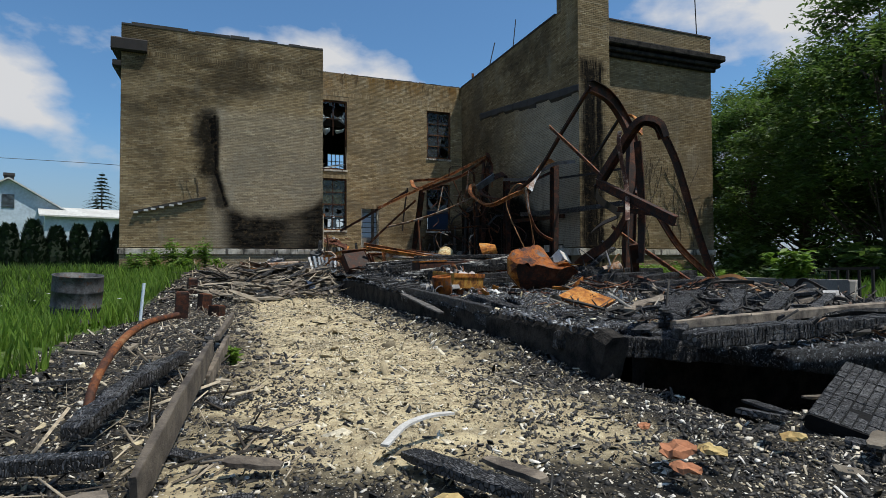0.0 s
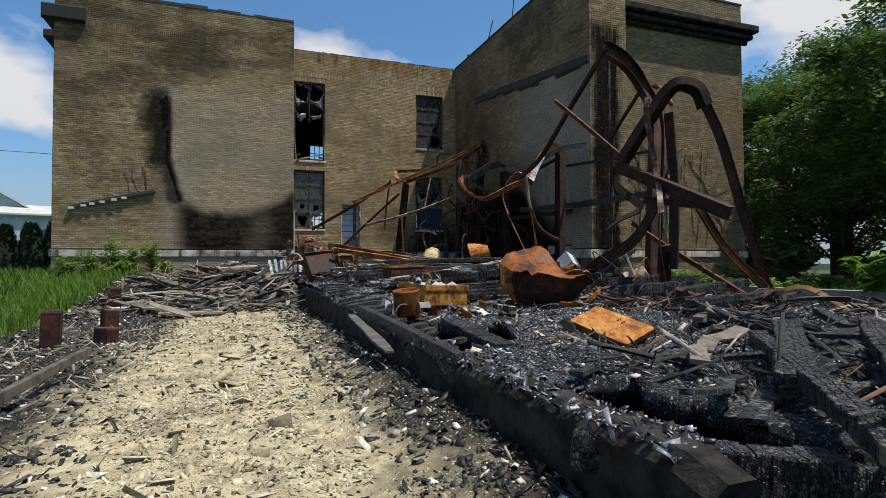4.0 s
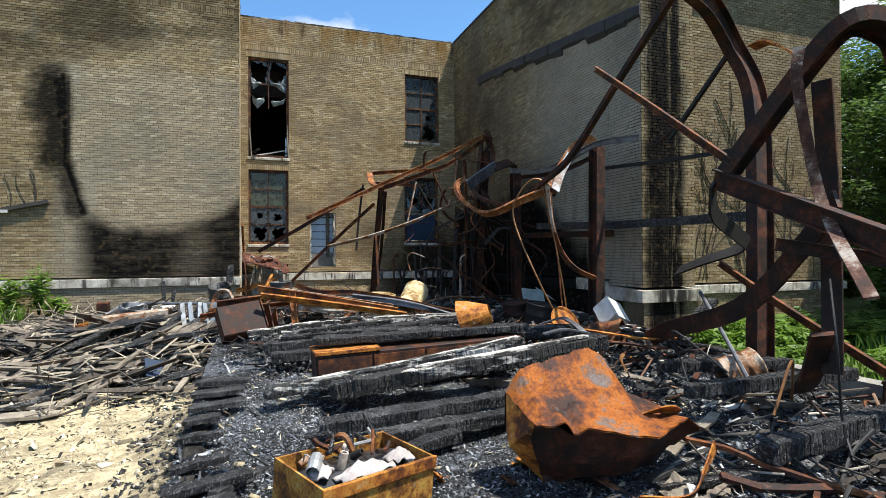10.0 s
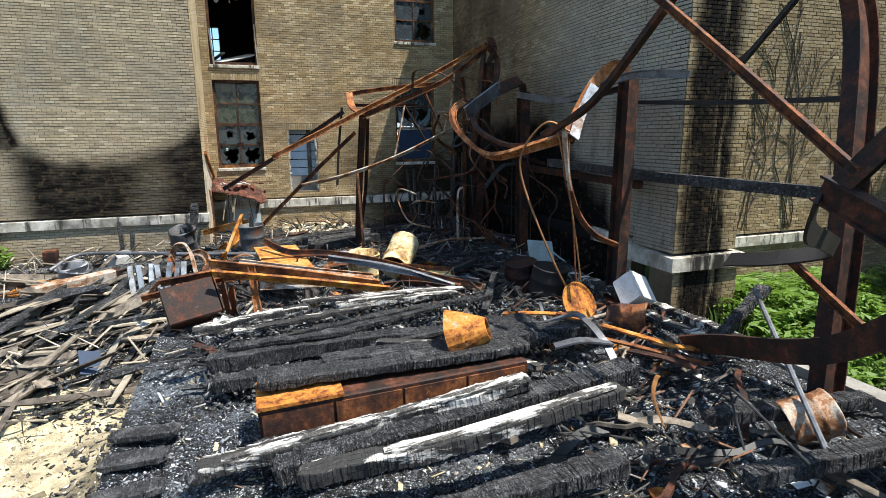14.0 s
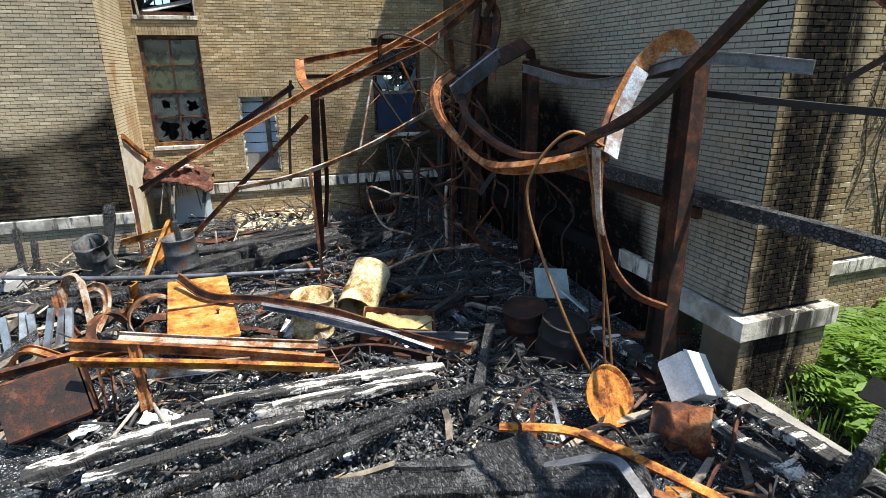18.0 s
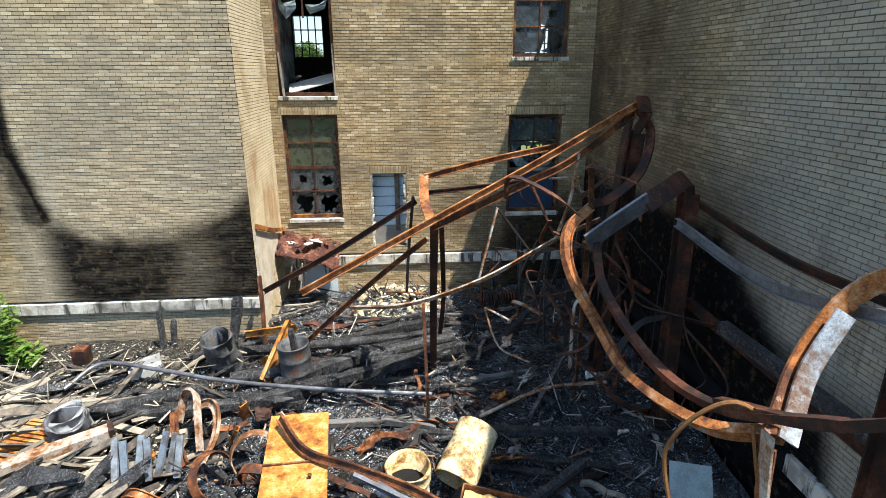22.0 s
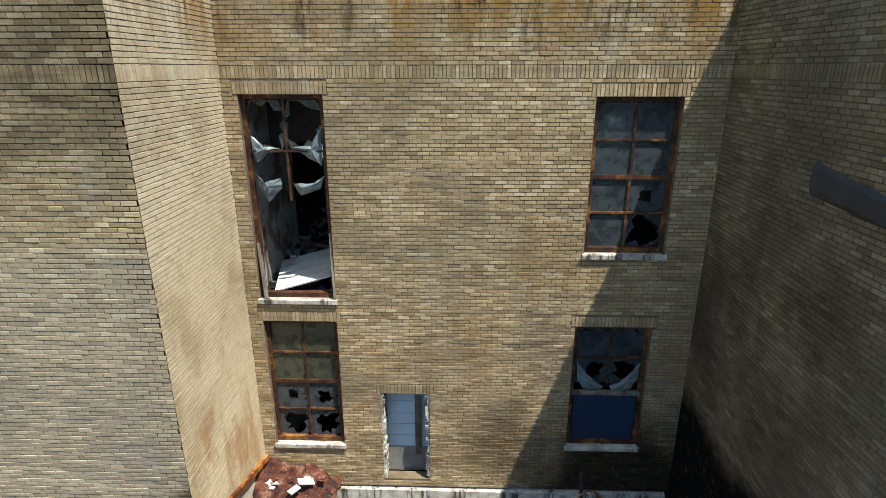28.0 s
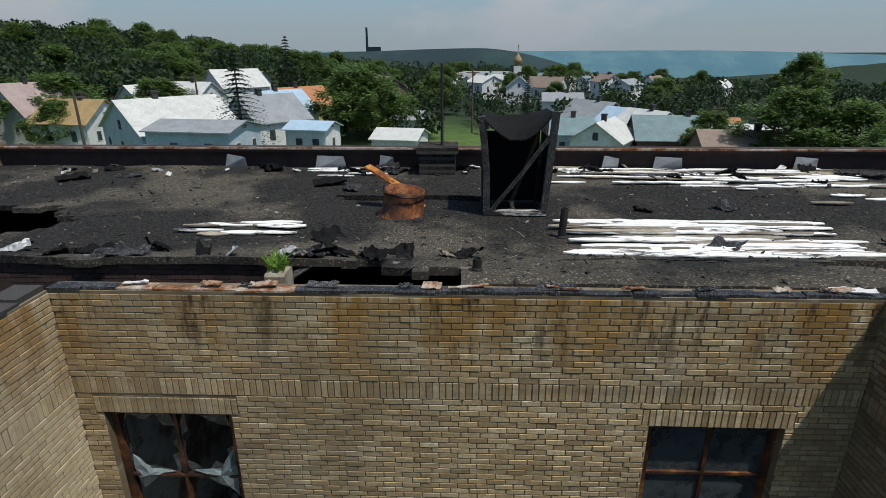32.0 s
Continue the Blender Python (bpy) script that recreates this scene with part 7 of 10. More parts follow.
def c_ring(w, h, t=0.014):
    return [(0, -h / 2), (w, -h / 2), (w, -h / 2 + t), (t, -h / 2 + t), (t, h / 2 - t), (w, h / 2 - t), (w, h / 2), (0, h / 2)]


def bar(name, pts, ring, mat, parent, label="", up=(0, 0, 1), turn=0.0, steps=7, twist=0.0):
    path = smooth_path(pts, steps) if len(pts) > 2 else [Vector(p) for p in pts]
    n = len(path)
    m = Mesh()
    m.sweep(path, ring, up=up, twist=[turn + twist * i / max(1, n - 1) for i in range(n)])
    return part(name, m, mat, parent, label)


fr = thing("collapsed_steel_frame", "collapsed rusty steel roof frame bent into arches by fire", "steel frame", "twisted steel of the burnt hall")
bar("column", [(11.2, 13.6, 0.45), (11.65, 13.95, 3.2), (12.15, 14.45, 5.1), (11.95, 14.72, 6.05), (11.2, 14.45, 6.5), (10.3, 14.08, 6.6)], i_ring(0.2, 0.36), "rust_dark", fr, "tall bent rusty column", up=(0, 1, 0), turn=90)
bar("rafter", [(10.3, 14.08, 6.6), (10.12, 15.4, 5.45), (9.95, 16.78, 4.27), (9.7, 17.8, 3.8)], flat_ring(0.11, 0.08), "rust_dark", fr)
bar("strut", [(11.95, 14.7, 6.0), (11.5, 15.7, 4.6)], flat_ring(0.12, 0.05), "black_steel", fr)
bar("strut", [(11.92, 14.75, 5.9), (11.62, 15.4, 5.0), (11.3, 15.9, 4.5)], flat_ring(0.05, 0.05), "rust_dark", fr)
bar("strut", [(9.59, 15.29, 5.56), (9.48, 13.7, 4.45), (9.35, 12.34, 3.5)], c_ring(0.05, 0.09), "rust_mid", fr, "straight rust-red strut")
bar("arch", [(9.45, 12.5, 3.4), (9.7, 11.95, 4.2), (9.88, 11.42, 4.78), (10.25, 11.2, 4.7), (10.4, 11.14, 4.35)], i_ring(0.16, 0.34), "rust_dark", fr, "steel beam bent into a tall arch", up=(0, 1, 0), turn=60)
bar("arch_leg", [(10.25, 11.2, 4.72), (10.45, 11.12, 4.3), (10.75, 11.05, 3.6), (11.2, 10.95, 2.1), (11.75, 10.87, 0.55)], i_ring(0.1, 0.17), "rust_dark", fr, up=(0, 1, 0), turn=60)
bar("strut", [(9.95, 10.95, 2.35), (10.6, 10.9, 1.5), (11.6, 10.85, 0.7)], c_ring(0.06, 0.16), "rust_mid", fr, "rust-red strut")
bar("strut", [(9.6, 12.0, 2.55), (9.95, 10.95, 2.35)], c_ring(0.06, 0.14), "rust_dark", fr)
bar("beam", [(9.39, 12.64, 3.36), (9.2, 11.0, 2.7), (9.03, 9.37, 2.02)], i_ring(0.14, 0.22), "rust_dark", fr)
bar("strut", [(9.25, 11.44, 4.5), (9.2, 11.42, 4.1), (9.3, 11.27, 2.95), (8.55, 10.35, 2.1)], flat_ring(0.1, 0.03), "rust_flake", fr, "flaking bar with bolt holes", turn=40)
bar("column", [(10.2, 11.9, 4.4), (10.3, 11.9, 3.0), (10.25, 11.85, 2.0), (10.1, 11.75, 1.12)], flat_ring(0.2, 0.05), "rust_dark", fr, turn=20)
bar("strap", [(9.35, 12.62, 3.3), (9.6, 12.85, 2.95), (10.45, 13.3, 2.72), (10.85, 13.52, 2.55), (10.7, 14.1, 2.35), (10.89, 14.89, 2.16)], flat_ring(0.2, 0.03), "black_steel", fr, turn=70)
bar("strap", [(10.3, 14.9, 1.05), (10.19, 14.25, 1.3), (10.07, 12.9, 1.75), (9.89, 11.91, 2.53), (9.7, 11.4, 3.0)], flat_ring(0.26, 0.04), "rust_dark", fr, turn=60, twist=50)
bar("strap", [(12.05, 14.4, 5.9), (11.7, 13.8, 5.72), (11.2, 13.0, 5.2), (10.75, 12.45, 4.78), (10.4, 12.1, 4.72)], flat_ring(0.16, 0.03), "rust_orange", fr, "orange rusted strap", turn=30)
bar("strut", [(9.75, 11.6, 1.6), (10.3, 12.2, 0.9), (10.9, 13.0, 0.55)], flat_ring(0.22, 0.05), "rust_dark", fr, turn=10)
bar("brace", [(11.3, 14.4, 2.3), (10.9, 13.0, 1.75), (10.4, 11.0, 1.0), (10.2, 9.8, 0.5)], c_ring(0.05, 0.1), "rust_mid", fr, "long rusty angle lying across")
wp = Mesh()
wp.tube([(11.02, 14.54, 1.82), (9.86, 12.58, 0.85)], 0.03)
tagged(part("pipe_scorched", wp, "steel_scorched"), "thin pale scorched pipe leaning on the wreck", "pipe")
cb = Mesh()
cb.sweep([(11.35, 20.4, 3.2), (11.6, 17.5, 3.08), (11.8, 14.2, 3.05)], flat_ring(0.14, 0.16))
tagged(part("charred_beam", cb, "char_wood"), "charred wooden beam caught in the steel", "beam")

rl = thing("bent_rail", "dark steel rails sagging along the side wall", "steel rail", "twisted steel of the burnt hall")
bar("rail", [(9.7, 21.0, 4.25), (9.55, 20.2, 3.9), (9.6, 18.9, 3.62), (9.7, 17.8, 3.75), (9.95, 16.8, 4.27)], flat_ring(0.1, 0.07), "rust_dark", rl)
bar("rail", [(10.6, 20.55, 4.66), (10.75, 18.8, 4.45), (10.9, 17.2, 4.72), (11.0, 15.95, 4.63)], c_ring(0.05, 0.12), "steel_scorched", rl, "grey scorched rail with rust edges")
bar("rail", [(11.5, 17.9, 4.36), (11.7, 16.0, 4.25), (11.95, 14.3, 4.2)], flat_ring(0.07, 0.07), "black_steel", rl)
bar("rail", [(11.55, 21.7, 3.0), (11.6, 17.6, 2.9)], flat_ring(0.1, 0.14), "rust_dark", rl)
bar("rail", [(11.45, 22.0, 4.7), (11.4, 19.6, 4.5), (11.3, 17.8, 4.6)], c_ring(0.05, 0.1), "rust_dark", rl)

gc = thing("bent_beam", "steel beam sagging in a long curve with golden rust", "steel beam", "twisted steel of the burnt hall")
bar("beam", [(9.83, 21.75, 4.58), (9.4, 21.35, 4.35), (9.28, 20.8, 3.95), (9.42, 19.9, 3.5), (9.4, 18.9, 3.42), (9.55, 17.75, 3.62), (9.95, 17.35, 3.78)], i_ring(0.09, 0.15), "rust_beam", gc, up=(1, 0, 0), turn=25, twist=30)
bar("plate", [(9.9, 17.35, 3.75), (10.35, 17.75, 4.2), (10.75, 17.85, 4.72), (11.05, 17.7, 4.95), (11.22, 17.5, 4.7)], flat_ring(0.2, 0.03), "rust_beam", gc, "rusty plate bent over the post", up=(0, 1, 0), turn=15)
bar("strip", [(9.98, 17.28, 3.76), (10.32, 17.62, 4.16), (10.66, 17.76, 4.62)], flat_ring(0.18, 0.02), "scorched_white", gc, "blue-white scorched strip", up=(0, 1, 0), turn=15)
bar("plate", [(10.05, 17.5, 3.7), (10.5, 17.95, 4.15), (10.9, 18.0, 4.7)], flat_ring(0.14, 0.05), "rust_mid", gc, up=(0, 1, 0))


def steel_post(name, foot, top, label, mat="rust_dark", hook=None):
    p = thing(name, label, "steel post", "twisted steel of the burnt hall")
    bar("shaft", [foot, top], i_ring(0.2, 0.3), mat, p, up=(0, 1, 0))
    m = Mesh()
    m.box(foot[0] - 0.2, foot[0] + 0.2, foot[1] - 0.2, foot[1] + 0.2, foot[2] - 0.03, foot[2] + 0.03)
    part("base_plate", m, mat, p)
    if hook:
        bar("hook", [top, *hook], flat_ring(0.28, 0.03), mat, p, up=(0, 1, 0), turn=90)
    return p


steel_post("steel_post", (10.95, 17.3, 0.9), (11.18, 17.55, 4.75), "rust-brown steel post by the side wall", "rust_dark")
steel_post("steel_post", (11.2, 21.4, 0.95), (11.3, 21.64, 4.8), "rust-brown steel post bent over at its top", "rust_dark", [(11.15, 21.5, 5.05), (10.75, 21.2, 4.95), (10.35, 21.02, 4.8)])
steel_post("steel_post", (10.75, 23.3, 0.95), (10.85, 22.7, 5.6), "dark steel post under the leaning truss", "rust_dark", [(10.95, 22.5, 6.0), (10.7, 22.4, 6.05)])
steel_post("steel_post", (11.3, 25.0, 0.95), (11.35, 25.0, 4.2), "black sooty steel post in the corner", "black_steel")

tr = thing("leaning_truss", "rusty orange steel truss leaning across the court", "truss", "twisted steel of the burnt hall")
bar("chord", [(5.45, 21.66, 3.39), (7.46, 22.05, 4.36), (9.2, 22.4, 5.2), (10.78, 22.63, 6.04)], c_ring(0.05, 0.11), "rust_beam", tr, "orange-brown rusted top chord")
bar("chord", [(7.46, 22.1, 4.25), (9.0, 22.45, 4.85), (9.75, 22.5, 5.2), (10.75, 22.7, 5.9)], c_ring(0.06, 0.12), "rust_mid", tr)
bar("chord", [(4.34, 23.81, 2.57), (5.8, 23.5, 3.45), (7.25, 23.25, 4.4)], c_ring(0.06, 0.1), "rust_dark", tr)
bar("purlin", [(7.39, 23.23, 4.82), (8.6, 23.7, 5.02), (9.92, 24.17, 5.19)], c_ring(0.05, 0.11), "rust_beam", tr, "orange purlin")
bar("purlin", [(7.4, 23.2, 4.55), (9.3, 23.8, 4.6)], c_ring(0.04, 0.08), "rust_dark", tr)
bar("gusset", [(7.39, 23.23, 4.85), (7.38, 22.8, 4.5), (7.46, 22.05, 4.3)], flat_ring(0.16, 0.04), "rust_beam", tr)
bar("tie", [(6.1, 22.6, 2.7), (7.1, 22.1, 2.95), (8.3, 22.1, 3.35), (9.54, 22.48, 3.86), (10.3, 22.5, 4.2)], flat_ring(0.09, 0.03), "rust_pale", tr, "pale sagging tie bar", turn=50)
bar("web", [(9.54, 22.48, 3.86), (9.75, 22.5, 4.5), (9.85, 22.5, 5.3)], flat_ring(0.07, 0.03), "rust_pale", tr)
bar("web", [(8.2, 22.1, 3.3), (8.5, 22.2, 4.5)], flat_ring(0.07, 0.03), "rust_pale", tr)
bar("web", [(8.5, 22.2, 4.5), (9.1, 22.5, 3.7)], flat_ring(0.05, 0.03), "black_steel", tr)
bar("web", [(9.1, 22.45, 4.8), (9.5, 22.5, 4.0), (9.6, 22.5, 3.85)], flat_ring(0.06, 0.03), "rust_mid", tr)
bar("brace", [(4.9, 23.6, 1.4), (6.4, 23.2, 2.9), (7.4, 22.6, 3.9)], c_ring(0.05, 0.09), "rust_mid", tr)
bar("leg", [(7.5, 22.15, 4.3), (7.52, 23.0, 2.6), (7.55, 23.7, 0.9)], i_ring(0.12, 0.2), "rust_dark", tr, up=(0, 1, 0))
bar("leg", [(7.62, 22.2, 4.2), (7.72, 23.2, 2.6), (7.7, 23.9, 1.5)], flat_ring(0.08, 0.06), "rust_dark", tr)
bar("leg", [(7.2, 23.2, 4.5), (7.1, 23.4, 3.4), (7.05, 23.5, 2.6)], flat_ring(0.07, 0.05), "black_steel", tr)
bar("leg", [(7.3, 22.0, 3.0), (7.35, 21.8, 1.0)], flat_ring(0.07, 0.05), "rust_mid", tr)
bar("plate", [(9.55, 20.95, 4.28), (9.95, 21.0, 4.55), (10.4, 21.02, 4.85)], flat_ring(0.3, 0.04), "steel_scorched", tr, "bluish scorched plate", turn=70)
bar("loop", [(10.78, 22.63, 6.0), (11.0, 22.5, 5.6), (10.8, 22.3, 5.0), (10.3, 22.2, 4.6), (9.9, 21.9, 4.6)], flat_ring(0.16, 0.03), "rust_dark", tr, turn=40, twist=60)
bar("loop", [(10.75, 22.75, 5.9), (10.6, 22.6, 5.2), (10.5, 22.5, 4.4), (10.4, 22.9, 3.3)], flat_ring(0.18, 0.04), "rust_dark", tr, turn=10)
ob = thing("orange_bracket", "orange rusty bent channels standing by the barrels", "steel scrap")
bar("channel", [(4.3, 23.2, 1.0), (4.5, 23.55, 1.42), (4.72, 23.95, 1.85)], c_ring(0.08, 0.26), "rust_plate", ob)
bar("channel", [(3.75, 24.3, 1.45), (4.3, 24.1, 1.6), (4.85, 23.95, 1.72)], c_ring(0.06, 0.14), "rust_plate", ob)
bar("channel", [(4.0, 24.7, 1.0), (4.0, 24.8, 1.8), (3.95, 25.0, 2.45)], flat_ring(0.26, 0.03), "rust_mid", ob)
bar("channel", [(4.1, 23.9, 1.0), (4.35, 23.6, 1.25)], c_ring(0.06, 0.14), "rust_orange", ob)
r = random.Random(55)
for i in range(34):
    c = Vector((r.uniform(8.8, 11.2), r.uniform(20.6, 24.8), r.uniform(2.0, 4.9)))
    pts = [c]
    d = Vector((r.uniform(-1, 1), r.uniform(-1, 1), r.uniform(-0.9, 0.3)))
    for k in range(r.randint(3, 5)):
        d = (d + Vector((r.uniform(-0.8, 0.8), r.uniform(-0.8, 0.8), r.uniform(-0.9, 0.35)))).normalized() * r.uniform(0.3, 0.75)
        q = pts[-1] + d
        q = Vector((min(max(q.x, 8.5), 11.6), min(max(q.y, 20.2), 27.6), min(max(q.z, 1.0), 5.4)))
        pts.append(q)
    if i % 3 == 0:
        pts.append(Vector((pts[-1].x, pts[-1].y, 0.95)))
    m = Mesh()
    if i % 2:
        m.tube(smooth_path(pts, 5), r.choice((0.012, 0.02, 0.03)), 6)
    else:
        m.sweep(smooth_path(pts, 5), flat_ring(r.uniform(0.05, 0.1), 0.02), twist=[r.uniform(-6, 6) + 4 * k for k in range(5 * (len(pts) - 1) + 1)])
    tagged(part("twisted_conduit", m, r.choice(("rust_dark", "rust_mid", "black_steel", "rust_dark", "rust_pale"))), "burnt conduit tangled in the corner of the court", "conduit", "tangled conduits")
for i in range(16):
    x, y = r.uniform(9.0, 11.5), r.uniform(24.0, 27.7)
    m = Mesh()
    m.sweep([(x, y, 0.95), (x + r.uniform(-0.3, 0.3), y + r.uniform(-0.3, 0.3), r.uniform(1.8, 3.4))], flat_ring(0.09, 0.06))
    tagged(part("charred_stud", m, "char_wood"), "black charred stud standing in the corner", "stud", "charred studs")
for pts, rad, mat, lab in (([(9.95, 17.35, 3.85), (9.6, 17.5, 4.0), (9.3, 17.68, 3.6), (9.26, 17.68, 3.1), (9.5, 17.2, 2.0), (9.9, 16.95, 1.1), (10.2, 16.7, 0.7)], 0.02, "cable_copper", "copper-coloured cable hanging in a loop"),
                           ([(9.75, 17.4, 3.85), (10.0, 17.3, 2.6), (10.1, 17.1, 1.4), (10.05, 17.0, 0.9)], 0.014, "cable_copper", "copper-coloured cable hanging straight"),
                           ([(9.8, 17.4, 3.85), (10.05, 17.35, 2.5), (10.12, 17.2, 1.2), (10.3, 16.9, 0.8)], 0.014, "rust_mid", "rusty cable hanging straight"),
                           ([(9.2, 12.3, 1.1), (9.0, 12.9, 1.5), (9.4, 13.3, 1.2), (9.3, 13.0, 0.8)], 0.012, "black_cable", "loop of black wire in scrap"),
                           ([(8.8, 11.4, 0.9), (9.3, 11.6, 1.35), (9.8, 12.0, 0.8)], 0.014, "cable_copper", "arched rusty wire over scrap"),
                           ([(9.3, 11.2, 2.2), (9.1, 11.0, 1.6), (9.3, 11.1, 0.9), (9.15, 10.9, 0.6)], 0.012, "black_cable", "black wire hanging from steel")):
    m = Mesh()
    m.tube(smooth_path(pts, 7), rad, 6)
    tagged(part("cable", m, mat), lab, "cable", "loose cables")
hg = thing("hanging_channel", "rusty steel channel hanging from the beam", "steel scrap")
bar("channel", [(9.85, 17.3, 3.7), (9.9, 17.3, 3.1), (10.16, 17.35, 2.5), (10.4, 17.2, 2.15), (10.8, 17.1, 1.95)], flat_ring(0.11, 0.03), "rust_mid", hg, turn=30)
bar("end_plate", [(9.8, 17.28, 3.85), (9.87, 17.28, 3.2), (9.95, 17.3, 2.9)], flat_ring(0.14, 0.02), "rust_pale", hg, "pale riveted strap")

# ---- loose things on the burnt floor ----
def crumple(m, amount, scale, seed):
    for i, p in enumerate(m.v):
        q = Vector(p)
        n = noise.noise_vector((q.x * scale + seed, q.y * scale, q.z * scale))
        m.v[i] = tuple(q + n * amount)


def sheet_mesh(w, l, thick, nx_, ny_, fn=lambda u, v: 0.0):
    m = Mesh()
    vs = [(-w / 2 + w * i / nx_, -l / 2 + l * j / ny_, fn(i / nx_, j / ny_)) for j in range(ny_ + 1) for i in range(nx_ + 1)]
    fs = [(j * (nx_ + 1) + i, j * (nx_ + 1) + i + 1, (j + 1) * (nx_ + 1) + i + 1, (j + 1) * (nx_ + 1) + i) for j in range(ny_) for i in range(nx_)]
    n = len(vs)
    m.add(vs + [(a, b, c - thick) for a, b, c in vs], fs + [tuple(k + n for k in f[::-1]) for f in fs])
    rim = [i for i in range(nx_ + 1)] + [(j + 1) * (nx_ + 1) - 1 for j in range(1, ny_ + 1)] + [ny_ * (nx_ + 1) + i for i in range(nx_ - 1, -1, -1)] + [j * (nx_ + 1) for j in range(ny_ - 1, 0, -1)]
    m.f += [(b, a, a + n, b + n) for a, b in zip(rim, rim[1:] + rim[:1])]
    return m


def open_box(w, l, h, t=0.02):
    """An open tray: four sides and a bottom."""
    m = Mesh()
    m.box(-w / 2, w / 2, -l / 2, l / 2, 0, t)
    m.box(-w / 2, w / 2, -l / 2, -l / 2 + t, t, h), m.box(-w / 2, w / 2, l / 2 - t, l / 2, t, h)
    m.box(-w / 2, -w / 2 + t, -l / 2 + t, l / 2 - t, t, h), m.box(w / 2 - t, w / 2, -l / 2 + t, l / 2 - t, t, h)
    return m


pu, pv = Vector((0.66, 0.18, 0.19)).normalized(), Vector((-0.04, 0.94, 0.33))
pv = (pv - pu * pv.dot(pu)).normalized()
pw = pu.cross(pv)
PLATE = 0.86
pl = thing("rusty_plate", "bright orange rusted steel plate lying on char", "steel plate", at=Matrix(((pu.x, pv.x, pw.x, 6.16), (pu.y, pv.y, pw.y, 8.64), (pu.z, pv.z, pw.z, 0.47), (0, 0, 0, 1))) @ Matrix.Scale(PLATE, 4))
part("face", sheet_mesh(0.7, 1.0, 0.012, 8, 10, lambda u, v: 0.012 * noise.noise((u * 3, v * 3, 1))), "rust_plate", pl)
for x0, x1, y0, y1 in ((-0.35, 0.35, -0.5, -0.485), (-0.35, 0.35, 0.485, 0.5), (-0.35, -0.335, -0.485, 0.485), (0.335, 0.35, -0.485, 0.485)):
    m = Mesh()
    m.box(x0, x1, y0, y1, -0.085, -0.012)
    part("rim", m, "rust_mid", pl)
for i in range(4):
    m = Mesh()
    m.lathe([(0.012, 0.0), (0.012, 0.014), (0.002, 0.016)], sides=8)
    part("rivet", m, "rust_dark", pl, at=pose(0.12 + 0.03 * i, -0.1 + 0.09 * (i % 2), 0.004))

tray = thing("rusty_tray", "rusty yellow-brown steel drawer full of rubble and cloth", "tray", at=pose(4.84, 11.72, 0.58, 4, 2, 25))
TW, TL, TH, TT = 1.02, 0.66, 0.33, 0.018
for nm, (x0, x1, y0, y1, z0, z1) in (("bottom", (-TW / 2, TW / 2, -TL / 2, TL / 2, 0, TT)), ("front", (-TW / 2, TW / 2, -TL / 2, -TL / 2 + TT, TT, TH)), ("back", (-TW / 2, TW / 2, TL / 2 - TT, TL / 2, TT, TH)),
                                     ("side", (-TW / 2, -TW / 2 + TT, -TL / 2 + TT, TL / 2 - TT, TT, TH)), ("side", (TW / 2 - TT, TW / 2, -TL / 2 + TT, TL / 2 - TT, TT, TH))):
    m = Mesh()
    m.box(x0, x1, y0, y1, z0, z1)
    part(nm, m, "rust_yellow", tray)
m = Mesh()
m.box(-TW / 2 - 0.006, TW / 2 + 0.006, -TL / 2 - 0.02, -TL / 2 - 0.002, TH - 0.09, TH + 0.006, cut=0.006)
part("lip", m, "rust_orange", tray)
m = Mesh()
m.sweep([(-0.46, 0, 0.16), (0, 0, 0.22), (0.46, 0, 0.17)], [(-0.29, -0.05), (0.29, -0.05), (0.28, 0.03), (0.08, 0.09), (-0.15, 0.06), (-0.28, 0.02)], up=(0, 0, 1))
crumple(m, 0.05, 5, 3)
part("ash_fill", m, "rubble_char", tray, "black ash and rubble filling")
for cx, cy, w, l, a in ((-0.06, -0.19, 0.46, 0.2, 4), (-0.36, -0.04, 0.18, 0.18, 40), (0.3, -0.14, 0.22, 0.16, -20)):
    part("cloth", sheet_mesh(w, l, 0.012, 12, 8, lambda u, v: 0.07 * math.sin(u * 3.1) * math.sin(v * 3.1) + 0.05 * noise.noise((u * 5 + cx * 9, v * 5, 3))), "old_cloth", tray, "crumpled pale cloth", smooth=True, at=pose(cx, cy, 0.3, -12, 0, a))
for i in range(22):
    m = Mesh()
    q = rng.uniform(0.012, 0.05)
    if i % 3 == 0:
        m.lathe([(q, -q * 1.6), (q * 1.1, 0.0), (q, q * 2.0), (q * 0.6, q * 2.0), (q * 0.6, 0)], sides=10)
    else:
        m.tube(smooth_path([(0, 0, 0), (rng.uniform(0.05, 0.2), rng.uniform(-0.1, 0.1), rng.uniform(0, 0.12)), (rng.uniform(0.1, 0.3), rng.uniform(-0.15, 0.15), rng.uniform(-0.05, 0.1))], 4), q * 0.5, 6)
    part("scrap_piece", m, rng.choice(("rust_dark", "black_steel", "grey_metal", "rust_mid", "char_wood", "rust_pale")), tray, at=pose(rng.uniform(-0.42, 0.36), rng.uniform(-0.1, 0.26), rng.uniform(0.28, 0.38), rng.uniform(0, 90), rng.uniform(-40, 40), rng.uniform(0, 180)))

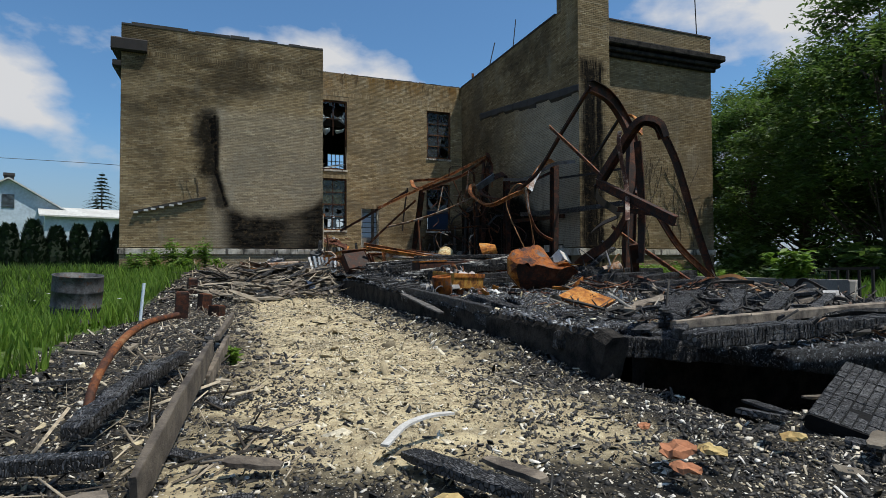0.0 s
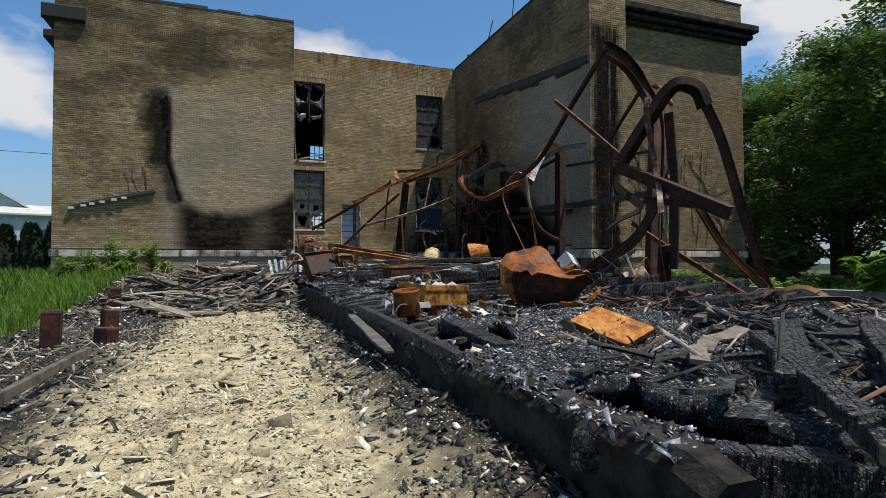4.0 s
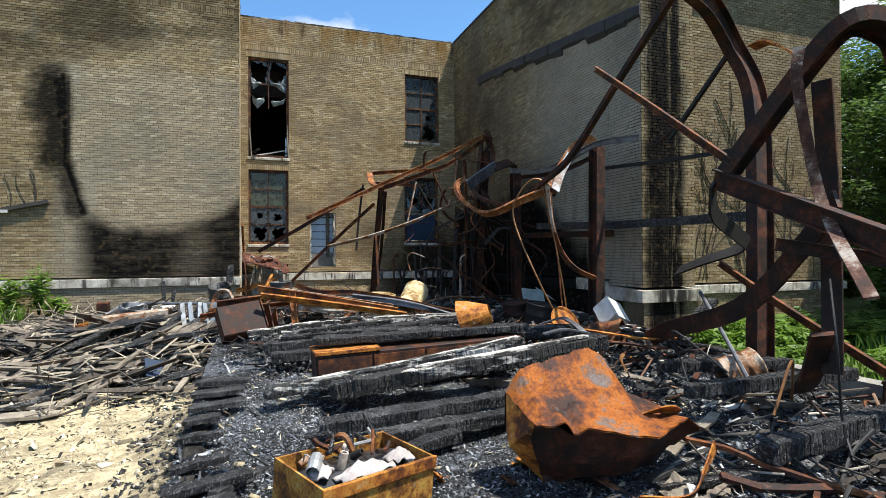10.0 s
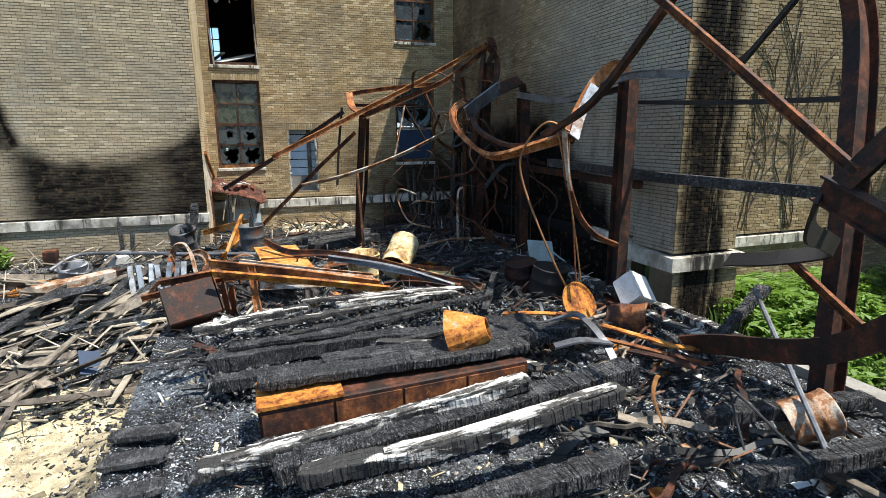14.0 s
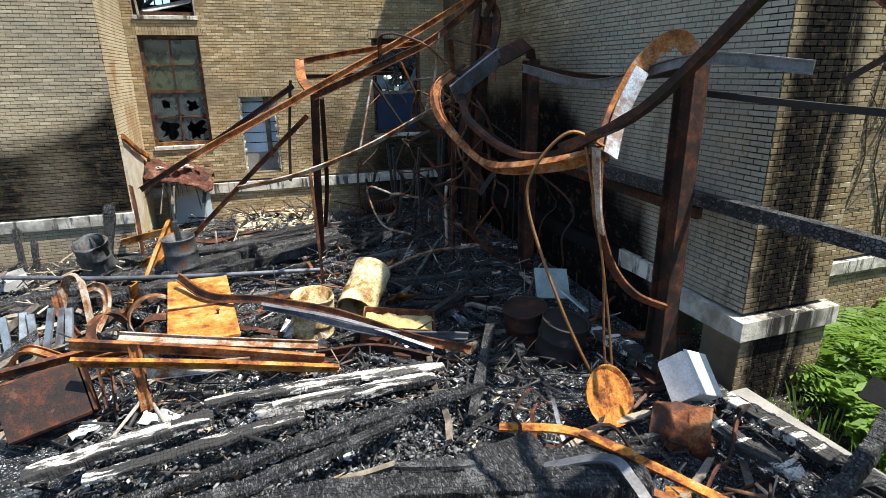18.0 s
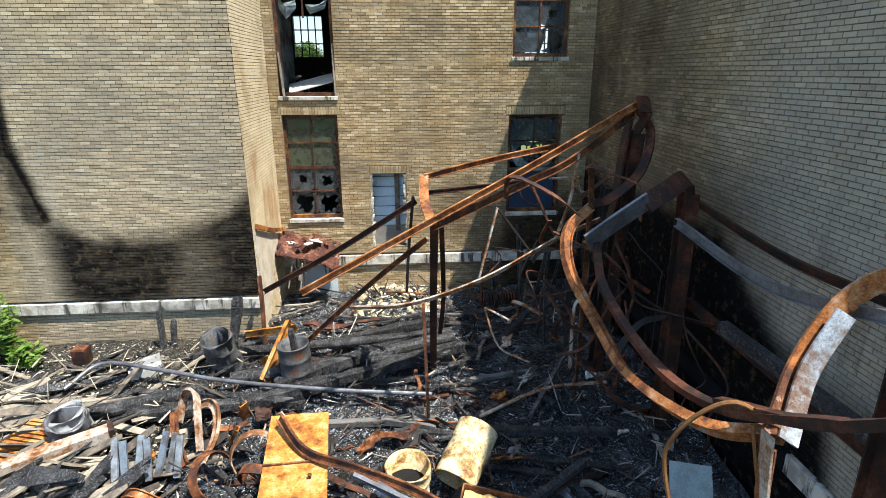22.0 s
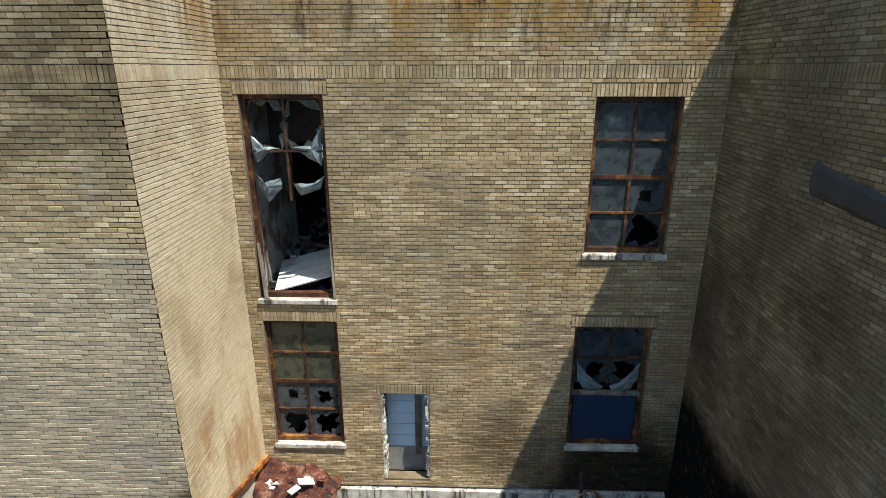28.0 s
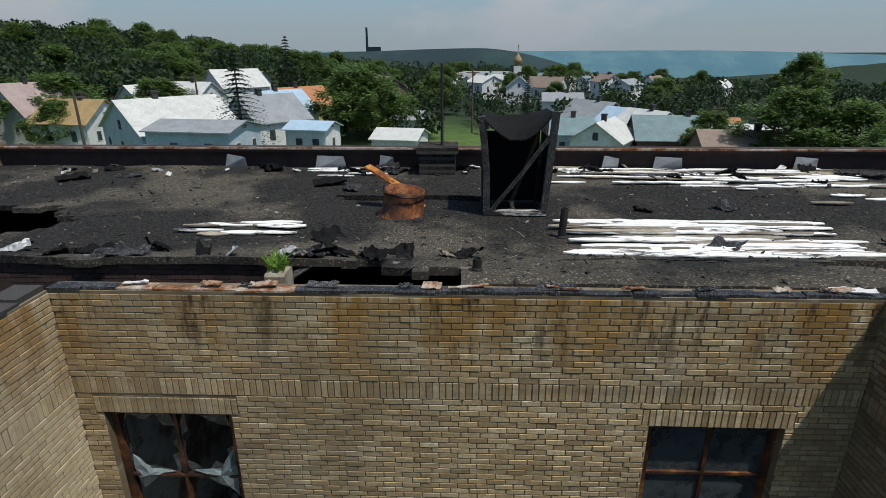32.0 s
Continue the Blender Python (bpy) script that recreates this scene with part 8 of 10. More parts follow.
can2 = thing("rusty_bucket", "rusty round can with pale plaster in it", "can", at=pose(4.14, 10.86, 0.47, 4, -6, 0) @ Matrix.Diagonal((0.95, 0.95, 1.15, 1)))
m = Mesh()
m.lathe([(0.2, 0.0), (0.215, 0.02), (0.21, 0.3), (0.222, 0.32), (0.21, 0.34), (0.2, 0.33), (0.195, 0.04)], wobble_by=0.03)
part("wall", m, "rust_shell", can2, smooth=True)
m = Mesh()
m.lathe([(0.0, 0.22), (0.1, 0.24), (0.19, 0.2), (0.19, 0.1)], wobble_by=0.05)
part("filling", m, "bird_white", can2, "white plaster lump")
r = random.Random(19)
for i in range(13):
    rad, l, span = r.uniform(0.07, 0.17), r.uniform(0.14, 0.3), r.uniform(0.9, 2.3)
    n = 10
    m = Mesh()
    vs = [(q * math.cos(span * k / n), e, q * math.sin(span * k / n)) for e in (-l / 2, l / 2) for q in (rad, rad - 0.014) for k in range(n + 1)]
    w = n + 1
    for k in range(n):
        m.f += [(k, k + 1, 2 * w + k + 1, 2 * w + k), (w + k + 1, w + k, 3 * w + k, 3 * w + k + 1), (k + 1, k, w + k, w + k + 1), (2 * w + k, 2 * w + k + 1, 3 * w + k + 1, 3 * w + k)]
    m.f += [(0, 2 * w, 3 * w, w), (n, w + n, 3 * w + n, 2 * w + n)]
    m.v = vs
    x, y = 3.78 + 0.62 * r.random(), 10.55 + 0.85 * r.random()
    tagged(part("broken_duct", m, r.choice(("flue_grey", "steel_scorched", "flue_grey")), at=pose(x, y, slab_z(x, y) + 0.12, r.uniform(-40, 60), r.uniform(-40, 40), r.uniform(0, 360))), "broken grey clay flue shell beside the can", "flue shard", "broken flue shards")

tk = thing("crushed_tank", "crushed rusty tank shell, orange inside and black below", "tank", at=pose(7.03, 11.6, 0.53))


def tank_rims(u):
    """Front lip and back rim of the crushed shell at u along it: (y, z) each."""
    front = np.interp(u, (0, 0.1, 0.17, 0.24, 0.4, 0.6, 0.72, 0.85, 1), (0.58, 0.58, 0.5, 0.56, 0.5, 0.44, 0.5, 0.52, 0.38))
    back = np.interp(u, (0, 0.08, 0.3, 0.52, 0.62, 0.75, 1), (0.72, 0.9, 0.98, 1.05, 0.94, 0.62, 0.45))
    return (np.interp(u, (0, 0.3, 0.6, 1), (-0.28, -0.46, -0.5, -0.3)), front), (np.interp(u, (0, 0.5, 1), (0.28, 0.3, 0.2)), back)


def tank_section(u):
    """Body (y, z) at u: from under the front lip down the belly and up to the back rim."""
    (fy, fz), (by, bz) = tank_rims(u)
    return [(fy + 0.03, fz - 0.015), (fy + 0.12, fz * 0.78), (fy + 0.2, fz * 0.5), (fy + 0.24, 0.18), (fy + 0.36, 0.02), (0.05, -0.03), (by, 0.08), (by + 0.08, bz * 0.5), (by, bz - 0.012)]


def tank_top(u):
    """Sloping sheet (y, z) from the front lip to the back rim, creased and sagging."""
    (fy, fz), (by, bz) = tank_rims(u)
    out = []
    for i in range(15):
        v = i / 14
        sag = -0.13 * math.sin(math.pi * v) * math.exp(-((u - 0.48) / 0.3) ** 2) + 0.06 * math.exp(-((u - 0.13 - 0.1 * v) / 0.03) ** 2) * (1 - v)
        out.append((fy + (by - fy) * v, fz + (bz - fz) * v + sag + 0.035 * noise.noise((u * 9, v * 5, 3)) * math.sin(math.pi * v) + 0.012 * noise.noise((u * 24, v * 15, 3))))
    return out


def tank_skin(fn, thick, n_u=48):
    m, rows = Mesh(), []
    for i in range(n_u + 1):
        u = i / n_u
        rows.append([((-0.83 + 1.66 * u) * (0.7 + 0.3 * fade(z, -0.05, 0.5)) + 0.02 * noise.noise((u * 8, y * 4, z * 4)), y, z + 0.02 * noise.noise((u * 9, y * 7, z * 7))) for y, z in fn(u)])
    w = len(rows[0])
    vs = [p for row in rows for p in row]
    fs = [(i * w + j, i * w + j + 1, (i + 1) * w + j + 1, (i + 1) * w + j) for i in range(n_u) for j in range(w - 1)]
    m.add(vs, fs), m.add([(a, b, c + thick) for a, b, c in vs], [f[::-1] for f in fs])
    return m


part("belly", tank_skin(tank_section, 0.012), "rust_dark", tk, "dark rust-coloured curved underside")
part("top_sheet", tank_skin(tank_top, -0.012), "rust_shell", tk, "orange and grey rusted crumpled sheet")
for x0, x1, u, nm, mat in ((-0.82, -0.93, 0.0, "end_cap", "rust_orange"), (0.82, 0.9, 1.0, "end_cap", "black_steel")):
    m = Mesh()
    ring = [(x0 * (0.7 + 0.3 * fade(z, -0.05, 0.5)), y, z) for y, z in tank_section(u)]
    m.add(ring + [(x1, 0.0, 0.34)], [(i + 1, i, len(ring)) for i in range(len(ring) - 1)] + [(0, len(ring) - 1, len(ring))])
    m.add([(x + (0.01 if u < 0.5 else -0.01), y, z) for x, y, z in ring + [(x1, 0.0, 0.34)]], [(i, i + 1, len(ring)) for i in range(len(ring) - 1)])
    part(nm, m, mat, tk, "folded end of the shell")
bar("torn_lip", [(-0.1, -0.56, 0.02), (0.3, -0.66, 0.0), (0.62, -0.5, 0.1), (0.95, -0.3, 0.22)], flat_ring(0.1, 0.012), "rust_orange", tk, "torn orange strip", turn=40, twist=50)
bar("torn_lip", [(0.3, -0.1, 0.5), (0.48, -0.2, 0.56), (0.62, -0.14, 0.5), (0.78, 0.0, 0.42)], flat_ring(0.16, 0.012), "rust_orange", tk, "curled orange edge", turn=20, twist=40)


def cracked(path, w, h, r2):
    """Burnt timber cracked across into blocks: finer path, sizes with grooves, and a ring split along its faces."""
    seg = [(b - a).length for a, b in zip(path, path[1:])]
    total, at = sum(seg), 0.0
    stops = [(0.0, 0.72), (0.03, 0.95)]
    while at < total - 0.08:
        step = r2.uniform(0.022, 0.05)
        s, d = r2.uniform(0.93, 1.03) * (1 + 0.12 * math.sin(at * 2.1 + w * 30) * math.sin(at * 0.9)), r2.uniform(0.004, 0.012)
        stops += [(at + 0.034, s), (at + step + 0.027, s * r2.uniform(0.97, 1.03)), (at + step + 0.03, s - d / min(w, h))]
        at += step
    stops = [q for q in stops if q[0] < total - 0.02] + [(total, 0.7)]
    out, i, gone = [], 0, 0.0
    for d, s in stops:
        while i < len(seg) - 1 and gone + seg[i] < d:
            gone += seg[i]
            i += 1
        out.append(path[i].lerp(path[i + 1], min(1.0, (d - gone) / seg[i])))
    e, g = 0.004, 0.009
    top = [(w * 0.47, h / 2)]
    cuts = [k / 3 - 0.5 for k in (1, 2)] if w < 0.22 else [k / 4 - 0.5 for k in (1, 2, 3)]
    upper = []
    for c in sorted((c + r2.uniform(-0.04, 0.04) for c in cuts), reverse=True):
        upper += [(w * c + e, h / 2), (w * c, h / 2 - g), (w * c - e, h / 2)]
    side = lambda s: [(s * w / 2, -h / 2 + 0.01), (s * w / 2, -e), (s * (w / 2 - g * 0.8), 0.0), (s * w / 2, e), (s * w / 2, h / 2 - 0.01)]
    ring = [(-w / 2 + 0.01, -h / 2), (w / 2 - 0.01, -h / 2)] + side(1) + top + upper + [(-w / 2 * 0.94, h / 2)] + side(-1)[::-1]
    return out, [(s, s) for d, s in stops], ring


def timber(pts, w, h, mat, label, name="charred_beam", group="charred beams on the floor"):
    m = Mesh()
    path = smooth_path(pts, 5) if len(pts) > 2 else [Vector(pts[0]).lerp(Vector(pts[1]), i / 8) for i in range(9)]
    r2 = random.Random(str(pts[0]))
    c = 0.06
    ring = [(-w / 2, -h / 2 + h * c), (-w / 2 + w * c, -h / 2), (w / 2 - w * c, -h / 2), (w / 2, -h / 2 + h * c), (w / 2, h / 2 - h * c), (w / 2 - w * c, h / 2), (-w / 2 + w * c, h / 2), (-w / 2, h / 2 - h * c)]
    scales, split = [], False
    if mat in ("char_wood", "ash_wood") and w >= 0.14 and h >= 0.06 and (path[-1] - path[0]).length > 1.0:
        path, scales, ring = cracked(path, w, h, r2)
        split = True
    n = len(path)
    scales = scales or [(r2.uniform(0.86, 1.06) * (0.7 if i in (0, n - 1) else 1), r2.uniform(0.9, 1.05) * (0.75 if i in (0, n - 1) else 1)) for i in range(n)]
    m.sweep(path, ring, scales=scales)
    crumple(m, 0.02 if split else 0.009, 4.0 if split else 6.0, r2.uniform(0, 9))
    if split:
        crumple(m, 0.008, 24.0, r2.uniform(0, 9))
    ob = part(name, m, mat)
    return tagged(ob, label, "beam", group)


BLACK, ASH = "black charred timber cracked into squares", "charred timber burnt ash-white along its top"
for pts, w, h, mat in (([(4.35, 14.4, 0.82), (6.0, 14.35, 1.02), (7.6, 14.2, 1.28)], 0.22, 0.12, "ash_wood"), ([(5.2, 13.75, 0.98), (6.6, 13.55, 1.15), (8.3, 13.6, 1.32)], 0.2, 0.14, "ash_wood"),
                       ([(5.0, 14.1, 0.85), (8.9, 14.2, 1.2)], 0.3, 0.2, "char_wood"), ([(4.75, 13.2, 0.7), (8.0, 13.12, 0.9)], 0.26, 0.14, "char_wood"), ([(4.3, 16.6, 0.98), (6.5, 16.4, 1.08), (9.4, 15.5, 1.15)], 0.26, 0.2, "char_wood"),
                       ([(4.4, 16.0, 0.95), (7.0, 15.9, 1.02)], 0.24, 0.14, "char_wood"), ([(5.2, 12.85, 0.64), (7.0, 12.95, 0.7)], 0.2, 0.12, "char_wood"), ([(5.0, 12.35, 0.58), (6.1, 12.75, 0.63)], 0.18, 0.1, "char_wood"),
                       ([(4.05, 17.55, 1.1), (5.0, 17.7, 1.18), (5.7, 17.8, 1.22)], 0.2, 0.1, "ash_wood"), ([(6.1, 17.72, 1.22), (8.15, 17.75, 1.2)], 0.17, 0.09, "ash_wood"), ([(4.6, 17.3, 1.12), (6.6, 17.45, 1.24)], 0.16, 0.06, "ash_wood"), ([(5.6, 18.05, 1.24), (8.2, 18.0, 1.22)], 0.16, 0.06, "ash_wood"), ([(4.56, 16.66, 1.13), (5.98, 16.61, 1.2), (7.59, 17.03, 1.25)], 0.15, 0.06, "char_wood"), ([(6.36, 15.98, 1.22), (7.14, 15.62, 1.22)], 0.15, 0.06, "ash_wood"), ([(10.72, 16.4, 1.08), (10.73, 15.93, 1.0), (11.0, 15.3, 0.92)], 0.2, 0.1, "ash_wood"), ([(10.67, 14.88, 0.95), (11.28, 14.98, 1.3), (11.94, 15.15, 1.62)], 0.16, 0.12, "char_wood"), ([(11.55, 16.9, 0.72), (11.75, 15.6, 0.74), (11.9, 14.5, 0.7)], 0.26, 0.14, "char_wood"), ([(6.6, 15.5, 1.1), (8.6, 15.6, 1.14)], 0.3, 0.12, "char_wood"), ([(6.3, 16.0, 1.16), (7.6, 16.15, 1.2)], 0.1, 0.05, "char_wood"), ([(7.3, 16.4, 1.22), (8.0, 16.2, 1.2)], 0.09, 0.05, "char_wood"), ([(4.9, 15.08, 1.3), (7.95, 14.95, 1.36)], 0.32, 0.1, "char_wood"), ([(5.6, 15.3, 1.34), (8.3, 15.35, 1.3)], 0.24, 0.1, "char_wood"), ([(4.6, 16.9, 1.02), (6.8, 17.1, 1.2), (8.6, 17.4, 1.2)], 0.14, 0.08, "char_wood"), ([(7.4, 16.5, 1.0), (9.5, 16.0, 1.05)], 0.24, 0.16, "char_wood"),
                       ([(8.3, 17.0, 1.1), (9.2, 18.6, 1.2), (9.6, 19.4, 1.0)], 0.12, 0.08, "char_wood"), ([(4.6, 22.9, 1.05), (6.2, 23.8, 1.15), (7.8, 24.9, 1.12)], 0.24, 0.22, "char_wood"), ([(4.1, 22.4, 1.0), (6.2, 23.2, 1.08), (8.2, 24.1, 1.1)], 0.22, 0.2, "char_wood"),
                       ([(2.2, 22.3, 0.95), (4.3, 22.5, 1.0)], 0.26, 0.18, "char_wood"), ([(3.0, 22.9, 1.0), (5.2, 22.3, 1.02)], 0.16, 0.14, "char_wood"), ([(5.5, 24.6, 1.02), (8.0, 25.5, 1.1)], 0.2, 0.16, "char_wood"),
                       ([(3.4, 24.3, 0.95), (3.55, 24.45, 1.75), (3.6, 24.5, 2.2)], 0.2, 0.16, "char_wood"), ([(1.8, 24.9, 0.8), (1.78, 25.0, 1.75)], 0.12, 0.1, "char_wood"), ([(2.0, 24.95, 0.8), (2.05, 25.0, 1.5)], 0.14, 0.1, "char_wood"),
                       ([(3.5, 7.2, 0.42), (3.48, 11.3, 0.56)], 0.12, 0.14, "char_wood"), ([(3.25, 8.6, 0.3), (3.3, 11.0, 0.5)], 0.14, 0.03, "scorched_board"), ([(4.33, 8.0, 0.36), (4.3, 9.6, 0.5)], 0.26, 0.1, "char_wood"), ([(3.6, 9.9, 0.3), (4.15, 9.6, 0.4)], 0.3, 0.06, "char_wood"), ([(3.62, 8.3, -0.1), (4.2, 8.6, 0.05)], 0.22, 0.1, "char_wood"), ([(3.8, 3.9, 0.46), (5.2, 5.4, 0.5), (6.2, 6.6, 0.55)], 0.14, 0.12, "char_wood"),
                       ([(5.0, 5.3, 0.5), (7.0, 6.9, 0.62)], 0.26, 0.08, "char_wood"), ([(5.6, 5.0, 0.5), (7.3, 6.3, 0.66)], 0.22, 0.1, "char_wood"), ([(6.2, 4.9, 0.5), (7.8, 5.9, 0.62)], 0.2, 0.1, "char_wood"),
                       ([(3.6, 3.6, 0.45), (5.0, 3.75, 0.46), (8.5, 3.9, 0.5)], 0.2, 0.14, "char_wood"), ([(4.0, 4.2, 0.5), (7.0, 4.4, 0.55), (10.5, 4.6, 0.6)], 0.12, 0.1, "grey_wood"), ([(3.4, 5.4, 0.25), (5.2, 4.3, 0.1), (7.0, 3.6, -0.1)], 0.2, 0.2, "char_wood"),
                       ([(8.2, 11.0, 0.75), (10.4, 11.3, 0.8)], 0.2, 0.18, "char_wood"), ([(8.8, 10.2, 0.72), (11.2, 11.0, 0.85)], 0.24, 0.18, "char_wood"), ([(8.0, 9.2, 0.62), (10.6, 9.8, 0.7)], 0.22, 0.16, "char_wood"), ([(8.9, 12.6, 0.85), (11.4, 12.4, 0.9)], 0.18, 0.16, "char_wood"),
                       ([(9.2, 13.4, 0.95), (11.3, 13.2, 0.9)], 0.2, 0.14, "char_wood"), ([(10.4, 18.6, 1.25), (11.2, 16.7, 1.0), (11.6, 15.4, 0.85)], 0.2, 0.12, "ash_wood"), ([(7.9, 19.2, 1.0), (9.6, 20.4, 1.1)], 0.12, 0.1, "char_wood"), ([(8.3, 21.3, 1.05), (10.3, 21.0, 1.1)], 0.14, 0.1, "char_wood")):
    timber(pts, w, h, mat, ASH if mat == "ash_wood" else BLACK if mat == "char_wood" else "scorched grey board lying in the ash")
for pts, w in (([(4.55, 14.36, 0.91), (6.0, 14.31, 1.09), (7.5, 14.18, 1.34)], 0.1), ([(5.9, 13.62, 1.15), (6.7, 13.54, 1.24), (8.2, 13.58, 1.4)], 0.13), ([(4.3, 17.6, 1.16), (5.3, 17.76, 1.25)], 0.1), ([(6.3, 17.72, 1.27), (7.2, 17.74, 1.27)], 0.11), ([(7.3, 17.95, 1.26), (8.3, 17.9, 1.25)], 0.17)):
    timber(pts, w, 0.035, "ash_white", "board edge burnt to white ash", "ash_board", "ash-white boards")
r = random.Random(61)
for i in range(90):
    x, y = r.uniform(4.0, 11.4), r.uniform(6.5, 26.5)
    if 3.6 < x < 5.0 and 7.6 < y < 9.5:
        continue
    if y < 12 and i % 3:
        x = r.uniform(7.5, 11.4)
    a, l = r.uniform(0, 3.14), r.uniform(0.3, 1.3)
    z = slab_z(x, y) + r.uniform(0.03, 0.2)
    dx, dy, dz = math.cos(a) * l / 2, math.sin(a) * l / 2, r.uniform(-0.1, 0.1)
    mat = r.choice(("char_wood", "char_wood", "char_wood", "ash_wood", "grey_wood"))
    timber([(x - dx, y - dy, z - dz), (x + dx, y + dy, z + dz)], r.uniform(0.06, 0.16), r.uniform(0.04, 0.1), mat, "short piece of charred timber in the ash", "charred_stick", "charred timber pieces")
sticks = []
for i in range(6):
    m = Mesh()
    q = 5
    m.sweep([(-0.5 + k / q, 0.03 * math.sin(k * 1.7 + i), 0.02 * math.sin(k * 2.3 + i)) for k in range(q + 1)], flat_ring(1, 1), scales=[(r.uniform(0.7, 1.0) * (0.05 + 0.02 * i), 0.02 + 0.008 * (i % 3)) for k in range(q + 1)])
    sticks.append([m.data("burnt_lath", mat) for mat in ("char_wood", "ash_wood", "rust_dark", "grey_wood", "rust_mid", "bare_board")])
for i in range(200):
    x, y = (r.uniform(3.9, 11.4), r.uniform(16.0, 27.2)) if i < 145 else (r.uniform(7.6, 11.5), r.uniform(8.5, 16.0))
    ob = new("burnt_lath", sticks[i % 6][r.choice((0, 0, 0, 0, 0, 1, 2, 2, 3, 4, 5))])
    l = r.uniform(0.3, 1.7)
    ob.matrix_basis = pose(x, y, slab_z(x, y) + r.uniform(0.04, 0.24), r.uniform(-30, 30), r.uniform(-9, 9), r.choice((0, 20, 60, 150)) + r.uniform(-35, 35)) @ Matrix.Diagonal((l, r.uniform(0.6, 1.2), 1.0, 1))
    tagged(ob, "burnt lath lying among char on the floor", "lath", "burnt laths on the floor")
for i in range(110):
    x, y = r.uniform(3.7, 10.5), r.uniform(3.5, 7.6)
    if (x < 5.2 and y > 6.9) or x < 4.5:
        continue
    ob = new("burnt_lath", sticks[i % 6][r.choice((0, 0, 0, 0, 0, 0, 1, 3))])
    ob.matrix_basis = pose(x, y, slab_z(x, y) + r.uniform(0.02, 0.2), r.uniform(-30, 30), r.uniform(-10, 10), r.choice((10, 30, 40, 120)) + r.uniform(-25, 25)) @ Matrix.Diagonal((r.uniform(0.4, 1.9), r.uniform(0.8, 1.9), 1.2, 1))
    tagged(ob, "charred board lying across the broken floor edge", "board", "charred boards at the floor edge")
for i in range(15):
    y = 8.2 + i * 0.52 + r.uniform(-0.1, 0.1)
    timber([(3.42, y, 0.34 + 0.03 * i + r.uniform(-0.06, 0.05)), (3.85 + r.uniform(-0.1, 0.3), y + r.uniform(-0.1, 0.1), 0.44 + 0.025 * i)], r.uniform(0.1, 0.3), 0.06, "char_wood", "burnt joist end sticking out over the edge", "joist_end", "burnt joist ends")

cabn = thing("fallen_locker", "rusty orange steel locker lying under charred beams", "locker", at=pose(6.35, 15.0, 0.85, 0, -2, 0))
m = Mesh()
m.box(-1.45, 1.5, -0.3, 0.3, 0.0, 0.36, cut=0.015)
part("body", m, "rust_dark", cabn)
for i in range(4):
    m = Mesh()
    m.box(-1.42 + i * 0.73, -0.72 + i * 0.73, -0.318, -0.302, 0.03, 0.31)
    part("door", m, "rust_mid", cabn)
m = Mesh()
m.box(-1.46, -0.6, -0.33, 0.31, 0.362, 0.4)
part("lid", m, "rust_orange", cabn, "bright orange rusted strip")
red = thing("fallen_cabinet", "dark red-brown rusty cabinet tipped on its side", "cabinet", at=pose(4.05, 18.55, 0.98, -32, -8, 14))
m = Mesh()
m.box(-0.42, 0.36, -0.1, 0.3, 0.0, 0.62, cut=0.02)
part("body", m, "rust_dark", red)
for i in range(3):
    m = Mesh()
    m.box(0.38 + 0.09 * i, 0.4 + 0.09 * i, -0.12, 0.3, 0.02, 0.62 - 0.06 * i, cut=0.008)
    part("panel", m, "rust_mid", red, at=pose(0, 0, 0, 0, 5 * i, 4 * i))
for (x, y, z, t, n) in ((2.95, 20.75, 0.92, 8, 4), (3.5, 20.85, 0.9, -6, 3)):
    ra = thing("radiator", "blue-grey channel fins leaning back in the debris", "radiator", "radiators", at=pose(x, y, z, -34, 0, t))
    for i in range(n):
        m = Mesh()
        m.sweep([(0, 0, 0), (0, 0, 0.6)], [(-0.055, 0.0), (-0.045, -0.035), (0.045, -0.035), (0.055, 0.0), (0.045, 0.0), (0.035, -0.022), (-0.035, -0.022), (-0.045, 0.0)], up=(0, 1, 0), scales=[(1, 1), (1, 1)])
        part("fin", m, rng.choice(("fin_blue", "fin_blue", "fin_metal")), ra, at=pose(-0.2 + i * 0.15, rng.uniform(-0.03, 0.03), rng.uniform(-0.06, 0.02), rng.uniform(-8, 8), rng.uniform(-7, 7), rng.uniform(-14, 14)))
bx = thing("enamel_box", "dented pale enamel box behind the wood pile", "box", at=pose(1.9, 23.9, 0.75, 5, -8, 25))
m = Mesh()
m.box(-0.3, 0.3, -0.2, 0.2, 0, 0.4, cut=0.04)
crumple(m, 0.03, 3, 2)
part("body", m, "grey_metal", bx)
m = Mesh()
m.box(-0.28, 0.28, -0.215, -0.202, 0.05, 0.35)
part("lid", m, "bird_white", bx)

osh = thing("orange_sheet", "large orange rusted steel door lying tilted", "steel sheet", at=pose(5.47, 20.2, 1.52, 3, 2, 6))
part("leaf", sheet_mesh(0.85, 2.05, 0.03, 6, 10, lambda u, v: 0.01 * noise.noise((u * 3, v * 4, 1))), "rust_plate", osh)
m = Mesh()
m.box(-0.42, 0.42, -0.012, 0.012, 0.0, 0.022)
part("seam", m, "rust_mid", osh, at=pose(0, -0.05, 0.008))
m = Mesh()
m.lathe([(0.015, 0), (0.015, 0.05), (0.03, 0.06), (0.03, 0.07), (0.0, 0.075)], sides=8)
part("handle", m, "rust_dark", osh, at=pose(0.2, -0.35, 0.0))
pln = thing("steel_channel_bundle", "bundle of orange rusty steel channels lying across", "steel scrap")
